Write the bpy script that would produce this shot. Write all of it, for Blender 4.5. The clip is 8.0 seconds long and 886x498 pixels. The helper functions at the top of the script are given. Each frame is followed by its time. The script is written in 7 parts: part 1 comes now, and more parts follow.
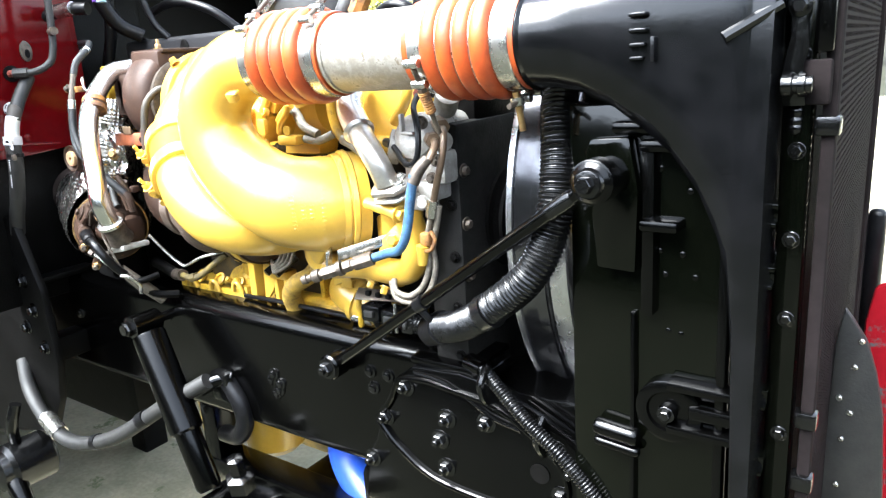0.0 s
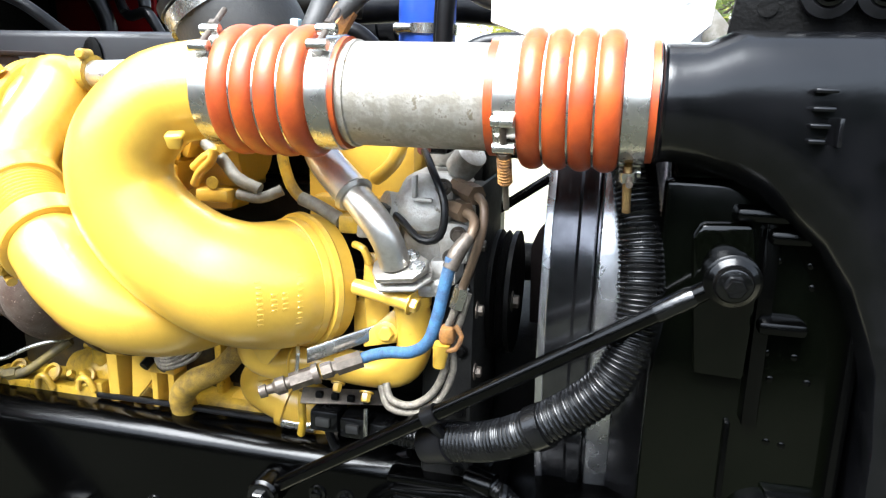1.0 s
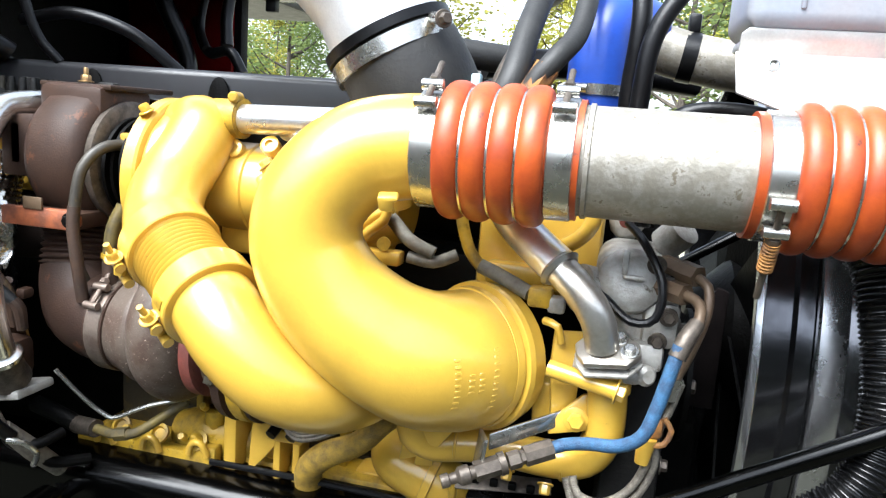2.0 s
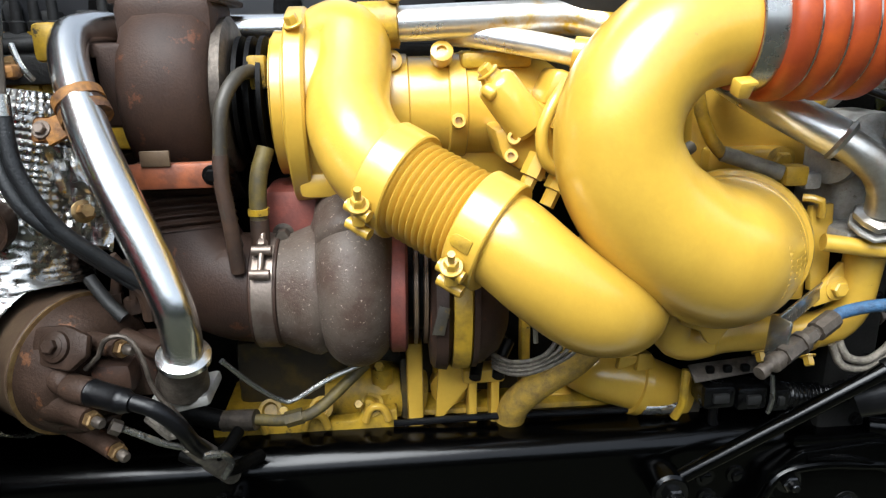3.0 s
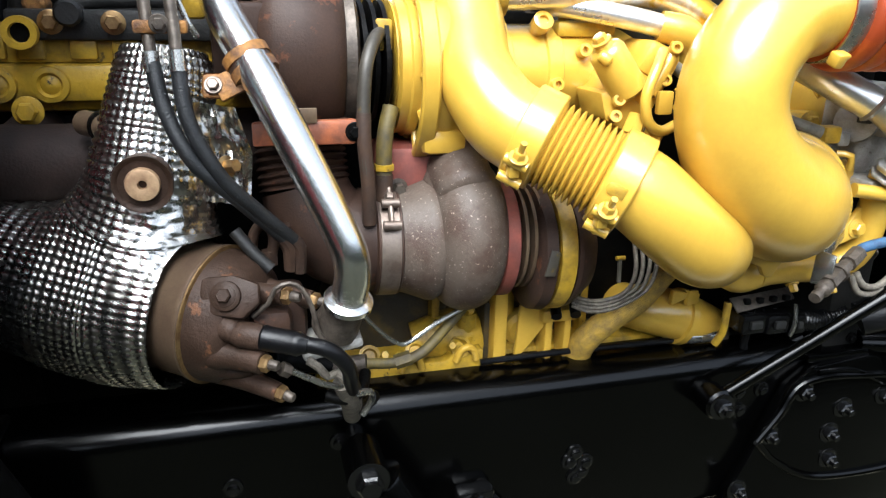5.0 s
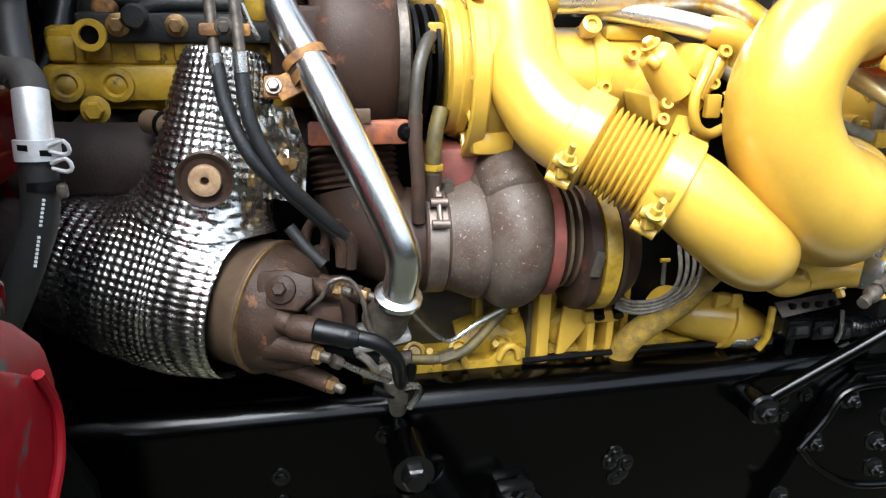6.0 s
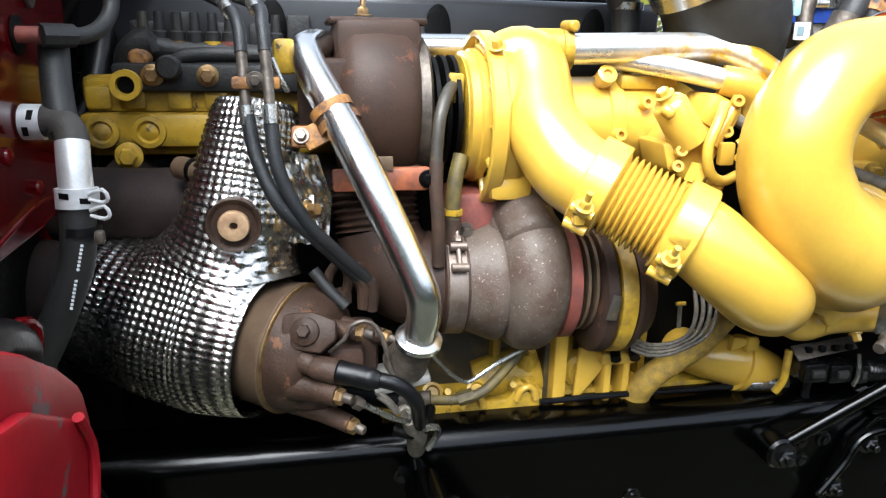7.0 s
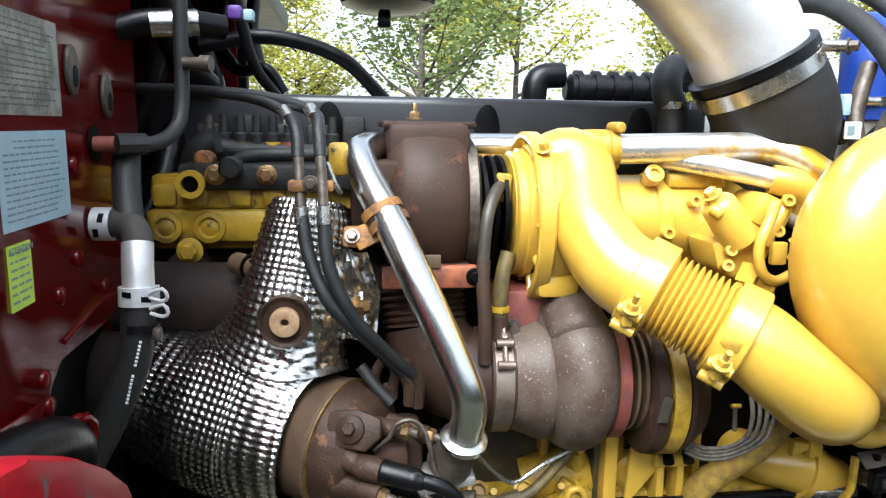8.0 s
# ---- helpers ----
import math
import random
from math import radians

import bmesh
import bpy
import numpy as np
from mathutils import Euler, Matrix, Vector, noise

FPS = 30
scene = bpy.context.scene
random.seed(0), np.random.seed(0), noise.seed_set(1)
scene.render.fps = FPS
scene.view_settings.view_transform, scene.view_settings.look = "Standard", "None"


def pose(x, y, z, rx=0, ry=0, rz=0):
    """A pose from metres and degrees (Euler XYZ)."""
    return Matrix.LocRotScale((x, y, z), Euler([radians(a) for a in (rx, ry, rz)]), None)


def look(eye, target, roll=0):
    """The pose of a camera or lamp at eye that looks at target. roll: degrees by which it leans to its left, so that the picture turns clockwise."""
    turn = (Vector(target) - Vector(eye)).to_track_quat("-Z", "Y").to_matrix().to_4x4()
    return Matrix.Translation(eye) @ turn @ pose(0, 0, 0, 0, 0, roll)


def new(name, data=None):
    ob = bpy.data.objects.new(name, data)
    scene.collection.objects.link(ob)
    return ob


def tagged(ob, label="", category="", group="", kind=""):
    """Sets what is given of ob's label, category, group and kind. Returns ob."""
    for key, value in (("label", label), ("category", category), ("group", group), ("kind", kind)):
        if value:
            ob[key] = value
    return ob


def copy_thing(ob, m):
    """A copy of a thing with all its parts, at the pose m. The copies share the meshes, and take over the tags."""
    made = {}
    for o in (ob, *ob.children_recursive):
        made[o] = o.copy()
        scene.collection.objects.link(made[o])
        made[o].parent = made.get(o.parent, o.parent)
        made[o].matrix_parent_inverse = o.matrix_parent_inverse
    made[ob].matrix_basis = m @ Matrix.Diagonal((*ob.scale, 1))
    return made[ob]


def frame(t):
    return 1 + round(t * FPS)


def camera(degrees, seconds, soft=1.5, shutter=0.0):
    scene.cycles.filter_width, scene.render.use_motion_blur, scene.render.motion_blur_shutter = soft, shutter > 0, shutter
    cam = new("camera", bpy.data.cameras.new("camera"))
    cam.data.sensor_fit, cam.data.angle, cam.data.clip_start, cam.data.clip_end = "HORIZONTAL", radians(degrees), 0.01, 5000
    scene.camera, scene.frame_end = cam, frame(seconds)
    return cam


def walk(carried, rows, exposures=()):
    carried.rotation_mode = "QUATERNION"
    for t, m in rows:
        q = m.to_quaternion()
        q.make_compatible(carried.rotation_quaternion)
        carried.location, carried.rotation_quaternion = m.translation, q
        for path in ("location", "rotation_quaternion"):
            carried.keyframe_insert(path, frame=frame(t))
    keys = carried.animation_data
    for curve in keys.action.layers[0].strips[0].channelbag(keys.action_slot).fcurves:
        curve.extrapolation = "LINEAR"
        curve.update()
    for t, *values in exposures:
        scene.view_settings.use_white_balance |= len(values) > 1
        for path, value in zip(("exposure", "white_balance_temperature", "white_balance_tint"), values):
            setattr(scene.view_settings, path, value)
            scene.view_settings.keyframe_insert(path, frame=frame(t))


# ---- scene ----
cam = camera(63.9, 8.0, soft=1.25)
PATH = [
    (0, (0.738, -0.848, 1.461), (-0.39, 0.72, 0.942), -3.8),
    (0.3, (0.592, -0.844, 1.462), (-0.336, 0.862, 0.986), 1.3),
    (0.5, (0.486, -0.822, 1.462), (-0.295, 0.968, 1.03), 2.0),
    (0.8, (0.369, -0.817, 1.476), (-0.134, 1.056, 0.987), 2.0),
    (1, (0.315, -0.792, 1.497), (-0.139, 1.095, 1.017), 1.3),
    (1.2, (0.276, -0.791, 1.501), (-0.189, 1.114, 1.107), 2.7),
    (1.5, (0.216, -0.796, 1.511), (-0.283, 1.11, 1.173), 3.8),
    (1.7, (0.168, -0.794, 1.522), (-0.268, 1.12, 1.139), 4.0),
    (2, (0.081, -0.774, 1.504), (-0.366, 1.142, 1.145), 4.3),
    (2.2, (0.001, -0.742, 1.487), (-0.436, 1.175, 1.125), 2.7),
    (3.3, (-0.54, -0.737, 1.467), (-0.085, 1.111, 0.851), -0.3),
    (3.5, (-0.585, -0.755, 1.466), (0.002, 1.057, 0.856), 0.4),
    (4, (-0.646, -0.766, 1.466), (-0.032, 1.017, 0.799), 1.4),
    (4.5, (-0.678, -0.766, 1.468), (-0.084, 1.02, 0.792), 1.3),
    (5, (-0.707, -0.768, 1.469), (-0.192, 1.053, 0.823), 1.2),
    (6.5, (-0.73, -0.789, 1.47), (-0.314, 1.062, 0.836), 1.1),
    (7, (-0.737, -0.795, 1.487), (-0.346, 1.088, 0.934), 1.2),
    (7.5, (-0.746, -0.797, 1.503), (-0.444, 1.145, 1.137), 2.0),
    (8, (-0.733, -0.799, 1.511), (-0.48, 1.155, 1.169), 0.9),
]
walk(cam, [(t, look(eye, target, roll)) for t, eye, target, roll in PATH],
     exposures=[(0, 2.8, 5900, 7), (1, 2.0, 5900, 7), (2.2, 1.3, 5900, 7), (3.3, 0.63, 5950, 6), (4.5, 0.95, 5900, 7), (6.5, 1.22, 5850, 7), (7, 1.27, 5870, 7), (7.5, 1.13, 5900, 7), (8, 1.12, 5900, 7)])

# ---------------------------------------------------------------- light
world = bpy.data.worlds.new("sky")
scene.world = world
world.use_nodes = True
wn = world.node_tree.nodes
sky = wn.new("ShaderNodeTexSky")
sky.sky_type = "NISHITA"
sky.sun_disc = False
sky.sun_elevation = radians(57)
sky.sun_rotation = radians(208)
sky.air_density = 1.0
sky.dust_density = 2.5
sky.ozone_density = 1.0
wn["Background"].inputs["Strength"].default_value = 0.15
cloud = wn.new("ShaderNodeHueSaturation")
cloud.inputs["Saturation"].default_value = 0.35
cloud.inputs["Value"].default_value = 1.35
world.node_tree.links.new(sky.outputs["Color"], cloud.inputs["Color"])
world.node_tree.links.new(cloud.outputs["Color"], wn["Background"].inputs["Color"])

sun_data = bpy.data.lights.new("sun", "SUN")
sun_data.energy = 4.4
sun_data.angle = radians(46)
sun_data.color = (1.0, 0.97, 0.93)
sun = new("sun", sun_data)
sun.matrix_world = look((-2.6, -4.8, 8.5), (0, 0, 0.3))


# ---------------------------------------------------------------- materials
def material(name, base, rough=0.5, metal=0.0, second=None, spread=0.5, scale=18.0, fine=220.0,
             bump=0.15, coat=0.0, vary=0.12, rough_vary=0.12, sharp=0.12, third=None, third_at=0.66,
             third_scale=60.0, per_object=0.0, spec=0.5, coat_rough=0.08):
    """Paint, metal, rubber or casting: base colour with a second colour in soft patches, specks of a third, grain in the relief."""
    m = bpy.data.materials.new(name)
    m.use_nodes = True
    nt = m.node_tree
    n, link = nt.nodes, nt.links
    bs = n["Principled BSDF"]
    tc = n.new("ShaderNodeTexCoord")
    big = n.new("ShaderNodeTexNoise")
    big.inputs["Scale"].default_value = scale
    big.inputs["Detail"].default_value = 6
    big.inputs["Roughness"].default_value = 0.65
    link.new(tc.outputs["Object"], big.inputs["Vector"])
    small = n.new("ShaderNodeTexNoise")
    small.inputs["Scale"].default_value = fine
    small.inputs["Detail"].default_value = 4
    link.new(tc.outputs["Object"], small.inputs["Vector"])
    ramp = n.new("ShaderNodeMapRange")
    ramp.inputs["From Min"].default_value = spread - sharp
    ramp.inputs["From Max"].default_value = spread + sharp
    link.new(big.outputs["Fac"], ramp.inputs["Value"])
    mix = n.new("ShaderNodeMix")
    mix.data_type = "RGBA"
    mix.inputs["A"].default_value = (*base, 1)
    mix.inputs["B"].default_value = (*(second or [c * (1 - vary) for c in base]), 1)
    link.new(ramp.outputs["Result"], mix.inputs["Factor"])
    last = mix.outputs["Result"]
    if third:
        spots = n.new("ShaderNodeTexNoise")
        spots.inputs["Scale"].default_value = third_scale
        spots.inputs["Detail"].default_value = 8
        spots.inputs["Roughness"].default_value = 0.7
        link.new(tc.outputs["Object"], spots.inputs["Vector"])
        r3 = n.new("ShaderNodeMapRange")
        r3.inputs["From Min"].default_value = third_at
        r3.inputs["From Max"].default_value = third_at + 0.05
        link.new(spots.outputs["Fac"], r3.inputs["Value"])
        m3 = n.new("ShaderNodeMix")
        m3.data_type = "RGBA"
        m3.inputs["B"].default_value = (*third, 1)
        link.new(last, m3.inputs["A"])
        link.new(r3.outputs["Result"], m3.inputs["Factor"])
        last = m3.outputs["Result"]
    hsv = n.new("ShaderNodeHueSaturation")
    val = n.new("ShaderNodeMapRange")
    val.inputs["To Min"].default_value = 1 - vary
    val.inputs["To Max"].default_value = 1 + vary
    link.new(small.outputs["Fac"], val.inputs["Value"])
    link.new(val.outputs["Result"], hsv.inputs["Value"])
    link.new(last, hsv.inputs["Color"])
    last = hsv.outputs["Color"]
    if per_object:
        info = n.new("ShaderNodeObjectInfo")
        v2 = n.new("ShaderNodeMapRange")
        v2.inputs["To Min"].default_value = 1 - per_object
        v2.inputs["To Max"].default_value = 1 + per_object
        link.new(info.outputs["Random"], v2.inputs["Value"])
        h2 = n.new("ShaderNodeHueSaturation")
        link.new(v2.outputs["Result"], h2.inputs["Value"])
        link.new(last, h2.inputs["Color"])
        last = h2.outputs["Color"]
    link.new(last, bs.inputs["Base Color"])
    rr = n.new("ShaderNodeMapRange")
    rr.inputs["To Min"].default_value = max(0.03, rough - rough_vary)
    rr.inputs["To Max"].default_value = min(1.0, rough + rough_vary)
    link.new(big.outputs["Fac"], rr.inputs["Value"])
    link.new(rr.outputs["Result"], bs.inputs["Roughness"])
    bs.inputs["Metallic"].default_value = metal
    bs.inputs["Specular IOR Level"].default_value = spec
    bs.inputs["Coat Weight"].default_value = coat
    bs.inputs["Coat Roughness"].default_value = coat_rough
    bp = n.new("ShaderNodeBump")
    bp.inputs["Strength"].default_value = bump
    bp.inputs["Distance"].default_value = 0.002
    link.new(small.outputs["Fac"], bp.inputs["Height"])
    link.new(bp.outputs["Normal"], bs.inputs["Normal"])
    return m


def leaf_material(name, *args, **kw):
    """Thin leaves: light also comes through from their far side."""
    m = material(name, *args, **kw)
    n, link = m.node_tree.nodes, m.node_tree.links
    bs = n["Principled BSDF"]
    tr = n.new("ShaderNodeBsdfTranslucent")
    link.new(bs.inputs["Base Color"].links[0].from_socket, tr.inputs["Color"])
    mix = n.new("ShaderNodeMixShader")
    mix.inputs["Fac"].default_value = 0.5
    link.new(bs.outputs["BSDF"], mix.inputs[1])
    link.new(tr.outputs["BSDF"], mix.inputs[2])
    link.new(mix.outputs["Shader"], n["Material Output"].inputs["Surface"])
    return m


YELLOW = material("yellow_enamel", (0.59, 0.365, 0.045), 0.33, second=(0.51, 0.31, 0.036), scale=7, fine=160,
                  bump=0.12, coat=0.8, coat_rough=0.2, vary=0.05, rough_vary=0.08, third=(0.36, 0.23, 0.04), third_at=0.67, third_scale=42)
# Grimy yellow, its base also darkened for the head parts in shade.
YELLOW_OLD_SHADED = material("grimy_shaded_yellow", (0.46, 0.285, 0.020), 0.45, second=(0.16, 0.10, 0.020), spread=0.56, scale=24, fine=180,
                      bump=0.35, vary=0.14, third=(0.035, 0.028, 0.018), third_at=0.61, third_scale=38)
SILICONE = material("orange_silicone", (0.40, 0.070, 0.010), 0.4, second=(0.27, 0.040, 0.008), scale=26, fine=300, bump=0.08,
                    vary=0.08, third=(0.10, 0.025, 0.012), third_at=0.64, third_scale=45)
ALU_PIPE = material("mottled_aluminium", (0.235, 0.215, 0.175), 0.45, 0.4, second=(0.34, 0.32, 0.28), spread=0.54, scale=60, fine=260,
                    bump=0.25, sharp=0.09, third=(0.17, 0.145, 0.105), third_at=0.58, third_scale=60)
STEEL = material("clamp_steel", (0.5, 0.49, 0.46), 0.26, 0.95, second=(0.5, 0.49, 0.45), scale=30, bump=0.06)
CHROME = material("chrome", (0.72, 0.72, 0.70), 0.25, 1.0, second=(0.72, 0.71, 0.68), scale=14, bump=0.03, rough_vary=0.04, vary=0.03)
CHROME_WORN = material("chromed_tube_with_yellow_overspray", (0.78, 0.77, 0.74), 0.3, 0.85, second=(0.62, 0.38, 0.03), spread=0.58,
                       scale=9, bump=0.06, sharp=0.05)
CAST_ALU = material("cast_aluminium", (0.42, 0.41, 0.385), 0.48, 0.35, second=(0.27, 0.255, 0.225), scale=35, fine=320, bump=0.35, third=(0.13, 0.11, 0.085), third_at=0.62, third_scale=50)
BROWN = material("heat_browned_casting", (0.054, 0.030, 0.020), 0.5, 0.0, second=(0.029, 0.018, 0.014), scale=16, fine=420,
                 bump=0.2, spec=0.2, vary=0.25, sharp=0.2, third=(0.095, 0.040, 0.022), third_at=0.60, third_scale=36)
GREYBROWN = material("dusty_heat_greyed_casting", (0.088, 0.068, 0.053), 0.52, 0.0, second=(0.058, 0.036, 0.026), spread=0.53, scale=30, fine=420,
                     bump=0.32, spec=0.3, vary=0.25, sharp=0.12, third=(0.32, 0.26, 0.21), third_at=0.61, third_scale=260)
BURNT = material("soot_browned_burner_iron", (0.030, 0.0175, 0.0115), 0.5, 0.1, second=(0.055, 0.033, 0.023), spread=0.57, scale=20, fine=320,
                 bump=0.35, vary=0.28, spec=0.2, third=(0.12, 0.054, 0.026), third_at=0.585, third_scale=34)
RUSTRED = material("red_oxide_casting", (0.24, 0.062, 0.042), 0.6, 0.1, second=(0.14, 0.042, 0.033), scale=24, bump=0.3,
                   third=(0.50, 0.42, 0.38), third_at=0.70, third_scale=40)
RUST = material("rust", (0.33, 0.15, 0.032), 0.65, 0.1, second=(0.095, 0.046, 0.024), spread=0.5, scale=60, fine=380, bump=0.5, vary=0.2)
ORANGEPAINT = material("orange_primer_plate", (0.36, 0.105, 0.040), 0.5, 0.0, second=(0.16, 0.055, 0.03), scale=34, bump=0.2)
BLACK = material("black_chassis_enamel", (0.0003, 0.0003, 0.0003), 0.2, second=(0.0004, 0.0004, 0.0004), scale=9, fine=90, bump=0.05,
                 spec=0.25, rough_vary=0.05, third=(0.07, 0.067, 0.062), third_at=0.77, third_scale=70)
BLACK_WORN = material("chipped_black_enamel", (0.0012, 0.0012, 0.0013), 0.2, second=(0.002, 0.002, 0.002), scale=12, fine=120, bump=0.25, spec=0.55,
                      third=(0.07, 0.068, 0.064), third_at=0.70, third_scale=55)
PANEL = material("black_panel_enamel", (0.0009, 0.0011, 0.0006), 0.08, second=(0.0007, 0.0009, 0.0005), scale=6, fine=60, bump=0.04,
                 spec=0.32, rough_vary=0.05)
CASTBLACK = material("satin_black_moulding", (0.0012, 0.0013, 0.0015), 0.2, second=(0.003, 0.003, 0.0035), scale=20, fine=240, bump=0.05, spec=0.4, rough_vary=0.05)
RUBBER = material("black_rubber", (0.0022, 0.0022, 0.0026), 0.34, second=(0.0045, 0.0045, 0.005), scale=30, fine=260, bump=0.15, spec=0.25)
GREYRUBBER = material("weathered_grey_rubber", (0.017, 0.0165, 0.015), 0.58, second=(0.009, 0.009, 0.0085), scale=22, fine=260, bump=0.25)
PLASTIC = material("black_ribbed_conduit", (0.0025, 0.0025, 0.0028), 0.25, second=(0.004, 0.004, 0.004), scale=30, bump=0.05, spec=0.4)
COVER = material("charcoal_valve_cover", (0.024, 0.025, 0.027), 0.34, second=(0.018, 0.018, 0.02), scale=8, fine=500, bump=0.07)
BLUE = material("blue_silicone", (0.022, 0.075, 0.42), 0.36, second=(0.016, 0.05, 0.30), scale=14, bump=0.06, vary=0.06)
BLUEHOSE = material("blue_braided_hose", (0.036, 0.11, 0.215), 0.62, second=(0.026, 0.060, 0.12), scale=90, fine=600, bump=0.6, vary=0.25)
RED = material("red_cab_enamel", (0.080, 0.0018, 0.0028), 0.12, second=(0.090, 0.0018, 0.003), scale=5, fine=80, bump=0.03, spec=0.18)
REDCHIP = material("chipped_red_enamel", (0.26, 0.006, 0.012), 0.45, second=(0.20, 0.005, 0.010), scale=7, fine=90, bump=0.1, spec=0.12,
                   third=(0.075, 0.08, 0.08), third_at=0.575, third_scale=16)
BRASS = material("tarnished_brass", (0.45, 0.30, 0.13), 0.38, 0.85, second=(0.25, 0.15, 0.07), scale=60, bump=0.2)
DIRTYSTEEL = material("dirty_zinc_steel", (0.115, 0.095, 0.075), 0.48, 0.5, second=(0.055, 0.044, 0.035), scale=60, fine=300, bump=0.3)
OLDWIRE = material("braided_steel_wire", (0.22, 0.195, 0.155), 0.55, 0.4, second=(0.12, 0.105, 0.085), scale=140, fine=700, bump=0.7)
WRAP = material("amber_fibre_sleeve", (0.44, 0.275, 0.035), 0.6, second=(0.22, 0.14, 0.035), scale=60, fine=700, bump=0.9, vary=0.3)
PALEPIPE = material("weathered_beige_sleeve", (0.20, 0.185, 0.145), 0.55, second=(0.11, 0.10, 0.075), scale=40, fine=300, bump=0.3)
FEEDRUST = material("rust_browned_pipe", (0.060, 0.033, 0.020), 0.6, 0.1, second=(0.034, 0.020, 0.014), scale=36, fine=300, bump=0.25, third=(0.10, 0.07, 0.03), third_at=0.62, third_scale=40)
COPPER = material("pale_copper", (0.62, 0.42, 0.24), 0.45, 0.5, second=(0.42, 0.26, 0.15), scale=60, fine=400, bump=0.1)
DUSTY_RUBBER = material("dust_browned_rubber", (0.045, 0.039, 0.032), 0.7, second=(0.03, 0.026, 0.022), scale=22, fine=260, bump=0.2)
# Heat-browned iron, darkened in colour for the shade behind the heat shield.
LOG_IRON = material("shade_dark_manifold_iron", (0.026, 0.016, 0.013), 0.7, second=(0.014, 0.010, 0.009), scale=14, fine=300, bump=0.35, spec=0.2)
OLIVE = material("grimy_olive_pipe", (0.13, 0.095, 0.02), 0.6, second=(0.06, 0.046, 0.02), scale=40, fine=260, bump=0.25)
# Block yellow with the shade of the gaps behind the ribs painted in.
GAP_SHADE = material("shade_darkened_yellow", (0.028, 0.022, 0.012), 0.6, second=(0.10, 0.066, 0.012), spread=0.6, scale=22, fine=200, bump=0.35, vary=0.2)
BRAID = material("dusty_braided_hose", (0.008, 0.009, 0.010), 0.5, second=(0.014, 0.015, 0.016), scale=40, fine=500, bump=0.4, third=(0.26, 0.28, 0.31), third_at=0.66, third_scale=260)
TANBROWN = material("heat_tanned_steel", (0.165, 0.115, 0.068), 0.42, 0.25, second=(0.07, 0.042, 0.028), scale=14, fine=300, bump=0.12, sharp=0.2)
# Black iron parts, and the shade painted onto deep surfaces.
DARK = material("black_iron_and_deep_shade", (0.0014, 0.0013, 0.0012), 0.5, second=(0.003, 0.0028, 0.0026), scale=30, bump=0.4, spec=0.1)
FOIL = material("crumpled_foil", (0.62, 0.605, 0.57), 0.27, 1.0, second=(0.38, 0.365, 0.33), scale=45, fine=300, bump=0.12, rough_vary=0.08)
BANDSTEEL = material("heat_browned_band_steel", (0.24, 0.195, 0.16), 0.4, 0.6, second=(0.13, 0.095, 0.075), scale=30, fine=300, bump=0.15)
PLATED = material("dull_zinc_plate", (0.62, 0.62, 0.62), 0.5, 0.4, second=(0.48, 0.48, 0.48), scale=30, bump=0.08)
SHEET = material("brushed_aluminium_sheet", (0.80, 0.80, 0.79), 0.42, 0.7, second=(0.66, 0.66, 0.65), scale=10, fine=400, bump=0.06)
TANK = material("milky_plastic", (0.27, 0.29, 0.33), 0.35, second=(0.29, 0.285, 0.30), scale=8, bump=0.05)
DUSTYSTEEL = material("dusty_bare_steel", (0.052, 0.046, 0.034), 0.5, 0.1, second=(0.032, 0.027, 0.020), scale=40, fine=300, bump=0.2, third=(0.10, 0.066, 0.014), third_at=0.60, third_scale=30)
WHITE = material("white_sticker", (0.78, 0.78, 0.76), 0.5, second=(0.66, 0.66, 0.64), scale=40, bump=0.05)
MATT = material("dusty_matt_black", (0.0085, 0.0070, 0.0068), 0.95, second=(0.014, 0.011, 0.011), scale=14, fine=120, bump=0.2, spec=0.03)
DULLSTEEL = material("heat_dulled_steel", (0.52, 0.50, 0.46), 0.34, 0.9, second=(0.36, 0.31, 0.25), spread=0.55, scale=24, bump=0.1)
LABEL_BLUE = material("pale_blue_sticker", (0.35, 0.50, 0.55), 0.45, second=(0.30, 0.44, 0.49), scale=30, bump=0.03)
LABEL_GREEN = material("lime_sticker", (0.48, 0.68, 0.06), 0.45, second=(0.40, 0.58, 0.06), scale=30, bump=0.03)
LABEL_SILVER = material("grey_data_plate", (0.30, 0.30, 0.255), 0.45, 0.1, second=(0.13, 0.132, 0.115), scale=45, sharp=0.1, bump=0.08)
INK = material("print_ink", (0.17, 0.24, 0.26), 0.6, scale=30)
GLOSS = material("grey_metal_shroud", (0.16, 0.16, 0.17), 0.16, 0.95, second=(0.06, 0.06, 0.065), scale=8, fine=60, bump=0.06, rough_vary=0.06)
# Bare metal of the shroud rim, and the ring's painted reflection.
SHROUD_PALE = material("bare_rim_and_glare_metal", (0.64, 0.64, 0.65), 0.26, 0.95, second=(0.52, 0.52, 0.53), scale=14, fine=120, bump=0.1)
DUSTYIRON = material("dusty_grey_iron", (0.020, 0.019, 0.018), 0.6, 0.2, second=(0.010, 0.010, 0.009), scale=30, fine=260, bump=0.4, third=(0.07, 0.05, 0.03), third_at=0.66, third_scale=50)
DARKALU = material("dark_grey_cast_cover", (0.012, 0.0115, 0.0105), 0.6, 0.1, second=(0.006, 0.006, 0.0055), scale=25, fine=260, bump=0.3, spec=0.2)
PLATE_INK = material("faded_plate_print", (0.11, 0.11, 0.10), 0.6, scale=30)
TITLE_INK = material("white_print", (0.7, 0.72, 0.72), 0.6, scale=30)
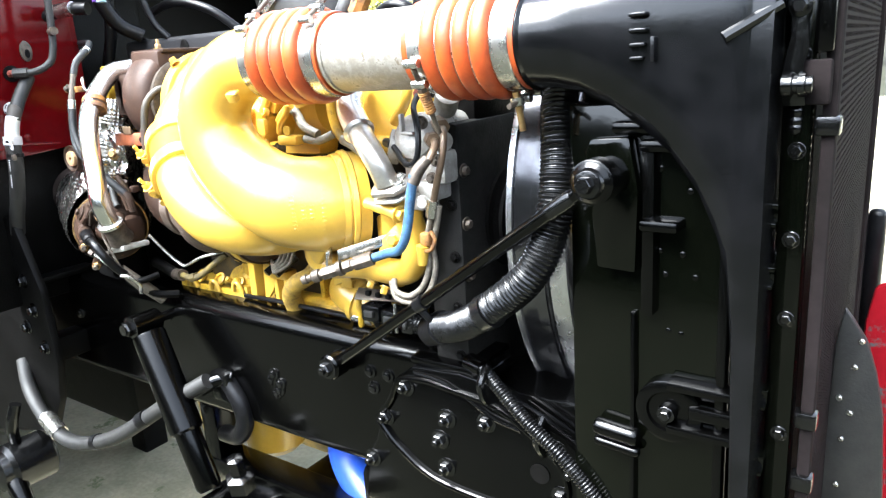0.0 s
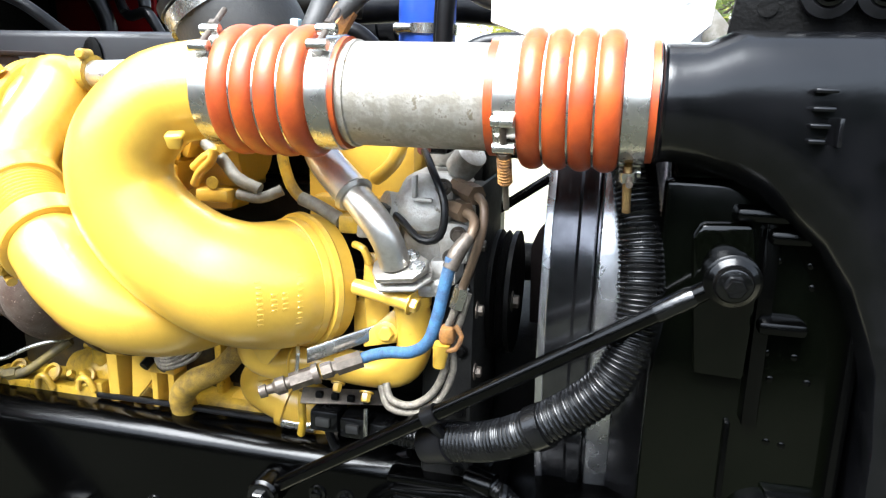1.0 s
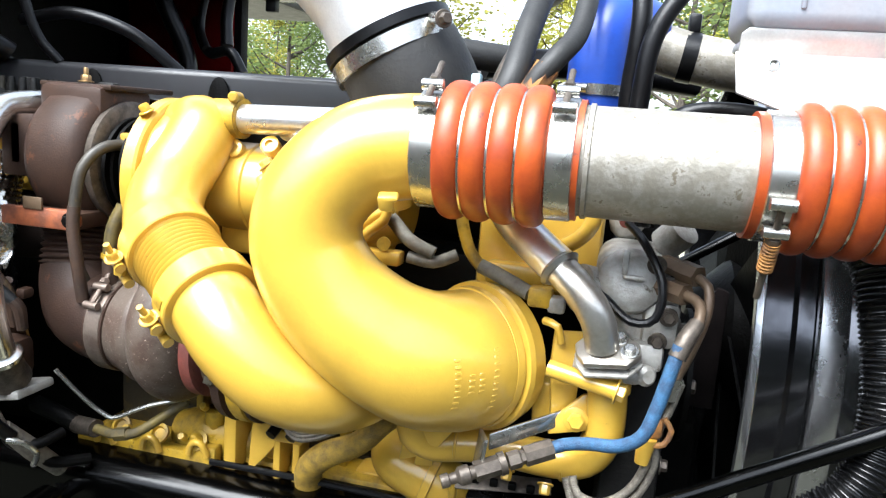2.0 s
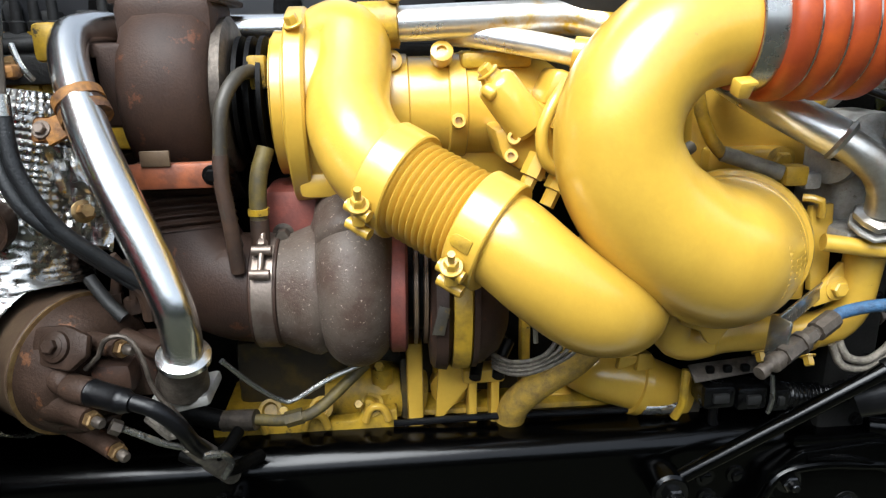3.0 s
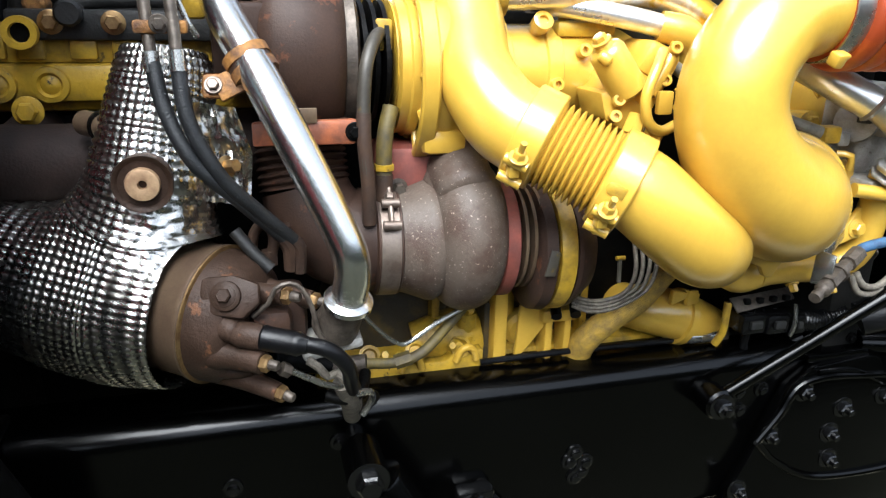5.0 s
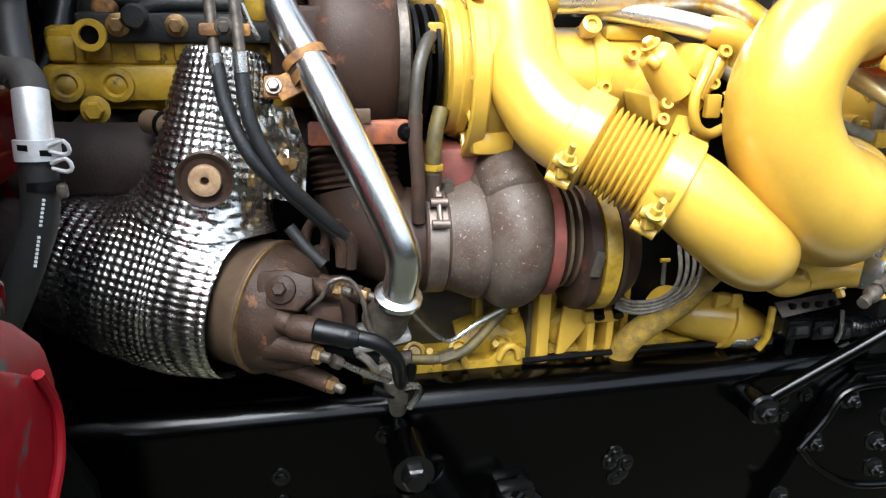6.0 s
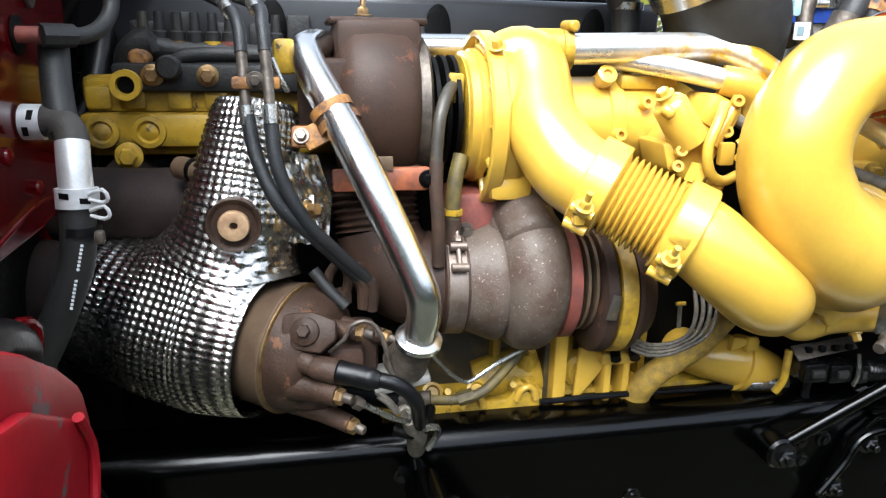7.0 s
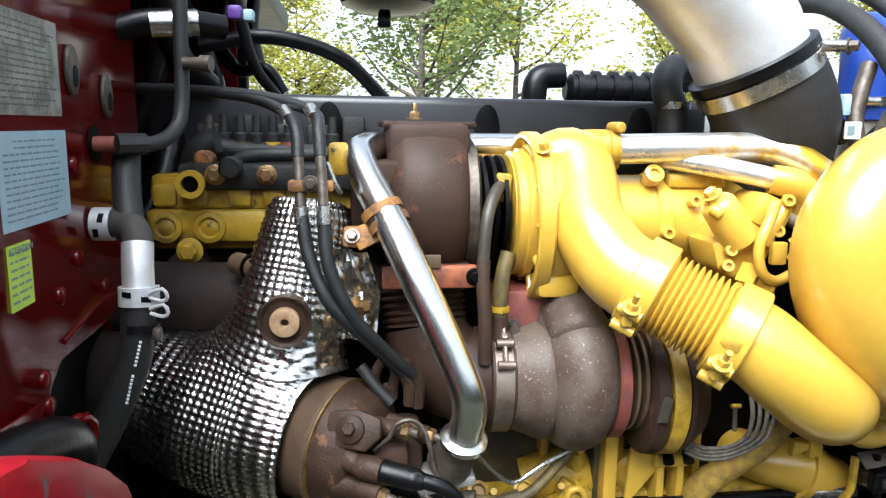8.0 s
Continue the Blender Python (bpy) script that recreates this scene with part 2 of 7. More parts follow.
LEAF_A = leaf_material("yellow_green_leaves", (0.47, 0.43, 0.07), 0.7, second=(0.33, 0.35, 0.075), scale=1.2, fine=3, vary=0.3, bump=0, per_object=0.2)
LEAF_B = leaf_material("green_leaves", (0.23, 0.29, 0.085), 0.7, second=(0.16, 0.22, 0.075), scale=1.2, fine=3, vary=0.3, bump=0, per_object=0.2)
BARK = material("bark", (0.11, 0.09, 0.07), 0.9, second=(0.06, 0.05, 0.04), scale=8, fine=40, bump=0.8)
GRASS = material("rough_grass", (0.024, 0.0255, 0.017), 0.95, second=(0.034, 0.034, 0.024), scale=0.8, fine=30, bump=0.6, vary=0.3, spec=0.08)
SURROUND = material("unseen_surround_leaves", (0.022, 0.029, 0.015), 0.8, second=(0.010, 0.013, 0.008), scale=2.5, fine=14, bump=0.6, vary=0.4, spec=0.2)
GRAVEL = material("pale_gravel", (0.27, 0.245, 0.17), 0.95, second=(0.16, 0.15, 0.095), scale=2.5, fine=60, bump=0.9, vary=0.3,
                  third=(0.10, 0.11, 0.05), third_at=0.60, third_scale=6)


# ---------------------------------------------------------------- mesh tools
V = Vector


def finish(bm, name, angle=0.62):
    bm.normal_update()
    for f in bm.faces:
        f.smooth = True
    for e in bm.edges:
        if len(e.link_faces) == 2:
            e.smooth = e.link_faces[0].normal.angle(e.link_faces[1].normal, 0) < angle
    me = bpy.data.meshes.new(name)
    bm.to_mesh(me)
    bm.free()
    return me


def thing(name, label, category, at=(0, 0, 0), group="", kind=""):
    ob = new(name)
    ob.location = at
    ob.empty_display_size = 0.05
    return tagged(ob, label, category, group, kind)


def origin(ob):
    return V(ob.location) + (origin(ob.parent) if ob.parent else V((0, 0, 0)))


def part(name, bm, mat, parent, label=""):
    """Links a bmesh, given in world coordinates, as one mesh under a thing or a part."""
    bmesh.ops.translate(bm, verts=bm.verts, vec=-origin(parent))
    ob = new(name, finish(bm, name))
    ob.data.materials.append(mat)
    ob.parent = parent
    if label:
        ob["label"] = label
    return ob


def single(name, bm, mat, label, category, at=(0, 0, 0), group="", kind=""):
    bmesh.ops.translate(bm, verts=bm.verts, vec=-V(at))
    ob = new(name, finish(bm, name))
    ob.location = at
    ob.data.materials.append(mat)
    return tagged(ob, label, category, group, kind)


def rings(bm, loops, caps=(True, True), closed=True):
    """Skins a list of loops of coordinates."""
    vs = [[bm.verts.new(c) for c in lp] for lp in loops]
    n = len(vs[0])
    for a, b in zip(vs, vs[1:]):
        for i in range(n if closed else n - 1):
            j = (i + 1) % n
            bm.faces.new((a[i], a[j], b[j], b[i]))
    if caps[0]:
        bm.faces.new(vs[0][::-1])
    if caps[1]:
        bm.faces.new(vs[-1])
    return vs


def basis(d):
    d = V(d).normalized()
    up = V((0, 0, 1)) if abs(d.z) < 0.9 else V((1, 0, 0))
    u = up.cross(d).normalized()
    return d, u, d.cross(u)


def spline(points, step):
    """A smooth line through the points: its places and, per place, the fraction of the way counted in points."""
    p = [V(q) for q in points]
    if len(p) == 2:
        n = max(1, int((p[1] - p[0]).length / step))
        return [p[0].lerp(p[1], i / n) for i in range(n + 1)], [i / n for i in range(n + 1)]
    ext = [p[0] * 2 - p[1]] + p + [p[-1] * 2 - p[-2]]
    out, frac = [], []
    for k in range(len(p) - 1):
        a, b, c, d = ext[k:k + 4]
        n = max(2, int((c - b).length / step))
        for i in range(n):
            t = i / n
            out.append(0.5 * ((2 * b) + (c - a) * t + (2 * a - 5 * b + 4 * c - d) * t * t + (3 * b - a - 3 * c + d) * t ** 3))
            frac.append(k + t)
    out.append(p[-1])
    frac.append(len(p) - 1)
    return out, frac


def tube(points, radius, segs=20, step=0.008, ripple=None, bm=None, squash=1.0, ends=0.0, caps=(True, True)):
    """A pipe along a smooth line. radius: one number or one for each point. ripple: (pitch, depth) of corrugations. ends: rounding of its ends."""
    bm = bm or bmesh.new()
    if ripple:
        step = ripple[0] / 6
    line, frac = spline(points, step)
    rad = radius if isinstance(radius, (list, tuple)) else [radius] * len(points)
    if len(points) == 2 and len(rad) == 2:
        rr = [rad[0] + (rad[1] - rad[0]) * f for f in frac]
    else:
        rr = [float(np.interp(f, range(len(rad)), rad)) for f in frac]
    d0 = (line[1] - line[0]).normalized()
    _, u, v = basis(d0)
    loops, run = [], 0.0
    for i, c in enumerate(line):
        d = (line[min(i + 1, len(line) - 1)] - line[max(i - 1, 0)]).normalized()
        u = (u - d * u.dot(d)).normalized()
        v = d.cross(u)
        if i:
            run += (c - line[i - 1]).length
        r = rr[i]
        if ripple:
            r -= ripple[1] * (0.5 - 0.5 * math.cos(2 * math.pi * run / ripple[0])) ** 1.5
        loops.append([c + u * (r * math.cos(a)) + v * (r * squash * math.sin(a)) for a in (2 * math.pi * k / segs for k in range(segs))])
    if ends:
        for idx, sgn in ((0, -1), (-1, 1)):
            c = line[idx]
            d = (line[1] - line[0] if idx == 0 else line[-1] - line[-2]).normalized() * sgn
            cap = [[c + d * (ends * math.sin(q)) + (w - c) * math.cos(q) for w in loops[idx]] for q in (0.5, 1.0, 1.35)]
            if idx == 0:
                loops = cap[::-1] + loops
            else:
                loops = loops + cap
    rings(bm, loops, caps)
    return bm


def lathe(profile, at, axis, segs=32, bm=None, caps=(True, True), arc=None):
    """A turned form. profile: (way along the axis, radius) pairs from the point at."""
    bm = bm or bmesh.new()
    d, u, v = basis(axis)
    at = V(at)
    loops = []
    for s, r in profile:
        c = at + d * s
        loops.append([c + u * (r * math.cos(a)) + v * (r * math.sin(a)) for a in (2 * math.pi * k / segs for k in range(segs))])
    rings(bm, loops, caps)
    return bm


def box(lo, hi, bevel=0.004, bm=None, turn=None, segments=2):
    """A box with rounded edges between two corners; turn: a matrix about its middle."""
    bm = bm or bmesh.new()
    lo, hi = V(lo), V(hi)
    mid, size = (lo + hi) / 2, hi - lo
    m = Matrix.Translation(mid) @ (turn or Matrix()) @ Matrix.Diagonal((*size, 1))
    made = bmesh.ops.create_cube(bm, size=1.0, matrix=m)["verts"]
    if bevel:
        edges = list({e for q in made for e in q.link_edges})
        bmesh.ops.bevel(bm, geom=edges, offset=min(bevel, min(size) * 0.45), segments=segments, profile=0.5, affect="EDGES")
    return bm


def slab(outline, thick, frame_m, bevel=0.003, bm=None):
    """A plate cut to an outline (x, y in frame_m), raised along its z."""
    own = bmesh.new()
    a = [own.verts.new((x, y, 0)) for x, y in outline]
    f = own.faces.new(a)
    own.normal_update()
    if f.normal.z < 0:
        bmesh.ops.reverse_faces(own, faces=[f])
    top = bmesh.ops.extrude_face_region(own, geom=[f])["geom"]
    bmesh.ops.translate(own, verts=[q for q in top if isinstance(q, bmesh.types.BMVert)], vec=(0, 0, thick))
    bmesh.ops.recalc_face_normals(own, faces=own.faces)
    if bevel:
        bmesh.ops.bevel(own, geom=list(own.edges), offset=bevel, segments=2, profile=0.5, affect="EDGES")
    bmesh.ops.transform(own, matrix=frame_m, verts=own.verts)
    return merge(bm, own)


def merge(bm, own):
    if bm is None:
        return own
    me = bpy.data.meshes.new("join")
    own.to_mesh(me)
    own.free()
    bm.from_mesh(me)
    bpy.data.meshes.remove(me)
    return bm


def facing(at, normal, up=(0, 0, 1)):
    """A frame at a place whose z is the normal and whose y is as near to up as can be."""
    z = V(normal).normalized()
    x = V(up).cross(z).normalized()
    y = z.cross(x)
    return Matrix.Translation(V(at)) @ Matrix((x, y, z)).transposed().to_4x4()


def hexbolt(at, axis, r=0.008, h=0.006, washer=True, stud=0.0, bm=None):
    bm = bm or bmesh.new()
    s = 0.0
    if washer:
        lathe([(0, r * 1.5), (0.0015, r * 1.5), (0.002, r * 1.4)], at, axis, 20, bm)
        s = 0.002
    lathe([(s, r), (s + h * 0.8, r), (s + h, r * 0.82)], at, axis, 6, bm)
    if stud:
        lathe([(s + h, r * 0.5), (s + h + stud * 0.85, r * 0.5), (s + h + stud, r * 0.38)], at, axis, 10, bm)
    return bm


def socket(at, axis, r=0.007, h=0.009, bm=None):
    """A socket-head screw with its hollow."""
    return lathe([(0, r), (h * 0.9, r), (h, r * 0.9), (h, r * 0.5), (h * 0.45, r * 0.48)], at, axis, 18, bm)


def band(at, axis, r, width, thick=0.0015, segs=40, bm=None):
    return lathe([(-width / 2, r), (-width / 2 + 0.001, r + thick), (width / 2 - 0.001, r + thick), (width / 2, r)], at, axis, segs, bm, (False, False))


def tbolt_clamp(parent, at, axis, r, width, bolt_dir, mat=None, bar=0.05, along=1):
    """A band with a spring T-bolt on its lugs, which points along the band."""
    mat = mat or STEEL
    c = part("band", band(at, axis, r, width), mat, parent)
    d = V(axis).normalized()
    out = (V(bolt_dir) - d * V(bolt_dir).dot(d)).normalized()
    tan = d.cross(out) * along
    p = V(at) + out * (r + 0.008)
    b = bmesh.new()
    for s in (-0.014, 0.014):
        tube([p + tan * s - d * width * 0.42, p + tan * s + d * width * 0.42], 0.0055, 12, bm=b)
    part("trunnion", b, mat, parent)
    tube_b = tube([p - tan * 0.016, p + tan * bar], 0.0032, 10)
    hexbolt(p + tan * 0.019, tan, 0.0062, 0.007, False, bm=tube_b)
    part("t_bolt", tube_b, DIRTYSTEEL if mat is STEEL else mat, parent)
    return c


FWD, SIDE, UP = V((1, 0, 0)), V((0, -1, 0)), V((0, 0, 1))

# ---------------------------------------------------------------- ground and distance
def sheet(size, z, cells, amp, mat, name, label, category, mid=(0, 0)):
    bm = bmesh.new()
    bmesh.ops.create_grid(bm, x_segments=cells, y_segments=cells, size=size)
    for q in bm.verts:
        q.co.x += mid[0]
        q.co.y += mid[1]
        q.co.z = z + amp * noise.noise(V((q.co.x * 0.35, q.co.y * 0.35, 0)))
    return single(name, bm, mat, label, category, kind="structure")


sheet(400, 0.0, 60, 0.0, GRASS, "ground", "rough grass field round the parked truck", "ground")
sheet(9.0, 0.03, 110, 0.04, GRAVEL, "gravel_yard", "pale gravel yard under and behind the truck", "ground", (-2.0, 8.85))


def tree_of(height, leaf_mat, seed, name, label):
    rnd = random.Random(seed)
    t = thing(name, label, "tree", group="trees behind the yard")
    bm = bmesh.new()
    tips = []
    top = V((rnd.uniform(-0.3, 0.3), rnd.uniform(-0.3, 0.3), height * 0.9))
    tube([(0, 0, -0.1), (0.05, 0.02, height * 0.3), top * 0.66, top], [height * 0.013, height * 0.010, height * 0.006, 0.015], 9, 0.4, bm=bm)
    for k in range(26):
        z = height * rnd.uniform(0.07, 0.86)
        a = rnd.uniform(0, 6.28)
        reach = height * 0.26 * (1.15 - z / height) + 0.3
        s = V((0, 0, z)).lerp(top, 0.06)
        m = s + V((math.cos(a), math.sin(a), 0.5)) * reach * 0.5
        e = s + V((math.cos(a), math.sin(a), 0.75)) * reach
        tube([s, m, e], [height * 0.007, height * 0.004, 0.012], 6, 0.4, bm=bm)
        tips += [m, e, s.lerp(e, 0.75)]
    part("trunk", bm, BARK, t)
    verts, faces = [], []
    for tip in tips + [top, top * 0.94]:
        for _ in range(85):
            c = tip + V((rnd.gauss(0, 1), rnd.gauss(0, 1), rnd.gauss(0, 0.7))) * height * 0.05
            n = V((rnd.gauss(0, 1), rnd.gauss(0, 1), rnd.gauss(0, 1))).normalized()
            _, u, w = basis(n)
            r = rnd.uniform(0.06, 0.125)
            i = len(verts)
            verts += [c - u * r, c + w * r * 0.55, c + u * r, c - w * r * 0.55]
            faces.append((i, i + 1, i + 2, i + 3))
    me = bpy.data.meshes.new("crown")
    me.from_pydata(verts, [], faces)
    me.materials.append(leaf_mat)
    ob = new("crown", me)
    ob.parent = t
    return t


def unseen_surround():
    """Dark massed foliage, added on the side that the camera never faces to darken reflections and low fill light."""
    bm = bmesh.new()
    cols, rows = 72, 14
    loops = []
    for i in range(cols + 1):
        a = radians(190 + 160 * i / cols)
        lp = []
        for j in range(rows + 1):
            z = 3.0 * j / rows
            p = V((8.0 * math.cos(a), 1.5 + 8.0 * math.sin(a), z))
            k = noise.noise(p * 0.9) * 0.5 + noise.noise(p * 2.7) * 0.28
            p += V((math.cos(a), math.sin(a), 0)) * (k + 0.1 * z)
            p.z += 0.3 * noise.noise(p * 0.6) * j / rows
            lp.append(bm.verts.new(p))
        loops.append(lp)
    for p, q in zip(loops, loops[1:]):
        for j in range(rows):
            bm.faces.new((p[j], q[j], q[j + 1], p[j + 1]))
    return single("backdrop", bm, SURROUND, "unseen dark green hedge added to darken reflections and fill light", "hedge", kind="structure")


unseen_surround()

kinds = [tree_of(9.0, LEAF_A, 3, "yellowing_tree", "slender tree with yellow-green autumn leaves"),
         tree_of(7.5, LEAF_A, 8, "yellowing_tree", "bushy tree with yellow-green autumn leaves"),
         tree_of(10.0, LEAF_B, 12, "green_tree", "taller tree with darker green leaves")]
places = [(-15, 18), (-11, 21), (-8.5, 17), (-6, 20), (-1.8, 19), (1.5, 19), (4.5, 21), (8, 18), (11, 22), (15, 19),
          (-19, 24), (-13, 27), (3, 28), (-24, 14),
          (-9, -24), (-2, -27), (5, -23), (12, -20), (20, -6), (22, 6)]
rnd = random.Random(5)
for k, (x, y) in enumerate(places):
    src = kinds[k % 3]
    m = Matrix.Translation((x * 1.8, y * 1.8, 0)) @ Matrix.Rotation(rnd.uniform(0, 6.28), 4, "Z")
    if k < 3:
        src.matrix_basis = m
    else:
        copy_thing(src, m @ Matrix.Scale(rnd.uniform(1.15, 1.6), 4))


# ---------------------------------------------------------------- chassis
def channel(y, sign, x0, x1, z0, z1, name, label):
    """A frame rail: a rolled channel with round corners, open to the truck's middle."""
    r, th, fl = 0.03, 0.008, 0.085
    outer = [(fl, z1)] + [(r - r * math.sin(math.pi / 2 * k / 6), z1 - r + r * math.cos(math.pi / 2 * k / 6)) for k in range(7)]
    outer += [(r - r * math.cos(math.pi / 2 * k / 6), z0 + r - r * math.sin(math.pi / 2 * k / 6)) for k in range(7)] + [(fl, z0)]
    inner = [(fl, z0 + th), (th + 0.004, z0 + th), (th, z0 + th + 0.004), (th, z1 - th - 0.004), (th + 0.004, z1 - th), (fl, z1 - th)]
    loop = outer + inner
    bm = bmesh.new()
    n = 40
    rings(bm, [[V((x0 + (x1 - x0) * i / n, y + sign * p, z)) for p, z in loop] for i in range(n + 1)])
    bmesh.ops.recalc_face_normals(bm, faces=bm.faces)
    t = thing(name, label, "frame rail", (x0, y, z0))
    part("channel", bm, BLACK, t)
    part("end_plate", box((x1 - 0.006, min(y + sign * 0.012, y + sign * 0.08), z0 + 0.012), (x1 + 0.003, max(y + sign * 0.012, y + sign * 0.08), z1 - 0.012), 0.002), BLACK, t)
    return t


near_rail = channel(-0.005, 1, -3.0, 0.19, 0.745, 1.006, "frame_rail", "glossy black enamelled steel frame rail under the engine")
channel(0.905, -1, -3.0, 0.19, 0.745, 1.006, "frame_rail", "black steel frame rail on the engine's far side")

member = thing("cross_member", "black steel front cross member between the frame rails", "cross member", (0.28, 0.4, 0.72))
part("beam", box((0.185, 0.0, 0.72), (0.375, 0.9, 0.97), 0.012), BLACK, member)
part("lower_lip", box((0.185, -0.012, 0.72), (0.375, 0.0, 0.745), 0.004), BLACK_WORN, member)

# black cable tie-down hose lying along the top flange
single("loom_tube", tube([(-0.42, 0.05, 1.012), (-0.3, 0.046, 1.016), (-0.1, 0.05, 1.012), (0.08, 0.055, 1.014), (0.16, 0.05, 1.013)], 0.0045, 10),
       RUBBER, "thin black loom tube lying on the frame rail", "cable")

# weld scars and bolts on the rail's face
for x, z in ((-0.295, 0.885), (-0.283, 0.853), (-0.302, 0.872), (-0.278, 0.868), (-0.292, 0.845), (-0.04, 0.945), (0.0, 0.945), (-0.035, 0.915),
             (-0.62, 0.955), (-0.75, 0.87), (-0.75, 0.91), (-1.0, 0.9)):
    part("bolt_head", lathe([(-0.002, 0.013), (0.003, 0.012), (0.004, 0.008), (0.008, 0.007), (0.009, 0.005)], (x, -0.005, z), SIDE, 12), BLACK_WORN, near_rail)

# front bracket bolted to the rail
hanger = thing("spring_bracket", "black cast front spring bracket bolted to the frame rail", "bracket", (0.2, -0.02, 0.75))
out = [(-0.06, 0.70), (-0.045, 0.79), (-0.02, 0.84), (0.0, 0.89), (0.03, 0.955), (0.07, 0.985), (0.16, 0.992), (0.23, 0.985), (0.31, 0.95), (0.38, 0.915),
       (0.43, 0.85), (0.44, 0.70)]
part("plate", slab([(x, z) for x, z in out], 0.022, facing((0, -0.005, 0), SIDE), 0.006), BLACK, hanger)
rim = [(-0.012, 0.872), (0.02, 0.915), (0.042, 0.955), (0.085, 0.966), (0.15, 0.962), (0.225, 0.952), (0.29, 0.918), (0.335, 0.875), (0.335, 0.82), (0.26, 0.786), (0.11, 0.79), (0.03, 0.83), (-0.012, 0.872)]
part("raised_rim", tube([(x, -0.029, z) for x, z in rim], 0.0055, 10), BLACK, hanger)
part("rib", tube([(0.075, -0.027, 0.976), (0.14, -0.028, 0.97), (0.22, -0.03, 0.935), (0.27, -0.03, 0.925)], 0.0045, 8), BLACK, hanger)
part("lower_web", box((-0.1, 0.0, 0.55), (0.5, 0.08, 0.74), 0.02), BLACK, hanger)
for x, z in ((-0.032, 0.791), (0.007, 0.881), (0.055, 0.947), (0.134, 0.909), (0.208, 0.921), (0.118, 0.868), (0.326, 0.906), (0.127, 0.82), (0.349, 0.88), (0.331, 0.833)):
    part("bolt", hexbolt((x, -0.027, z), SIDE, 0.011, 0.01, True, 0.008), BLACK_WORN, hanger)
part("hole", lathe([(0, 0.016), (0.001, 0.016)], (0.297, -0.0285, 0.861), SIDE, 20), DARK, hanger)
for x, z in ((0.215, 0.985), (0.305, 0.925)):
    part("p_clip", tube([(x, -0.03, z - 0.03), (x, -0.045, z - 0.012), (x, -0.05, z + 0.012), (x, -0.03, z + 0.03)], 0.006, 8), BLACK_WORN, hanger)
part("upper_ledge", box((0.06, -0.02, 0.985), (0.21, 0.06, 1.0), 0.006), BLACK, hanger)

single("slim_conduit", tube([(0.19, -0.006, 1.0), (0.225, -0.03, 0.995), (0.29, -0.05, 0.955), (0.355, -0.06, 0.915), (0.41, -0.06, 0.85), (0.43, -0.055, 0.74)], 0.011, 14,
                            ripple=(0.005, 0.002)), PLASTIC, "slim black ribbed conduit leading down over the bracket", "conduit")
part("collar", tube([(0.165, 0.0, 1.0), (0.2, -0.012, 1.0)], 0.016, 16), BLACK, hanger)

# shock absorber
shock = thing("shock_absorber", "black telescopic shock absorber bolted to the frame rail", "shock absorber", (-0.42, -0.09, 0.55))
a, b = V((-0.60, -0.075, 0.965)), V((-0.40, -0.11, 0.62))
d = (b - a).normalized()
part("outer_tube", lathe([(0.02, 0.02), (0.025, 0.033), (0.03, 0.034), (0.24, 0.034), (0.245, 0.028)], a, d, 28), BLACK, shock)
part("inner_tube", lathe([(0.2, 0.026), (0.36, 0.026), (0.37, 0.02)], a, d, 24), BLACK, shock)
part("upper_eye", lathe([(-0.03, 0.024), (0.03, 0.024)], a, (0, 1, 0), 20), BLACK, shock)
part("upper_stud", tube([a + V((0, -0.05, 0)), a + V((0, 0.075, 0))], 0.011, 12), BLACK_WORN, shock)
part("upper_nut", hexbolt(a + V((0, -0.03, 0)), SIDE, 0.016, 0.014), BLACK_WORN, shock)
part("lower_eye", lathe([(-0.03, 0.026), (0.03, 0.026)], b, (0, 1, 0), 20), BLACK, shock)
part("lower_nut", hexbolt(b + V((0, -0.03, 0)), SIDE, 0.018, 0.014), BLACK_WORN, shock)

hose = thing("steering_hose", "curved black hose sagging from a rail fitting", "hose", (-0.8, -0.1, 0.6))
part("hose", tube([(-0.45, -0.05, 0.855), (-0.54, -0.09, 0.80), (-0.70, -0.13, 0.70), (-0.84, -0.15, 0.655), (-0.95, -0.15, 0.665), (-1.05, -0.14, 0.73), (-1.10, -0.12, 0.80)], 0.0165, 14), GREYRUBBER, hose)
for p, q in (((-0.60, -0.107, 0.763), (-0.62, -0.112, 0.75)), ((-0.76, -0.14, 0.676), (-0.775, -0.142, 0.671))):
    part("hose_rib", tube([p, q], 0.0185, 14), RUBBER, hose)
part("fitting", tube([(-0.425, -0.005, 0.85), (-0.455, -0.03, 0.845), (-0.475, -0.055, 0.832)], 0.016, 12), BLACK, hose)
part("block", box((-0.47, -0.03, 0.80), (-0.42, -0.004, 0.865), 0.006), BLACK_WORN, hose)
part("collar", tube([(-0.50, -0.07, 0.818), (-0.535, -0.088, 0.802)], 0.0195, 12), BLACK_WORN, hose)
part("return_hose", tube([(-0.435, -0.012, 0.84), (-0.405, -0.012, 0.80), (-0.40, -0.012, 0.755), (-0.43, -0.01, 0.715), (-0.49, 0.0, 0.70)], 0.019, 14), RUBBER, hose)
part("ferrule", tube([(-0.92, -0.15, 0.658), (-0.98, -0.147, 0.683)], 0.02, 14), STEEL, hose)

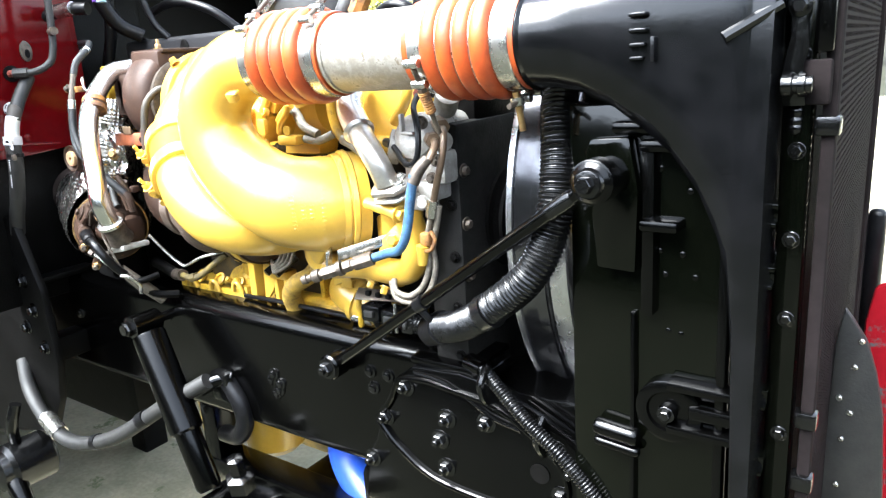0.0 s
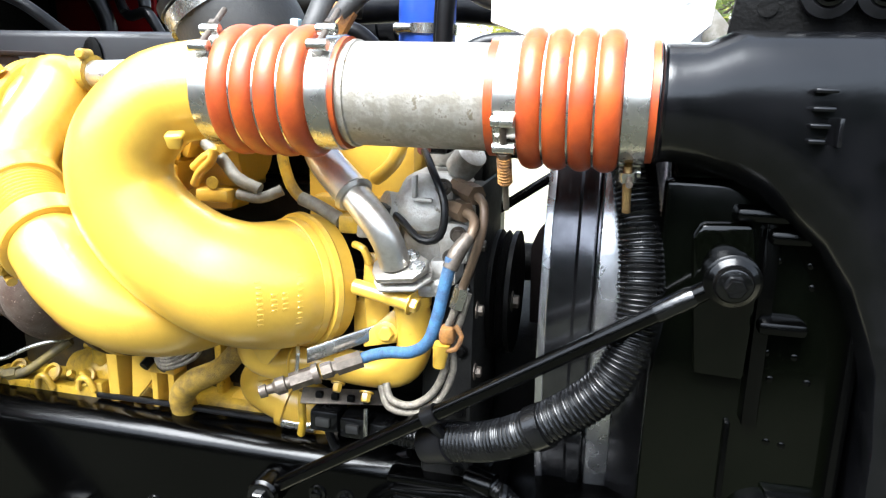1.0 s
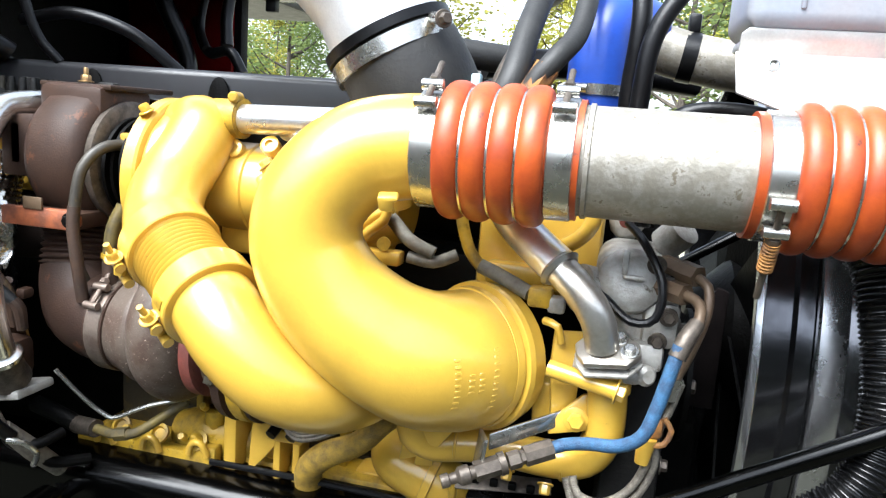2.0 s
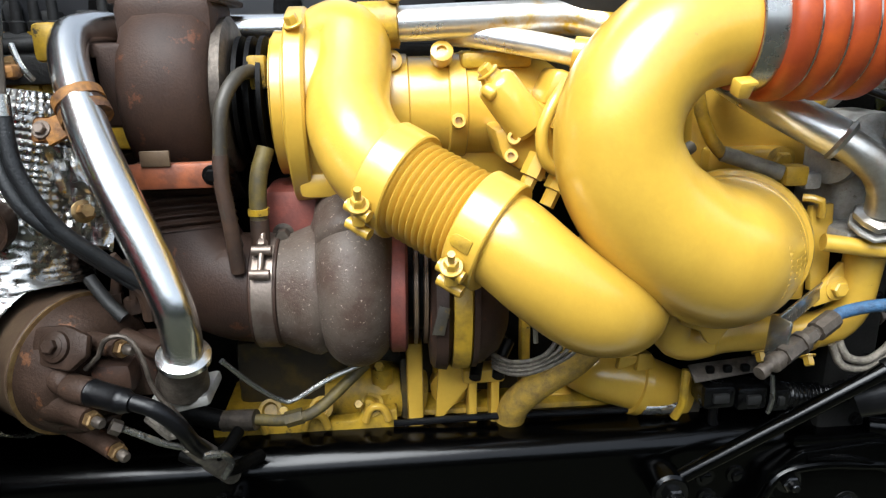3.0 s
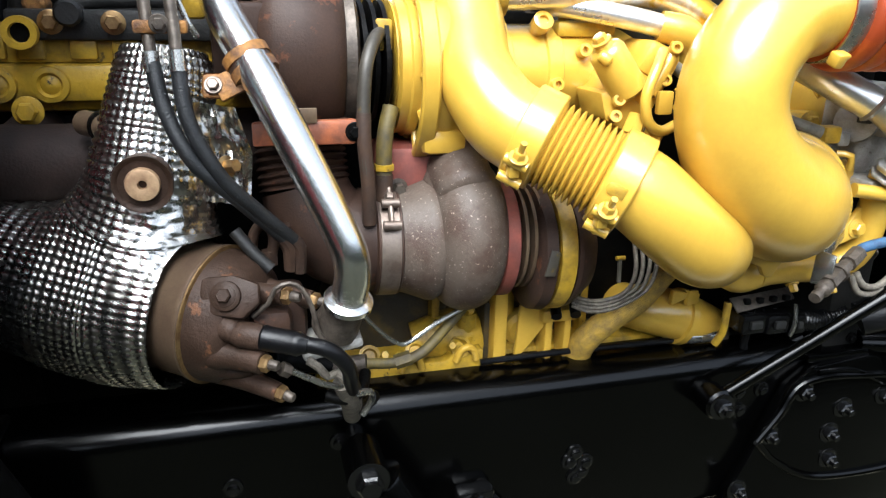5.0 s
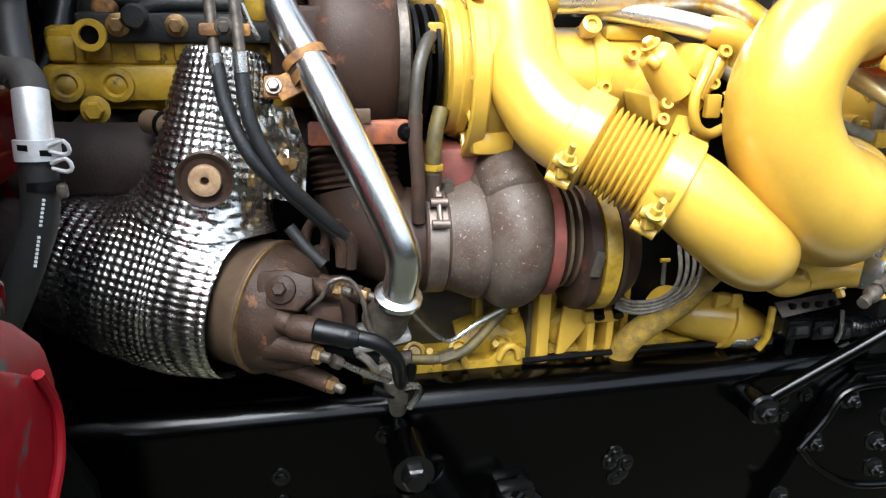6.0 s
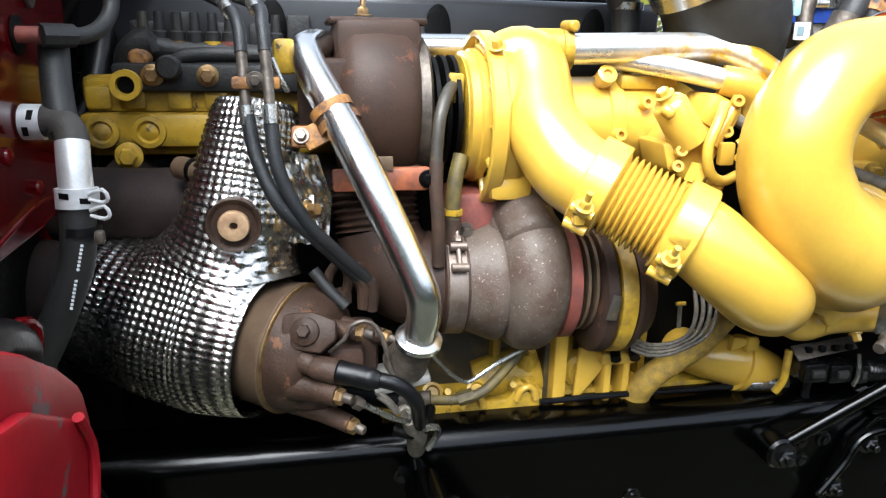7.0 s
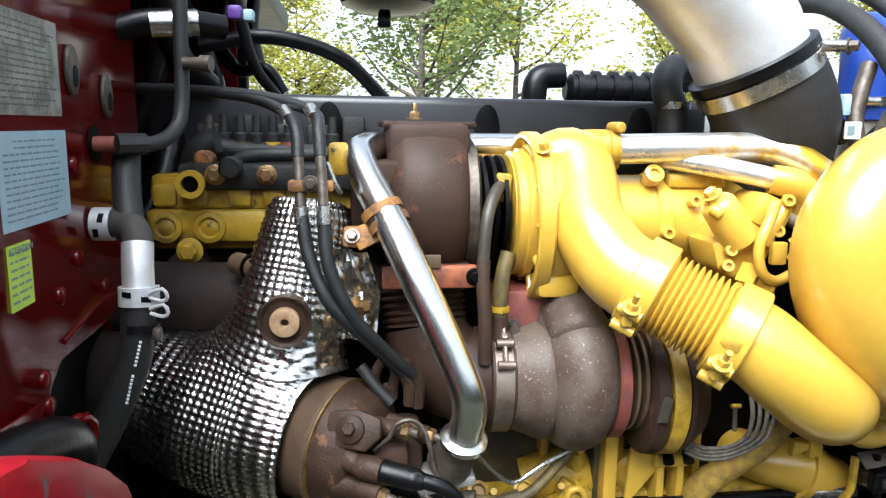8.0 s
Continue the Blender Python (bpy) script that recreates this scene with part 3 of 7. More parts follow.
axle = thing("front_axle", "black front axle beam and spring under the truck", "axle", (-0.35, 0.2, 0.4))
part("beam", box((-0.5, -0.25, 0.38), (-0.38, 1.2, 0.5), 0.03), BLACK, axle)
part("leaf_spring", box((-0.58, 0.0, 0.56), (0.35, 0.08, 0.62), 0.01), BLACK, axle)
part("spring_seat", box((-0.52, -0.03, 0.49), (-0.36, 0.1, 0.58), 0.01), BLACK_WORN, axle)
part("u_bolt", lathe([(0, 0.03), (0.03, 0.03), (0.033, 0.024), (0.036, 0.017), (0.075, 0.017), (0.078, 0.012)], (-0.352, -0.075, 0.655), (0.1, -0.2, 1), 6), BLACK_WORN, axle)
for x in (-0.47, -0.40):
    part("nut", hexbolt((x, -0.05, 0.575), (0, 0, 1), 0.017, 0.02), BLACK_WORN, axle)
part("spring_shackle", box((-0.58, 0.005, 0.58), (-0.53, 0.07, 0.752), 0.006), BLACK, axle)
part("tie_rod", tube([(-0.75, -0.2, 0.44), (-0.1, 0.5, 0.5)], 0.025, 12), BLACK, axle)

oil = thing("oil_pan", "yellow oil pan hanging below the engine block", "oil pan", (-0.6, 0.4, 0.5))
part("sump", box((-1.0, 0.26, 0.5), (-0.25, 0.62, 0.78), 0.04), YELLOW_OLD_SHADED, oil)
part("sump_rib", box((-0.66, 0.24, 0.52), (-0.62, 0.27, 0.76), 0.008), YELLOW_OLD_SHADED, oil)
for x in (-0.70, -0.53):
    part("oil_filter", lathe([(0.0, 0.07), (0.01, 0.075), (0.02, 0.075), (0.21, 0.072), (0.228, 0.055), (0.232, 0.02)], (x, 0.17, 0.80), (0, 0, -1), 30), YELLOW, oil, "yellow spin-on oil filter")

single("lower_coolant_hose", tube([(-0.24, 0.12, 0.74), (-0.22, 0.1, 0.66), (-0.14, 0.08, 0.6), (-0.02, 0.06, 0.57), (0.15, 0.08, 0.56)], 0.04, 22), BLUE,
       "blue silicone coolant hose under the frame rail", "hose")

# strut rod
strut = thing("stay_rod", "black radiator stay rod with rubber-bushed ends", "stay rod", (-0.1, -0.03, 0.95))
a, b = V((-0.1, -0.03, 0.955)), V((0.426, -0.118, 1.319))
d = (b - a).normalized()
part("rod", tube([a + d * 0.02, b - d * 0.014], 0.0095, 16), BLACK, strut)
part("upper_eye", lathe([(-0.014, 0.022), (-0.012, 0.0255), (0.012, 0.0255), (0.014, 0.022)], b, (0, 1, 0), 28), BLACK, strut)
part("threaded_end", lathe([(0, 0.011), (0.035, 0.011), (0.04, 0.0095)], b - d * 0.075, d, 16), BLACK_WORN, strut)
part("lower_eye", lathe([(-0.018, 0.018), (-0.014, 0.0225), (0.014, 0.0225), (0.018, 0.018)], a, (0, 1, 0), 24), BLACK, strut)
part("lower_bolt", hexbolt(a + V((0, -0.018, 0)), SIDE, 0.013, 0.011, True, 0.006), BLACK_WORN, strut)
part("lower_spacer", lathe([(0.01, 0.018), (0.032, 0.018)], a, (0, 1, 0), 20), BLACK, strut)
part("upper_bush", lathe([(-0.018, 0.018), (-0.014, 0.023), (0.012, 0.023), (0.03, 0.022), (0.06, 0.021)], b, (0, 1, 0), 28), BLACK, strut)
part("upper_washer", lathe([(-0.022, 0.016), (-0.018, 0.018)], b, (0, 1, 0), 28), BLACK_WORN, strut)
part("upper_bolt", hexbolt(b + V((0, -0.022, 0)), SIDE, 0.010, 0.012), BLACK_WORN, strut)
m = a.lerp(b, 0.44)
part("clip", lathe([(-0.009, 0.012), (0.009, 0.012)], m, d, 14), RUBBER, strut)
part("clip_tail", tube([m + V((0.0, 0, -0.01)), m + V((0.012, 0.01, -0.032)), m + V((0.0, 0.02, -0.042))], 0.006, 8), RUBBER, strut)


# ---------------------------------------------------------------- radiator end
rad = thing("radiator", "gloss black-green radiator with riveted side panel", "radiator", (0.46, 0.4, 0.6))
part("core", box((0.37, -0.03, 0.62), (0.55, 0.9, 1.46), 0.01), PANEL, rad)
part("side_panel", box((0.365, -0.055, 0.64), (0.556, -0.026, 1.40), 0.006), PANEL, rad)
part("panel_lip", box((0.548, -0.068, 0.66), (0.560, -0.054, 1.36), 0.004), BLACK, rad)
part("mount_plate", slab([(0.408, 1.205), (0.456, 1.203), (0.459, 1.30), (0.448, 1.362), (0.402, 1.36), (0.394, 1.345), (0.40, 1.28)], 0.02, facing((0, -0.055, 0), SIDE), 0.004), PANEL, rad)
part("post", box((0.460, -0.07, 1.15), (0.476, -0.053, 1.38), 0.004), BLACK, rad)
part("seam", box((0.446, -0.064, 0.68), (0.452, -0.054, 1.15), 0.002), BLACK, rad)
for x, z, l in ((0.462, 1.262, 0.045), (0.43, 1.372, 0.05), (0.462, 1.352, 0.04)):
    part("lug", box((x, -0.085, z - 0.006), (x + l, -0.054, z + 0.008), 0.005), BLACK, rad)
for x, z in ((0.478, 1.325), (0.508, 1.322), (0.47, 1.245), (0.478, 1.228), (0.505, 1.226), (0.462, 1.203), (0.485, 1.2), (0.512, 1.3), (0.49, 1.13), (0.505, 1.128),
             (0.46, 1.395), (0.52, 1.2)):
    part("rivet", lathe([(-0.003, 0.004), (0.001, 0.0036), (0.0018, 0.002)], (x, -0.055, z), SIDE, 12), BLACK, rad)
part("pivot_disc", lathe([(-0.004, 0.040), (0.012, 0.040), (0.014, 0.036), (0.014, 0.026), (0.010, 0.024), (0.010, 0.012), (0.02, 0.010)], (0.495, -0.055, 1.03), SIDE, 36), BLACK, rad)
part("pivot_bolt", hexbolt((0.495, -0.075, 1.03), SIDE, 0.007, 0.006), BLACK_WORN, rad)
for z0, z1 in ((1.062, 1.074), (1.006, 1.018)):
    part("pivot_arm", box((0.495, -0.078, z0), (0.585, -0.05, z1), 0.004), BLACK, rad)
part("pivot_strap", box((0.52, -0.074, 1.028), (0.58, -0.058, 1.046), 0.005), BLACK, rad)
for z, r in ((0.984, 0.012), (0.963, 0.007)):
    part("foot_bracket", tube([(0.405, -0.066, z + 0.004), (0.455, -0.066, z)], r, 14, ends=0.006), BLACK, rad)

# charge cooler side tank with its inlet neck
tank = thing("charge_cooler_tank", "satin black moulded charge cooler inlet tank", "charge cooler tank", (0.5, -0.06, 0.8))
secs = [(0.335, 1.475, 0.052, -0.095, 0.052, 1.0), (0.346, 1.475, 0.055, -0.095, 0.055, 1.0), (0.36, 1.475, 0.054, -0.095, 0.054, 1.0), (0.385, 1.474, 0.055, -0.092, 0.054, 0.95)]
for x, low, y, w, e in ((0.41, 1.411, -0.088, 0.053, 0.9), (0.443, 1.395, -0.085, 0.052, 0.8), (0.473, 1.371, -0.08, 0.050, 0.72), (0.503, 1.345, -0.076, 0.048, 0.66),
                        (0.532, 1.302, -0.072, 0.046, 0.6), (0.551, 1.255, -0.068, 0.044, 0.55), (0.564, 1.205, -0.066, 0.043, 0.5), (0.572, 1.09, -0.064, 0.042, 0.5),
                        (0.577, 0.78, -0.063, 0.041, 0.5), (0.596, 0.66, -0.062, 0.04, 0.5)):
    secs.append((x, (low + 1.54) / 2, (1.54 - low) / 2, y, w, e))
loops = []
for x, zc, h, yc, w, e in secs:
    lp = []
    for k in range(48):
        q = 2 * math.pi * k / 48
        c, s = math.cos(q), math.sin(q)
        lp.append(V((x, yc - w * math.copysign(abs(c) ** e, c), zc + h * math.copysign(abs(s) ** e, s))))
    loops.append(lp)
bm = bmesh.new()
rings(bm, loops)
part("neck_and_tank", bm, CASTBLACK, tank)
part("neck_bead", lathe([(-0.004, 0.053), (0, 0.058), (0.004, 0.053)], (0.35, -0.095, 1.475), FWD, 40), CASTBLACK, tank)
bm = bmesh.new()
for k, (z, l) in enumerate(((1.488, 0.018), (1.473, 0.018), (1.459, 0.016), (1.446, 0.014))):
    box((0.470, -0.1385 + k * 0.0012, z), (0.470 + l, -0.126, z + 0.004), 0.0015, bm)
box((0.492, -0.1365, 1.444), (0.496, -0.124, 1.468), 0.001, bm)
part("cast_ruler_mark", bm, CASTBLACK, tank)
part("tank_strap", tube([(0.555, -0.112, 1.462), (0.60, -0.085, 1.49)], 0.006, 8), BLACK_WORN, tank)

frame_t = thing("radiator_support", "black front support post with bolts and latches", "support post", (0.615, -0.02, 0.6))
part("post", box((0.600, -0.04, 0.6), (0.626, -0.01, 1.75), 0.004), PANEL, frame_t)
part("post_flange", box((0.59, -0.012, 0.6), (0.6, 0.06, 1.75), 0.003), BLACK, frame_t)
for z in (1.345, 1.25, 1.16, 1.02, 0.9, 1.44):
    part("bolt", hexbolt((0.614, -0.04, z), SIDE, 0.0062, 0.005, True), BLACK_WORN, frame_t)
for z in (1.285, 1.215, 1.07, 0.985):
    b = box((0.572, -0.052, z), (0.602, -0.03, z + 0.005), 0.001)
    box((0.572, -0.052, z - 0.02), (0.600, -0.03, z - 0.016), 0.001, b)
    box((0.574, -0.04, z - 0.018), (0.600, -0.034, z + 0.002), 0.001, b)
    part("clip", b, PANEL, frame_t)
part("foot", box((0.40, -0.03, 0.60), (0.62, 0.02, 0.64), 0.004), BLACK, frame_t)
part("cross_brace", box((0.54, -0.02, 1.20), (0.605, 0.0, 1.23), 0.003), BLACK, frame_t)
part("hinge_plate", box((0.612, -0.05, 1.392), (0.642, -0.036, 1.436), 0.003), MATT, frame_t)
part("link_arm", slab([(0.600, 1.392), (0.622, 1.392), (0.618, 1.43), (0.622, 1.45), (0.619, 1.475), (0.622, 1.50), (0.603, 1.50), (0.605, 1.46), (0.599, 1.43)], 0.008, facing((0, -0.05, 0), SIDE), 0.002), BLACK_WORN, frame_t)
for z in (1.488, 1.508):
    part("link_bolt", hexbolt((0.612, -0.058, z), SIDE, 0.0075, 0.006), BLACK_WORN, frame_t)
part("hinge_pin", lathe([(-0.012, 0.008), (-0.011, 0.012), (-0.002, 0.012), (-0.001, 0.009), (0.003, 0.009), (0.004, 0.012), (0.010, 0.012), (0.011, 0.009), (0.016, 0.009), (0.017, 0.006)], (0.612, -0.064, 1.413), FWD, 20), BLACK_WORN, frame_t)
part("upper_lug", box((0.624, -0.045, 1.442), (0.642, -0.03, 1.54), 0.004), BLACK, frame_t)
for z in (1.385, 1.375, 1.368):
    part("weld_bead", lathe([(0, 0.007), (0.003, 0.006), (0.005, 0.003)], (0.611, -0.04, z), SIDE, 10), BLACK_WORN, frame_t)

# grille mesh in front of the cooler
grille = thing("grille_screen", "black perforated insect screen in front of the cooler", "screen", (0.62, 0.4, 0.7))
bm = bmesh.new()
g0, g1 = V((0.640, -0.02, 0)), V((0.604, 0.95, 0))
gd = (g1 - g0).normalized()
n = 96
for k in range(n + 1):
    p = g0.lerp(g1, k / n)
    box((p.x - 0.001, p.y - 0.0015, 0.62), (p.x + 0.001, p.y + 0.0015, 1.75), 0, bm)
for k in range(121):
    z = 0.625 + k * 0.0093
    q0, q1 = g0 + V((0, 0, z)), g1 + V((0, 0, z + 0.0))
    rings(bm, [[q + V((0.0012, 0, -0.0022)), q + V((0.0012, 0, 0.0022)), q + V((-0.0012, 0, 0.0022)), q + V((-0.0012, 0, -0.0022))] for q in (q0, q1)])
part("mesh", bm, MATT, grille)
part("edge_frame", tube([g1 + V((0, 0, 0.62)), g1 + V((0, 0, 1.75))], 0.012, 10), MATT, grille)
part("near_frame", box((0.634, -0.034, 0.62), (0.648, -0.016, 1.75), 0.003), MATT, grille)
for z in (1.36, 1.03, 0.95):
    part("screen_clip", box((0.628, -0.04, z), (0.652, -0.02, z + 0.02), 0.003), BLACK_WORN, grille)
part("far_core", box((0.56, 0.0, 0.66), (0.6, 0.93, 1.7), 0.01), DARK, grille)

flap = thing("hood_edge", "red hood edge with a riveted black rubber flap", "hood", (0.66, 0.35, 0.0))
fl = part("rubber_flap", slab([(0.55, 0.0), (0.585, 0.5), (0.607, 0.697), (0.613, 0.734), (0.627, 0.895), (0.629, 0.993), (0.638, 1.05), (0.65, 1.035), (0.672, 1.0), (0.688, 0.95), (0.702, 0.88), (0.715, 0.70), (0.73, 0.0)],
                               0.014, facing((0, 0.35, 0), SIDE), 0.004), GREYRUBBER, flap)
for x, z in ((0.658, 0.956), (0.657, 0.877), (0.648, 0.829), (0.646, 0.745), (0.641, 0.90), (0.664, 1.0)):
    part("rivet", lathe([(0.014, 0.0055), (0.016, 0.005), (0.018, 0.003)], (x, 0.35, z), SIDE, 12), STEEL, fl)
part("catch_post", box((0.638, 0.60, 0.9), (0.668, 0.63, 1.15), 0.012, segments=3), RUBBER, flap)
part("panel", slab([(0.55, 0.0), (0.655, 0.85), (0.66, 1.0), (0.67, 1.06), (0.75, 1.1), (0.95, 1.1), (0.95, 0.0)], 0.02, facing((0, 0.45, 0), SIDE), 0.008), REDCHIP, flap)
part("catch_foot", box((0.64, 0.44, 0.88), (0.668, 0.632, 0.91), 0.004), RUBBER, flap)

# fan shroud and fan
shroud = thing("fan_shroud", "grey metal fan shroud ring with a worn bright rim", "fan shroud", (0.3, 0.4, 0.8))
part("ring", lathe([(0.0, 0.392), (0.0, 0.398), (0.03, 0.398), (0.034, 0.405), (0.05, 0.405), (0.054, 0.398), (0.085, 0.40), (0.115, 0.42), (0.13, 0.45), (0.13, 0.445), (0.11, 0.41), (0.085, 0.394), (0.0, 0.392)],
                   (0.248, 0.40, 1.21), FWD, 120, caps=(False, False)), GLOSS, shroud)
# A pale strip paints the white reflection on the ring.
part("glare_band", lathe([(0.056, 0.3995), (0.058, 0.402), (0.070, 0.4035), (0.084, 0.402), (0.086, 0.3995)], (0.248, 0.40, 1.21), FWD, 120, caps=(False, False)), SHROUD_PALE, shroud, "pale band painted for the ring's white reflection")
part("rim", lathe([(-0.006, 0.390), (-0.006, 0.402), (-0.004, 0.401), (0.002, 0.401), (0.003, 0.402), (0.003, 0.390), (-0.006, 0.390)], (0.247, 0.40, 1.21), FWD, 120, caps=(False, False)), SHROUD_PALE, shroud, "bare worn metal rim")
part("housing", box((0.372, -0.02, 0.8), (0.39, 0.85, 1.44), 0.004), BLACK, shroud)

fan = thing("engine_fan", "black engine fan on its drive hub", "fan", (0.25, 0.4, 1.21))
part("hub", lathe([(-0.06, 0.05), (-0.02, 0.09), (0.0, 0.11), (0.03, 0.11), (0.04, 0.06)], (0.27, 0.4, 1.21), FWD, 32), DARK, fan)
for k in range(8):
    a = k * math.pi / 4 + 0.3
    r0, r1 = V((0, math.cos(a), math.sin(a))), V((0, -math.sin(a), math.cos(a)))
    b = bmesh.new()
    c = V((0.285, 0.4, 1.21))
    rings(b, [[c + r0 * r + r1 * w + V((x, 0, 0)) for w, x in ((-0.045, -0.02), (0.045, 0.02), (0.045, 0.024), (-0.045, -0.016))] for r in (0.09, 0.22, 0.35)])
    part("blade", b, DARK, fan)

# large ribbed conduit
conduit = thing("ribbed_conduit", "thick black ribbed conduit hose hanging beside the fan shroud", "conduit", (0.25, -0.07, 1.05))
part("sleeve", tube([(0.325, 0.02, 1.44), (0.336, -0.02, 1.39), (0.348, -0.05, 1.315), (0.347, -0.072, 1.245), (0.322, -0.09, 1.185), (0.255, -0.086, 1.128), (0.20, -0.068, 1.093), (0.145, -0.045, 1.072)], 0.0235, 24,
                    ripple=(0.0056, 0.0024)), PLASTIC, conduit)
part("joint_ring", tube([(0.264, -0.087, 1.133), (0.250, -0.085, 1.124)], 0.0255, 22), PLASTIC, conduit)
part("end_sleeve", tube([(0.155, -0.05, 1.076), (0.12, -0.032, 1.058)], [0.0255, 0.024], 22), RUBBER, conduit)

# ---------------------------------------------------------------- charge air pipe
def hump_hose(x0, x1, name_label, humps=4, cuff=0.0):
    """A silicone coupling with rolled humps and wire rings between them."""
    t = thing("hump_hose", name_label, "hose", ((x0 + x1) / 2, -0.095, 1.42), group="hump hoses on the charge pipe")
    c = V((0, -0.095, 1.475))
    e0, e1 = x0 + 0.030, x1 - 0.030
    w = (e1 - e0) / humps
    prof = [(x0 + cuff, 0.0525), (x0 + cuff, 0.056), (e0 - 0.001, 0.056)]
    for k in range(humps):
        for i in range(13):
            q = math.pi * i / 12
            prof.append((e0 + w * (k + 0.5 - 0.5 * math.cos(q)), 0.0565 + 0.0105 * math.sin(q) ** 0.75))
    prof += [(e1 + 0.001, 0.056), (x1, 0.056), (x1, 0.0525)]
    part("sleeve", lathe(prof, c, FWD, 48), SILICONE, t)
    for k in range(1, humps):
        x = e0 + w * k
        part("wire_ring", lathe([(x - 0.0016, 0.058), (x - 0.0016, 0.0615), (x + 0.0016, 0.0615), (x + 0.0016, 0.058)], c, FWD, 48, caps=(False, False)), STEEL, t)
    return t


hose_l = hump_hose(-0.112, 0.049, "orange silicone hump hose clamped to the yellow pipe", cuff=0.009)
tbolt_clamp(hose_l, (-0.092, -0.095, 1.475), FWD, 0.0562, 0.024, (0, -0.6, 0.8), along=-1)
tbolt_clamp(hose_l, (0.032, -0.095, 1.475), FWD, 0.0562, 0.024, (0, -0.55, 0.83), along=-1)
hose_r = hump_hose(0.194, 0.346, "bright orange silicone hump hose clamped to the black inlet neck")
tbolt_clamp(hose_r, (0.214, -0.095, 1.475), FWD, 0.0562, 0.024, (0, -1, -0.55), along=1, bar=0.085)
tb0, tbd = V((0.214, -0.151, 1.444)), V((0, 0.482, -0.876))
part("bolt_spring", tube([tb0 + tbd * 0.024, tb0 + tbd * 0.054], 0.0072, 16, ripple=(0.0035, 0.0012)), RUST, hose_r, "rusty clamp spring")
tbolt_clamp(hose_r, (0.328, -0.095, 1.475), FWD, 0.0562, 0.024, (0, 0.2, -1), along=-1)

part("hanging_bolt", tube([(0.326, -0.112, 1.418), (0.3265, -0.106, 1.40), (0.328, -0.1, 1.372)], 0.0042, 10), BRASS, hose_r)
part("bolt_collar", lathe([(0, 0.0085), (0.009, 0.0085), (0.011, 0.006)], (0.3262, -0.109, 1.412), (0.05, 0.2, -1), 12), STEEL, hose_r)

pipe = thing("charge_pipe", "mottled bare aluminium charge air pipe between orange hoses", "pipe", (0.12, -0.095, 1.42))
part("tube", lathe([(0.0, 0.0515), (0.052, 0.0515), (0.053, 0.0535), (0.057, 0.0535), (0.058, 0.0515), (0.19, 0.0515), (0.21, 0.0515)], (0.0, -0.095, 1.475), FWD, 48), ALU_PIPE, pipe)

big = thing("charge_elbow", "large glossy yellow cast charge air elbow", "pipe", (-0.1, -0.08, 1.2))
part("elbow", tube([(-0.085, -0.095, 1.475), (-0.115, -0.098, 1.475), (-0.165, -0.108, 1.462), (-0.205, -0.118, 1.42), (-0.212, -0.120, 1.37), (-0.187, -0.115, 1.32), (-0.142, -0.104, 1.281), (-0.098, -0.086, 1.258), (-0.068, -0.055, 1.249), (-0.050, -0.024, 1.247)],
                   [0.0505, 0.0515, 0.0525, 0.0545, 0.057, 0.061, 0.066, 0.0725, 0.076, 0.076], 48, 0.007), YELLOW, big)
end = V((-0.050, -0.024, 1.247))
ax = V((0.56, 0.83, -0.03)).normalized()
part("rim", lathe([(-0.014, 0.072), (-0.012, 0.078), (-0.003, 0.079), (-0.002, 0.0765), (0.001, 0.0765), (0.002, 0.083), (0.009, 0.084), (0.012, 0.081), (0.03, 0.079)], end, ax, 56), YELLOW, big)
part("boss", slab([(-0.006, -0.007), (0.007, -0.008), (0.008, 0.003), (0.012, 0.004), (0.011, 0.009), (-0.008, 0.008)], 0.014, facing((-0.122, -0.148, 1.428), (0.2, -0.9, -0.4)), 0.003), YELLOW, big)
# raised casting letters that cannot be read: plain bars
bm = bmesh.new()
bpy.context.view_layer.update()
elbow_ob = [o for o in big.children if o.name.startswith("elbow")][0]
for n, x0, hgt in ((9, -0.064, 0.05), (4, -0.053, 0.018), (4, -0.045, 0.018), (10, -0.034, 0.06)):
    for k in range(n):
        z = (k / max(1, n - 1) - 0.5) * hgt
        start = V((x0 - 5.0 * z * z, -0.4, 1.252 + z)) - origin(big)
        hit, where, normal, _ = elbow_ob.ray_cast(start, V((0.08, 1, 0)).normalized())
        if hit:
            box(-V((0.0032, 0.0016, 0.0004)), V((0.0032, 0.0016, 0.0004)), 0.0003, (piece := bmesh.new()), segments=1)
            bmesh.ops.transform(piece, matrix=facing(where + origin(big), normal), verts=piece.verts)
            merge(bm, piece)
part("cast_lettering", bm, YELLOW, big)
part("foot", slab([(-0.118, 1.20), (-0.052, 1.21), (-0.055, 1.176), (-0.074, 1.150), (-0.084, 1.152), (-0.092, 1.166), (-0.116, 1.176)], 0.012, facing((0, -0.055, 0), SIDE), 0.003), YELLOW, big)

# ---------------------------------------------------------------- compressor outlet with bellows joint
cross = thing("crossover_pipe", "yellow crossover pipe with a ribbed bellows joint and clamps", "pipe", (-0.35, -0.1, 1.2))
u0, u1 = V((-0.408, -0.061, 1.338)), V((-0.328, -0.111, 1.298))
ax2 = (u1 - u0).normalized()
ln = (u1 - u0).length
part("upper_elbow", tube([(-0.50, 0.085, 1.452), (-0.468, 0.082, 1.468), (-0.452, 0.07, 1.462), (-0.452, 0.045, 1.435), (-0.455, 0.015, 1.405), (-0.448, -0.015, 1.378), (-0.432, -0.038, 1.354), u0],
                         [0.040, 0.043, 0.044, 0.044, 0.044, 0.045, 0.047, 0.048], 40, 0.006), YELLOW, cross)
prof = [(0.0, 0.046)]
nb = 11
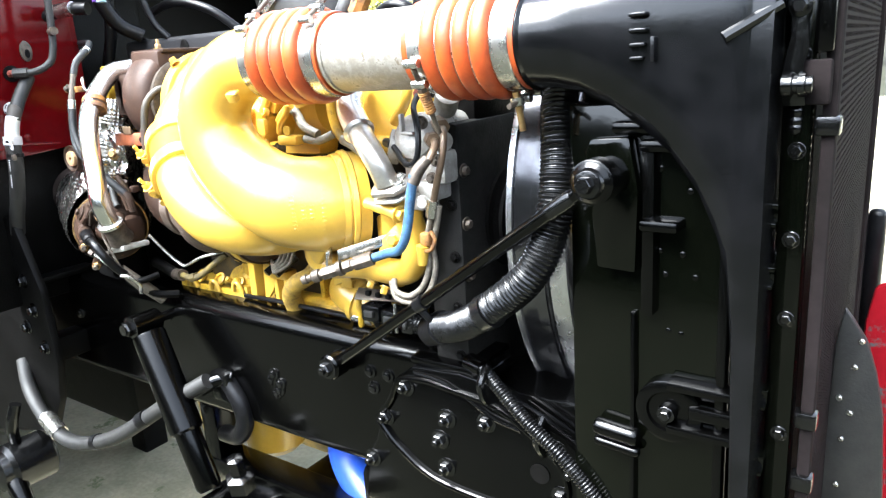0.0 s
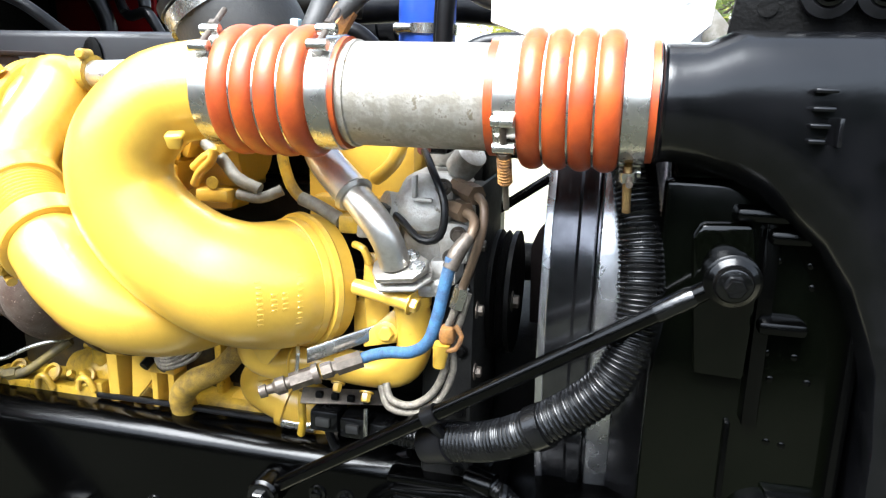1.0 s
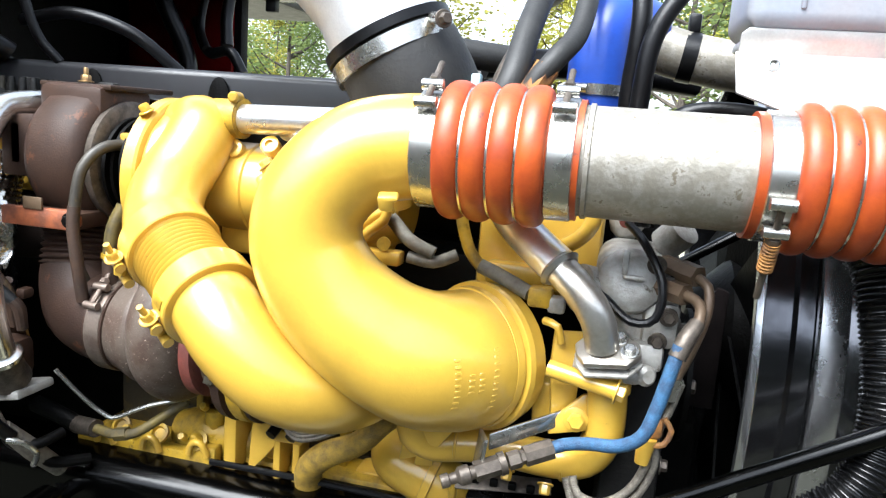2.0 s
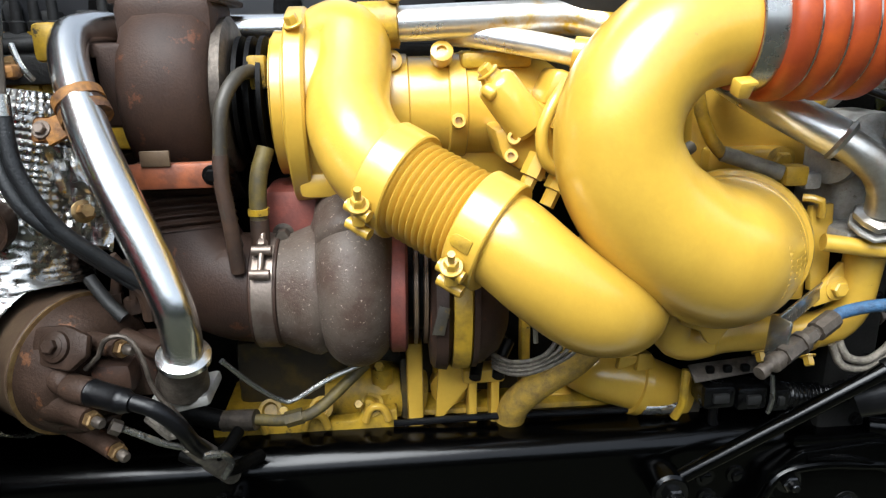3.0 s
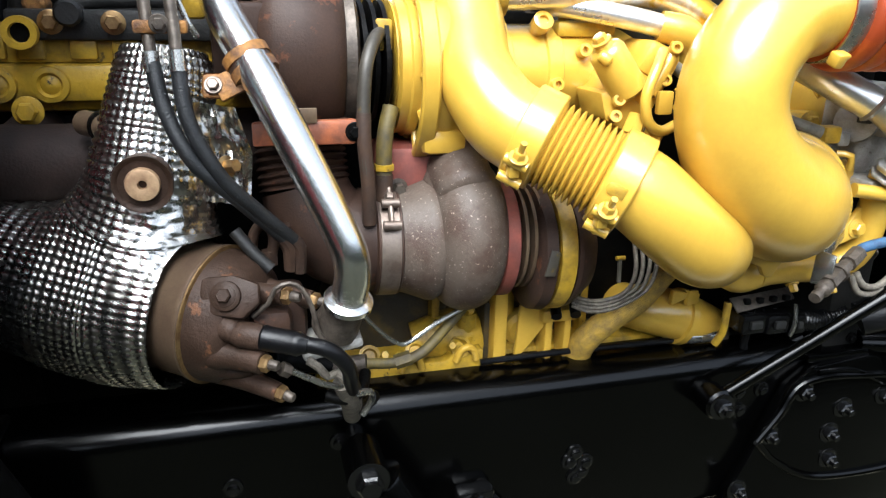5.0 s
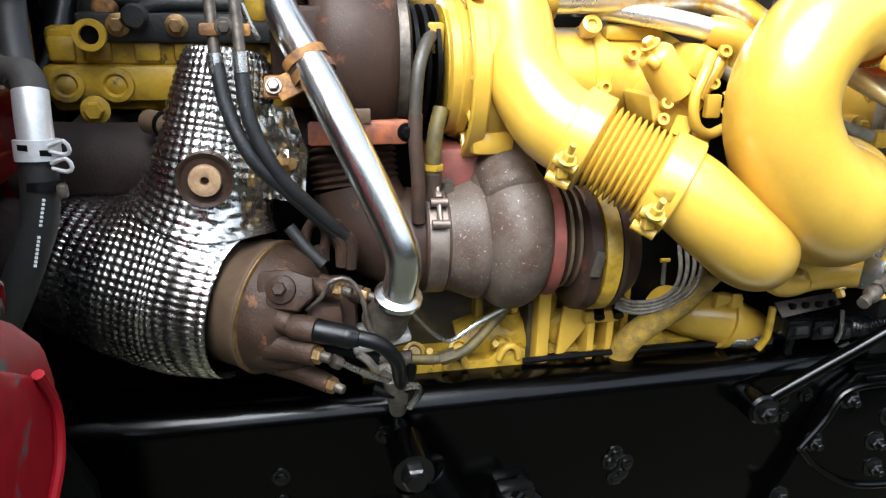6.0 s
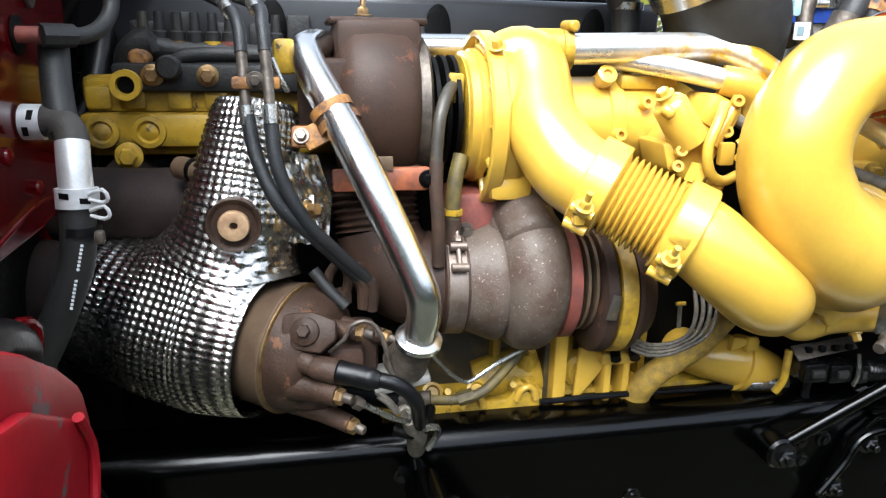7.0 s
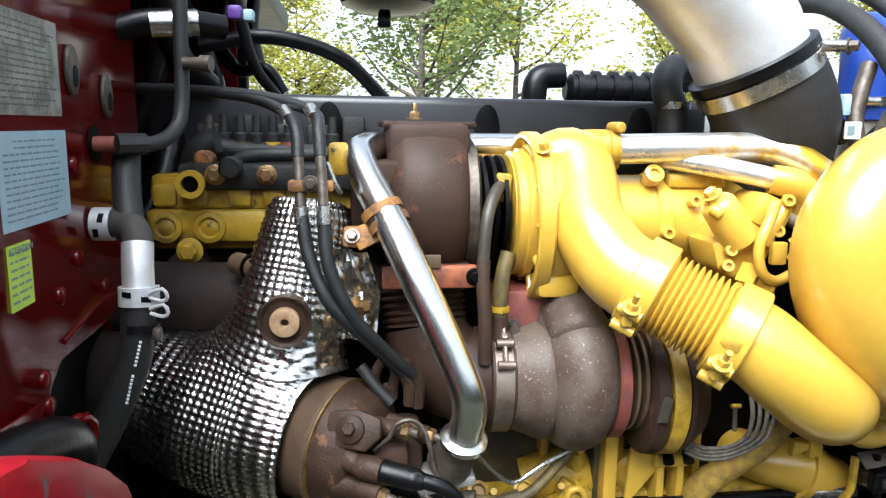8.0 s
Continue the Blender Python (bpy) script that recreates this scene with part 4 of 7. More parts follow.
for k in range(nb):
    for i in range(7):
        q = i / 6
        prof.append((0.012 + (ln - 0.024) * (k + q) / nb, 0.0375 + 0.0115 * math.sin(math.pi * q) ** 0.7))
prof.append((ln, 0.046))
part("bellows", lathe(prof, u0, ax2, 44), YELLOW, cross)
for s, tag in ((0.0, "upper_clamp"), (ln, "lower_clamp")):
    c = u0 + ax2 * s
    part(tag, lathe([(-0.016, 0.047), (-0.016, 0.0535), (-0.0145, 0.0548), (0.0145, 0.0548), (0.016, 0.0535), (0.016, 0.047)], c, ax2, 48), YELLOW, cross)
sv = V((-0.2, -0.8, 0.35))
sv = (sv - ax2 * sv.dot(ax2)).normalized()
part("clamp_slot", slab([(0.0065 * math.cos(q), -0.006 + 0.0065 * math.sin(q)) for q in (math.pi * (1 + i / 8) for i in range(9))] + [(0.0065, 0.008), (-0.0065, 0.008)], 0.0012, facing(u1 + (sv * 0.9 + ax2.cross(sv) * 0.44) * 0.0545, sv * 0.9 + ax2.cross(sv) * 0.44, ax2), 0.0003), YELLOW_OLD_SHADED, cross)
for c, dirv in ((u0, V((-0.5, -0.75, -0.55))), (u1, V((-0.42, -0.8, -0.75)))):
    out = (dirv - ax2 * dirv.dot(ax2)).normalized()
    tan = ax2.cross(out)
    p = c + out * 0.060
    b = bmesh.new()
    for s in (-0.013, 0.013):
        tube([p + tan * s - ax2 * 0.013, p + tan * s + ax2 * 0.013], 0.006, 12, bm=b)
    box(p - V((0.006, 0.006, 0.006)), p + V((0.006, 0.006, 0.006)), 0.002, b)
    part("trunnion", b, YELLOW, cross)
    b = tube([p + tan * 0.02, p - tan * 0.042], 0.0035, 10)
    hexbolt(p - tan * 0.02, -tan, 0.007, 0.008, True, bm=b)
    part("t_bolt", b, YELLOW, cross)
part("lower_elbow", tube([u1, (-0.308, -0.124, 1.287), (-0.277, -0.134, 1.260), (-0.235, -0.13, 1.228), (-0.197, -0.102, 1.21), (-0.174, -0.058, 1.202), (-0.166, 0.0, 1.2), (-0.164, 0.07, 1.2)],
                         [0.0455, 0.0455, 0.0455, 0.0455, 0.0455, 0.0455, 0.0455, 0.0455], 40, 0.006), YELLOW, cross)

# ---------------------------------------------------------------- upper turbocharger
t1 = thing("upper_turbocharger", "upper turbocharger with a heat-browned turbine housing and yellow compressor", "turbocharger", (-0.6, 0.1, 1.36))
tc = V((-0.64, 0.105, 1.415))
part("turbine_housing", lathe([(-0.052, 0.05), (-0.05, 0.075), (-0.044, 0.088), (-0.03, 0.098), (0.0, 0.1), (0.03, 0.098), (0.042, 0.09), (0.046, 0.08), (0.048, 0.05)], tc, FWD, 56), BROWN, t1)
part("turbine_outlet", slab([(-0.048, -0.02), (0.048, -0.02), (0.05, 0.09), (-0.052, 0.09)], 0.11, facing((-0.64, 0.16, 1.425), SIDE), 0.012), BROWN, t1)
part("top_flange", box((-0.697, 0.06, 1.508), (-0.583, 0.2, 1.516), 0.003), BURNT, t1)
part("top_stud", hexbolt((-0.655, 0.1, 1.518), UP, 0.007, 0.008, True, 0.01), BRASS, t1)
part("base_flange", box((-0.685, 0.0, 1.325), (-0.59, 0.1, 1.348), 0.006), BROWN, t1)
part("base_plate", slab([(-0.70, 1.326), (-0.594, 1.326), (-0.582, 1.333), (-0.582, 1.345), (-0.592, 1.353), (-0.70, 1.351)], 0.012, facing((0, 0.004, 0), SIDE), 0.003), ORANGEPAINT, t1, "orange primed plate")
part("tag", box((-0.662, -0.0105, 1.350), (-0.633, -0.007, 1.366), 0.001), TANBROWN, t1, "small stamped metal tag")
part("flange_bolt", hexbolt((-0.593, -0.008, 1.34), SIDE, 0.007, 0.006), DARK, t1)
part("v_band", lathe([(-0.006, 0.078), (-0.004, 0.084), (0.008, 0.086), (0.012, 0.08)], (-0.592, 0.105, 1.41), FWD, 48), DIRTYSTEEL, t1, "dull steel V-band")
for k in range(4):
    part("bearing_rib", lathe([(0, 0.055), (0.001, 0.07), (0.006, 0.07), (0.007, 0.055)], (-0.576 + 0.0125 * k, 0.1, 1.405), FWD, 40), DARK if k < 3 else YELLOW_OLD_SHADED, t1)
part("bearing_core", lathe([(-0.02, 0.045), (0.06, 0.045)], (-0.576, 0.1, 1.405), FWD, 30), DARK, t1)
part("back_plate", lathe([(0, 0.075), (0.002, 0.08), (0.012, 0.08), (0.014, 0.084), (0.024, 0.084), (0.026, 0.078)], (-0.536, 0.1, 1.40), FWD, 48), YELLOW, t1)
part("cover_ring", lathe([(0.016, 0.078), (0.014, 0.098), (0.003, 0.1), (0.0, 0.103), (0.0, 0.108), (0.002, 0.1105), (0.018, 0.1105), (0.021, 0.108), (0.024, 0.09)], (-0.518, 0.1, 1.395), FWD, 64), YELLOW, t1)
part("compressor_scroll", lathe([(-0.012, 0.085), (-0.006, 0.1), (0.012, 0.102), (0.03, 0.096), (0.042, 0.08), (0.048, 0.05)], (-0.495, 0.1, 1.395), FWD, 56), YELLOW, t1)
part("scroll_foot", box((-0.512, 0.015, 1.305), (-0.458, 0.09, 1.335), 0.01), YELLOW, t1)
for k in range(12):
    a = k * math.pi / 6
    part("ring_vane", tube([V((-0.511, 0.1 + 0.078 * math.cos(a), 1.395 + 0.078 * math.sin(a))), V((-0.511, 0.1 + 0.101 * math.cos(a), 1.395 + 0.101 * math.sin(a)))], 0.005, 8), YELLOW, t1)
part("ring_bolt", hexbolt((-0.506, 0.03, 1.485), (-0.3, -0.4, 0.85), 0.007, 0.009), YELLOW, t1)

# oil feed line on the upper turbocharger
feed = thing("turbo_oil_line", "grey and rusty oil drain line beside the turbocharger", "pipe", (-0.58, 0.0, 1.25))
part("line", tube([(-0.55, 0.06, 1.44), (-0.565, 0.022, 1.435), (-0.578, 0.0, 1.41), (-0.583, -0.008, 1.37), (-0.584, -0.012, 1.33), (-0.580, -0.01, 1.285), (-0.578, 0.0, 1.262)], 0.0074, 14), DUSTYSTEEL, feed)
part("sleeve", tube([(-0.5835, -0.010, 1.36), (-0.584, -0.012, 1.33), (-0.580, -0.01, 1.285), (-0.578, -0.004, 1.235)], 0.008, 14), FEEDRUST, feed)
part("elbow_block", box((-0.56, 0.045, 1.42), (-0.54, 0.07, 1.455), 0.004), YELLOW_OLD_SHADED, feed)
drain = thing("drain_fitting", "grimy yellow drain fitting under the compressor", "fitting", (-0.535, 0.02, 1.25))
part("pipe", tube([(-0.545, 0.035, 1.36), (-0.555, 0.024, 1.32), (-0.557, 0.02, 1.23)], 0.0095, 16), OLIVE, drain)
part("nut", lathe([(0, 0.012), (0.007, 0.012)], (-0.556, 0.022, 1.290), UP, 6), YELLOW_OLD_SHADED, drain)
part("tail", tube([(-0.556, 0.0215, 1.285), (-0.557, 0.02, 1.22)], 0.0102, 16), FEEDRUST, drain)

# ---------------------------------------------------------------- lower turbocharger
t2 = thing("lower_turbocharger", "lower turbocharger with a dusty grey-brown scroll housing", "turbocharger", (-0.47, 0.05, 1.1))
c2 = V((-0.475, 0.045, 1.195))
ax3 = V((1, -0.03, -0.02)).normalized()
part("scroll_core", lathe([(-0.018, 0.05), (-0.018, 0.070), (-0.012, 0.077), (-0.004, 0.080), (0.045, 0.080), (0.055, 0.072), (0.056, 0.05)], c2 + V((0, 0, 0.006)), ax3, 56), GREYBROWN, t2)
coil = [0.5 + 0.25 * k for k in range(26)]
part("volute", tube([c2 + V((0.019 - 0.006 * (a > 6.2), 0.0, 0.008)) + V((0, math.sin(a), math.cos(a))) * (0.0985 + 0.0015 * a / 6.3 - (0.033 + 0.0018 * a)) for a in coil], [0.033 + 0.0018 * a for a in coil], 32, ends=0.012), GREYBROWN, t2)
part("volute_tongue", tube([(-0.462, 0.0, 1.262), (-0.462, 0.03, 1.277), (-0.465, 0.07, 1.285), (-0.47, 0.1, 1.29)], [0.034, 0.038, 0.036, 0.034], 26, ends=0.012), GREYBROWN, t2)
part("inlet_cone", lathe([(-0.075, 0.062), (-0.06, 0.064), (-0.045, 0.0695), (-0.03, 0.0755), (-0.022, 0.0765), (-0.015, 0.073), (0.0, 0.066)], c2, ax3, 48), GREYBROWN, t2)
part("neck_ring", lathe([(0.0, 0.07), (0.003, 0.075), (0.018, 0.075), (0.021, 0.07)], c2 + ax3 * 0.056, ax3, 48), RUSTRED, t2, "red oxide ring")
for k in range(3):
    part("bearing_fin", lathe([(0, 0.05), (0.001, 0.066), (0.005, 0.066), (0.007, 0.05)], c2 + ax3 * (0.083 + 0.011 * k), ax3, 40), TANBROWN, t2)
part("bearing_core", lathe([(0.07, 0.05), (0.12, 0.05)], c2, ax3, 30), DARK, t2)
c3 = c2 + V((0, 0, -0.016))
part("backing_ring", lathe([(0.100, 0.055), (0.102, 0.074), (0.107, 0.080), (0.120, 0.082), (0.126, 0.07)], c3, ax3, 48), BROWN, t2)
part("compressor_band", lathe([(0.125, 0.06), (0.126, 0.079), (0.129, 0.081), (0.145, 0.081), (0.148, 0.076)], c3, ax3, 48), YELLOW_OLD_SHADED, t2)
part("v_band", lathe([(0.147, 0.07), (0.148, 0.0795), (0.154, 0.0795), (0.156, 0.07)], c3, ax3, 48), BROWN, t2)
part("rating_tag", slab([(-0.007, -0.016), (0.006, -0.014), (0.007, 0.016), (-0.005, 0.017)], 0.002, facing((-0.366, -0.041, 1.182), (-0.1, -0.98, 0.1)) @ Matrix.Rotation(-0.2, 4, "Z"), 0.0005), DUSTYSTEEL, t2, "small worn metal tag")
part("compressor_cover", lathe([(0.14, 0.078), (0.16, 0.075), (0.18, 0.06), (0.19, 0.04)], c3, ax3, 48), BROWN, t2)
part("red_pedestal", box((-0.556, 0.045, 1.235), (-0.42, 0.13, 1.312), 0.012), RUSTRED, t2, "red oxide pedestal with flaking paint")
part("pedestal_bolt", hexbolt((-0.535, 0.045, 1.262), SIDE, 0.008, 0.012), DIRTYSTEEL, t2)

vb = thing("band_clamp", "steel band clamp with T-bolt round the turbine inlet", "clamp", (-0.552, 0.045, 1.13))
tbolt_clamp(vb, c2 + ax3 * -0.078, ax3, 0.0655, 0.024, (0, -0.75, 0.66), BANDSTEEL, along=-1, bar=0.035)
part("inner_band", lathe([(-0.094, 0.062), (-0.092, 0.066), (-0.064, 0.066), (-0.062, 0.062)], c2, ax3, 48), BROWN, vb)

down = thing("turbine_link_pipe", "heat-browned link pipe with bellows between the turbochargers", "pipe", (-0.6, 0.07, 1.15))
part("elbow", tube([(-0.545, 0.047, 1.197), (-0.585, 0.05, 1.2), (-0.617, 0.056, 1.212), (-0.636, 0.064, 1.24), (-0.642, 0.07, 1.262)], [0.062, 0.062, 0.06, 0.055, 0.052], 40), BROWN, down)
part("bellows", tube([(-0.642, 0.07, 1.262), (-0.645, 0.08, 1.30), (-0.645, 0.09, 1.335)], 0.054, 40, ripple=(0.0085, 0.005)), BROWN, down)
part("ear", box((-0.68, -0.01, 1.225), (-0.665, 0.01, 1.24), 0.005), BROWN, down)

wire = thing("thin_steel_line", "thin bright steel line bent beneath the turbocharger", "pipe", (-0.54, 0.0, 1.08))
part("line", tube([(-0.6, -0.03, 1.145), (-0.57, -0.015, 1.105), (-0.545, -0.004, 1.081), (-0.53, 0.0, 1.079), (-0.49, 0.01, 1.098), (-0.44, 0.03, 1.11)], 0.003, 10), STEEL, wire)

# ---------------------------------------------------------------- engine
block = thing("engine_block", "yellow enamelled diesel engine block with ribs and covers", "engine block", (-0.45, 0.35, 0.76))
# Crankcase, side cover and deck flange: near-black colour stands for shade.
part("crankcase", box((-1.0, 0.19, 0.76), (0.10, 0.66, 1.34), 0.02), DARK, block, "crankcase side coloured near black for deep shade")
part("cylinder_head", box((-1.0, 0.18, 1.34), (-0.22, 0.66, 1.442), 0.01), YELLOW_OLD_SHADED, block)
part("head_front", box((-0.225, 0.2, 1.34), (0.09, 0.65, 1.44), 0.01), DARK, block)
part("oil_gallery", box((-0.64, 0.075, 0.93), (-0.05, 0.2, 1.015), 0.012), YELLOW_OLD_SHADED, block)
part("gallery_ledge", box((-0.62, 0.06, 0.975), (-0.33, 0.15, 1.006), 0.008), YELLOW_OLD_SHADED, block)
for k in range(3):
    x = -0.60 + 0.062 * k
    part("cast_pocket", lathe([(0, 0.014), (0.006, 0.0145), (0.007, 0.010), (0.002, 0.008)], (x + 0.03, 0.062, 1.032), (0, -0.8, 0.6), 18), YELLOW_OLD_SHADED, block)
part("cooler_bonnet", tube([(-0.5, 0.11, 1.02), (-0.44, 0.105, 1.03), (-0.38, 0.11, 1.02)], [0.03, 0.04, 0.03], 20), YELLOW_OLD_SHADED, block)
part("post", box((-0.402, 0.05, 0.97), (-0.382, 0.10, 1.118), 0.005), YELLOW, block)
part("post_web", box((-0.41, 0.07, 0.98), (-0.386, 0.17, 1.09), 0.006), GAP_SHADE, block)
for x in (-0.321, -0.293):
    part("rib", box((x - 0.0055, 0.05, 0.95), (x + 0.0055, 0.085, 1.066), 0.003), YELLOW, block)
    part("hose_stub", tube([(x, 0.03, 1.078), (x + 0.006, 0.05, 1.09), (x + 0.02, 0.07, 1.105)], 0.0075, 12), RUBBER, block)
part("web_panel", box((-0.35, 0.13, 0.96), (-0.2, 0.17, 1.07), 0.008), GAP_SHADE, block)
part("gusset", slab([(-0.368, 1.0), (-0.342, 1.03), (-0.305, 1.078), (-0.362, 1.086)], 0.008, facing((0, 0.066, 0), SIDE), 0.002), YELLOW, block)
wave = [(-0.64 + 0.005 * k, 1.018 + 0.016 * max(0.0, math.cos((k - 8) * 0.42)) ** 2 + (0.012 if k > 36 else 0)) for k in range(46)]
part("scalloped_flange", slab(wave + [(-0.415, 0.95), (-0.64, 0.95)], 0.02, facing((0, 0.072, 0), SIDE), 0.003), YELLOW_OLD_SHADED, block)
for x, z in ((-0.59, 1.022), (-0.515, 1.024), (-0.44, 1.03)):
    part("cast_arch", tube([(x - 0.014, 0.05, z - 0.012), (x - 0.009, 0.047, z + 0.004), (x, 0.046, z + 0.009), (x + 0.009, 0.047, z + 0.004), (x + 0.014, 0.05, z - 0.012)], 0.005, 10), YELLOW, block)
for x, y, z in ((-0.462, 0.05, 1.04), (-0.552, 0.052, 1.036), (-0.435, 0.06, 1.085)):
    part("bolt", hexbolt((x, y, z), (0, -0.8, 0.6), 0.006, 0.010, False), YELLOW_OLD_SHADED, block)
part("stud_stack", lathe([(0, 0.013), (0.012, 0.013), (0.013, 0.009), (0.024, 0.009), (0.025, 0.014), (0.045, 0.014), (0.047, 0.010)], (-0.432, 0.08, 1.03), UP, 18), YELLOW_OLD_SHADED, block)
part("back_web", box((-0.62, 0.12, 1.0), (-0.24, 0.19, 1.10), 0.012), GAP_SHADE, block)
for x in (-0.47, -0.36, -0.245):
    part("web_rib", box((x - 0.006, 0.10, 0.99), (x + 0.006, 0.16, 1.12), 0.003), YELLOW_OLD_SHADED, block)
part("leg_cross", box((-0.334, 0.045, 1.062), (-0.282, 0.075, 1.080), 0.004), YELLOW, block)
part("round_boss", lathe([(0, 0.026), (0.02, 0.026), (0.026, 0.02), (0.028, 0.008)], (-0.345, 0.11, 1.035), SIDE, 22), YELLOW, block)
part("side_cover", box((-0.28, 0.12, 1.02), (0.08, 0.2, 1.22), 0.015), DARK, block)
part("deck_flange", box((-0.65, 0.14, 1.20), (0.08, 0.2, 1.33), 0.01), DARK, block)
part("port_bar", box((-1.0, 0.155, 1.354), (-0.78, 0.19, 1.398), 0.008), YELLOW_OLD_SHADED, block)
part("port_bar_top", box((-0.99, 0.165, 1.398), (-0.6, 0.19, 1.438), 0.004), YELLOW_OLD_SHADED, block)
for x in (-0.973, -0.918):
    part("port_boss", lathe([(0, 0.021), (0.006, 0.02), (0.007, 0.014), (0.003, 0.011), (0.006, 0.006)], (x, 0.155, 1.375), SIDE, 24), YELLOW_OLD_SHADED, block)
for x in (-0.99, -0.95, -0.895, -0.85):
    part("head_step", box((x, 0.158, 1.402), (x + 0.03, 0.17, 1.43), 0.004), YELLOW_OLD_SHADED, block)
part("head_plug", hexbolt((-0.937, 0.12, 1.35), SIDE, 0.011, 0.012), YELLOW_OLD_SHADED, block)

man = thing("intake_manifold", "yellow tubular intake manifold with plugs and sensor bolts", "manifold", (-0.3, 0.1, 1.33))
part("barrel", lathe([(0, 0.04), (0.004, 0.058), (0.02, 0.061), (0.055, 0.061), (0.057, 0.058), (0.1, 0.058), (0.102, 0.061), (0.12, 0.061), (0.122, 0.058), (0.25, 0.058), (0.27, 0.05)], (-0.445, 0.115, 1.392), FWD, 48), YELLOW, man)
part("bearing_web", box((-0.44, 0.09, 1.30), (-0.2, 0.2, 1.36), 0.015), YELLOW, man)
for p, a in (((-0.408, 0.085, 1.442), (0, -0.9, 0.35)), ((-0.352, 0.075, 1.449), (0, -0.8, 0.5))):
    part("lifting_bolt", lathe([(-0.02, 0.009), (0.0, 0.009), (0.001, 0.0125), (0.014, 0.0125), (0.015, 0.010), (0.015, 0.006), (0.011, 0.0055)], p, a, 22), YELLOW, man)
for p in ((-0.336, 0.055, 1.38), (-0.30, 0.062, 1.42)):
    part("sensor_bolt", socket(p, (0, -0.95, 0.2), 0.0085, 0.012), YELLOW, man)
part("flat", box((-0.33, 0.07, 1.436), (-0.25, 0.13, 1.455), 0.006), YELLOW_OLD_SHADED, man)
for x in (-0.31, -0.285, -0.26):
    part("top_stud", hexbolt((x, 0.10, 1.452), UP, 0.007, 0.007), YELLOW_OLD_SHADED, man)

ctl = thing("pressure_control_valve", "yellow control valve with canister, screws and loop line", "valve", (-0.27, 0.0, 1.33))
part("canister", lathe([(-0.006, 0.010), (0, 0.012), (0.002, 0.017), (0.008, 0.021), (0.062, 0.023), (0.068, 0.018)], (-0.309, -0.012, 1.430), (0.62, 0.1, -0.78), 30), YELLOW, ctl)
part("cap_screw", hexbolt((-0.313, -0.013, 1.435), (-0.62, -0.1, 0.78), 0.008, 0.007), YELLOW, ctl)
part("cap_lug", tube([(-0.316, -0.022, 1.42), (-0.309, -0.026, 1.415)], [0.007, 0.008], 14, ends=0.004), YELLOW, ctl)
part("body", box((-0.292, -0.005, 1.345), (-0.225, 0.07, 1.402), 0.01, turn=Matrix.Rotation(0.5, 4, "Y")), YELLOW, ctl)
part("upper_body", box((-0.25, 0.0, 1.39), (-0.2, 0.07, 1.432), 0.01, turn=Matrix.Rotation(0.4, 4, "Y")), YELLOW, ctl)
part("lower_body", slab([(-0.306, 1.378), (-0.296, 1.345), (-0.275, 1.333), (-0.245, 1.340), (-0.25, 1.362), (-0.272, 1.382)], 0.07, facing((0, 0.062, 0), SIDE), 0.005), YELLOW, ctl)
for p in ((-0.285, -0.012, 1.369), (-0.288, -0.012, 1.350), (-0.213, -0.004, 1.427), (-0.222, -0.003, 1.39)):
    part("screw", socket(p, (-0.2, -0.95, 0.25), 0.0075, 0.01), YELLOW, ctl)
part("loop_line", tube([(-0.232, -0.012, 1.425), (-0.25, -0.03, 1.405), (-0.262, -0.035, 1.375), (-0.256, -0.035, 1.347), (-0.235, -0.03, 1.335), (-0.21, -0.02, 1.34)], 0.0065, 12), YELLOW, ctl)
for p in ((-0.264, -0.02, 1.341), (-0.239, -0.02, 1.326)):
    part("union_nut", lathe([(-0.012, 0.012), (0.012, 0.012), (0.013, 0.008), (0.03, 0.008)], p, (-0.45, -0.15, -0.88), 6), YELLOW, ctl)
part("diagonal_bar", tube([(-0.207, 0.0, 1.432), (-0.222, -0.004, 1.405), (-0.24, -0.006, 1.375)], 0.008, 12), YELLOW, ctl)
part("bracket", box((-0.235, -0.02, 1.352), (-0.215, -0.01, 1.38), 0.003), YELLOW, ctl)
single("sensor_plug", lathe([(0, 0.011), (0.014, 0.011), (0.015, 0.007), (0.022, 0.007)], (-0.228, 0.03, 1.322), (-0.4, -0.9, 0.1), 20), DIRTYSTEEL, "small dirty steel sensor plug beside the control valve", "sensor")

cov = thing("valve_cover", "charcoal moulded valve cover along the engine's top", "valve cover", (-0.6, 0.4, 1.44))
part("shell", box((-1.02, 0.25, 1.44), (-0.19, 0.62, 1.552), 0.012, segments=3), COVER, cov)
part("base_gasket", box((-1.02, 0.235, 1.442), (-0.19, 0.63, 1.464), 0.004), DARK, cov)
for x in (-0.765, -0.535, -0.30):
    # Flat dark oval on the face paints the shade of a recess.
    part("well_shade", slab([(0.019 * math.cos(a * math.pi / 10), 0.038 * math.sin(a * math.pi / 10)) for a in range(20)], 0.004, facing((x, 0.2485, 1.505), SIDE), 0.001), DARK, cov)
    part("well_bolt", hexbolt((x, 0.245, 1.462), UP, 0.007, 0.02), DIRTYSTEEL, cov)

rail = thing("fuel_manifold", "grimy dark fuel manifold with ports and orange plugs", "fuel manifold", (-0.8, 0.2, 1.4))
part("bar", box((-0.955, 0.150, 1.424), (-0.6, 0.245, 1.458), 0.005), DUSTYIRON, rail)
part("port", lathe([(-0.03, 0.012), (0, 0.013), (0.01, 0.018), (0.022, 0.018), (0.022, 0.011), (0.01, 0.010)], (-0.936, 0.150, 1.433), SIDE, 26), YELLOW_OLD_SHADED, rail)
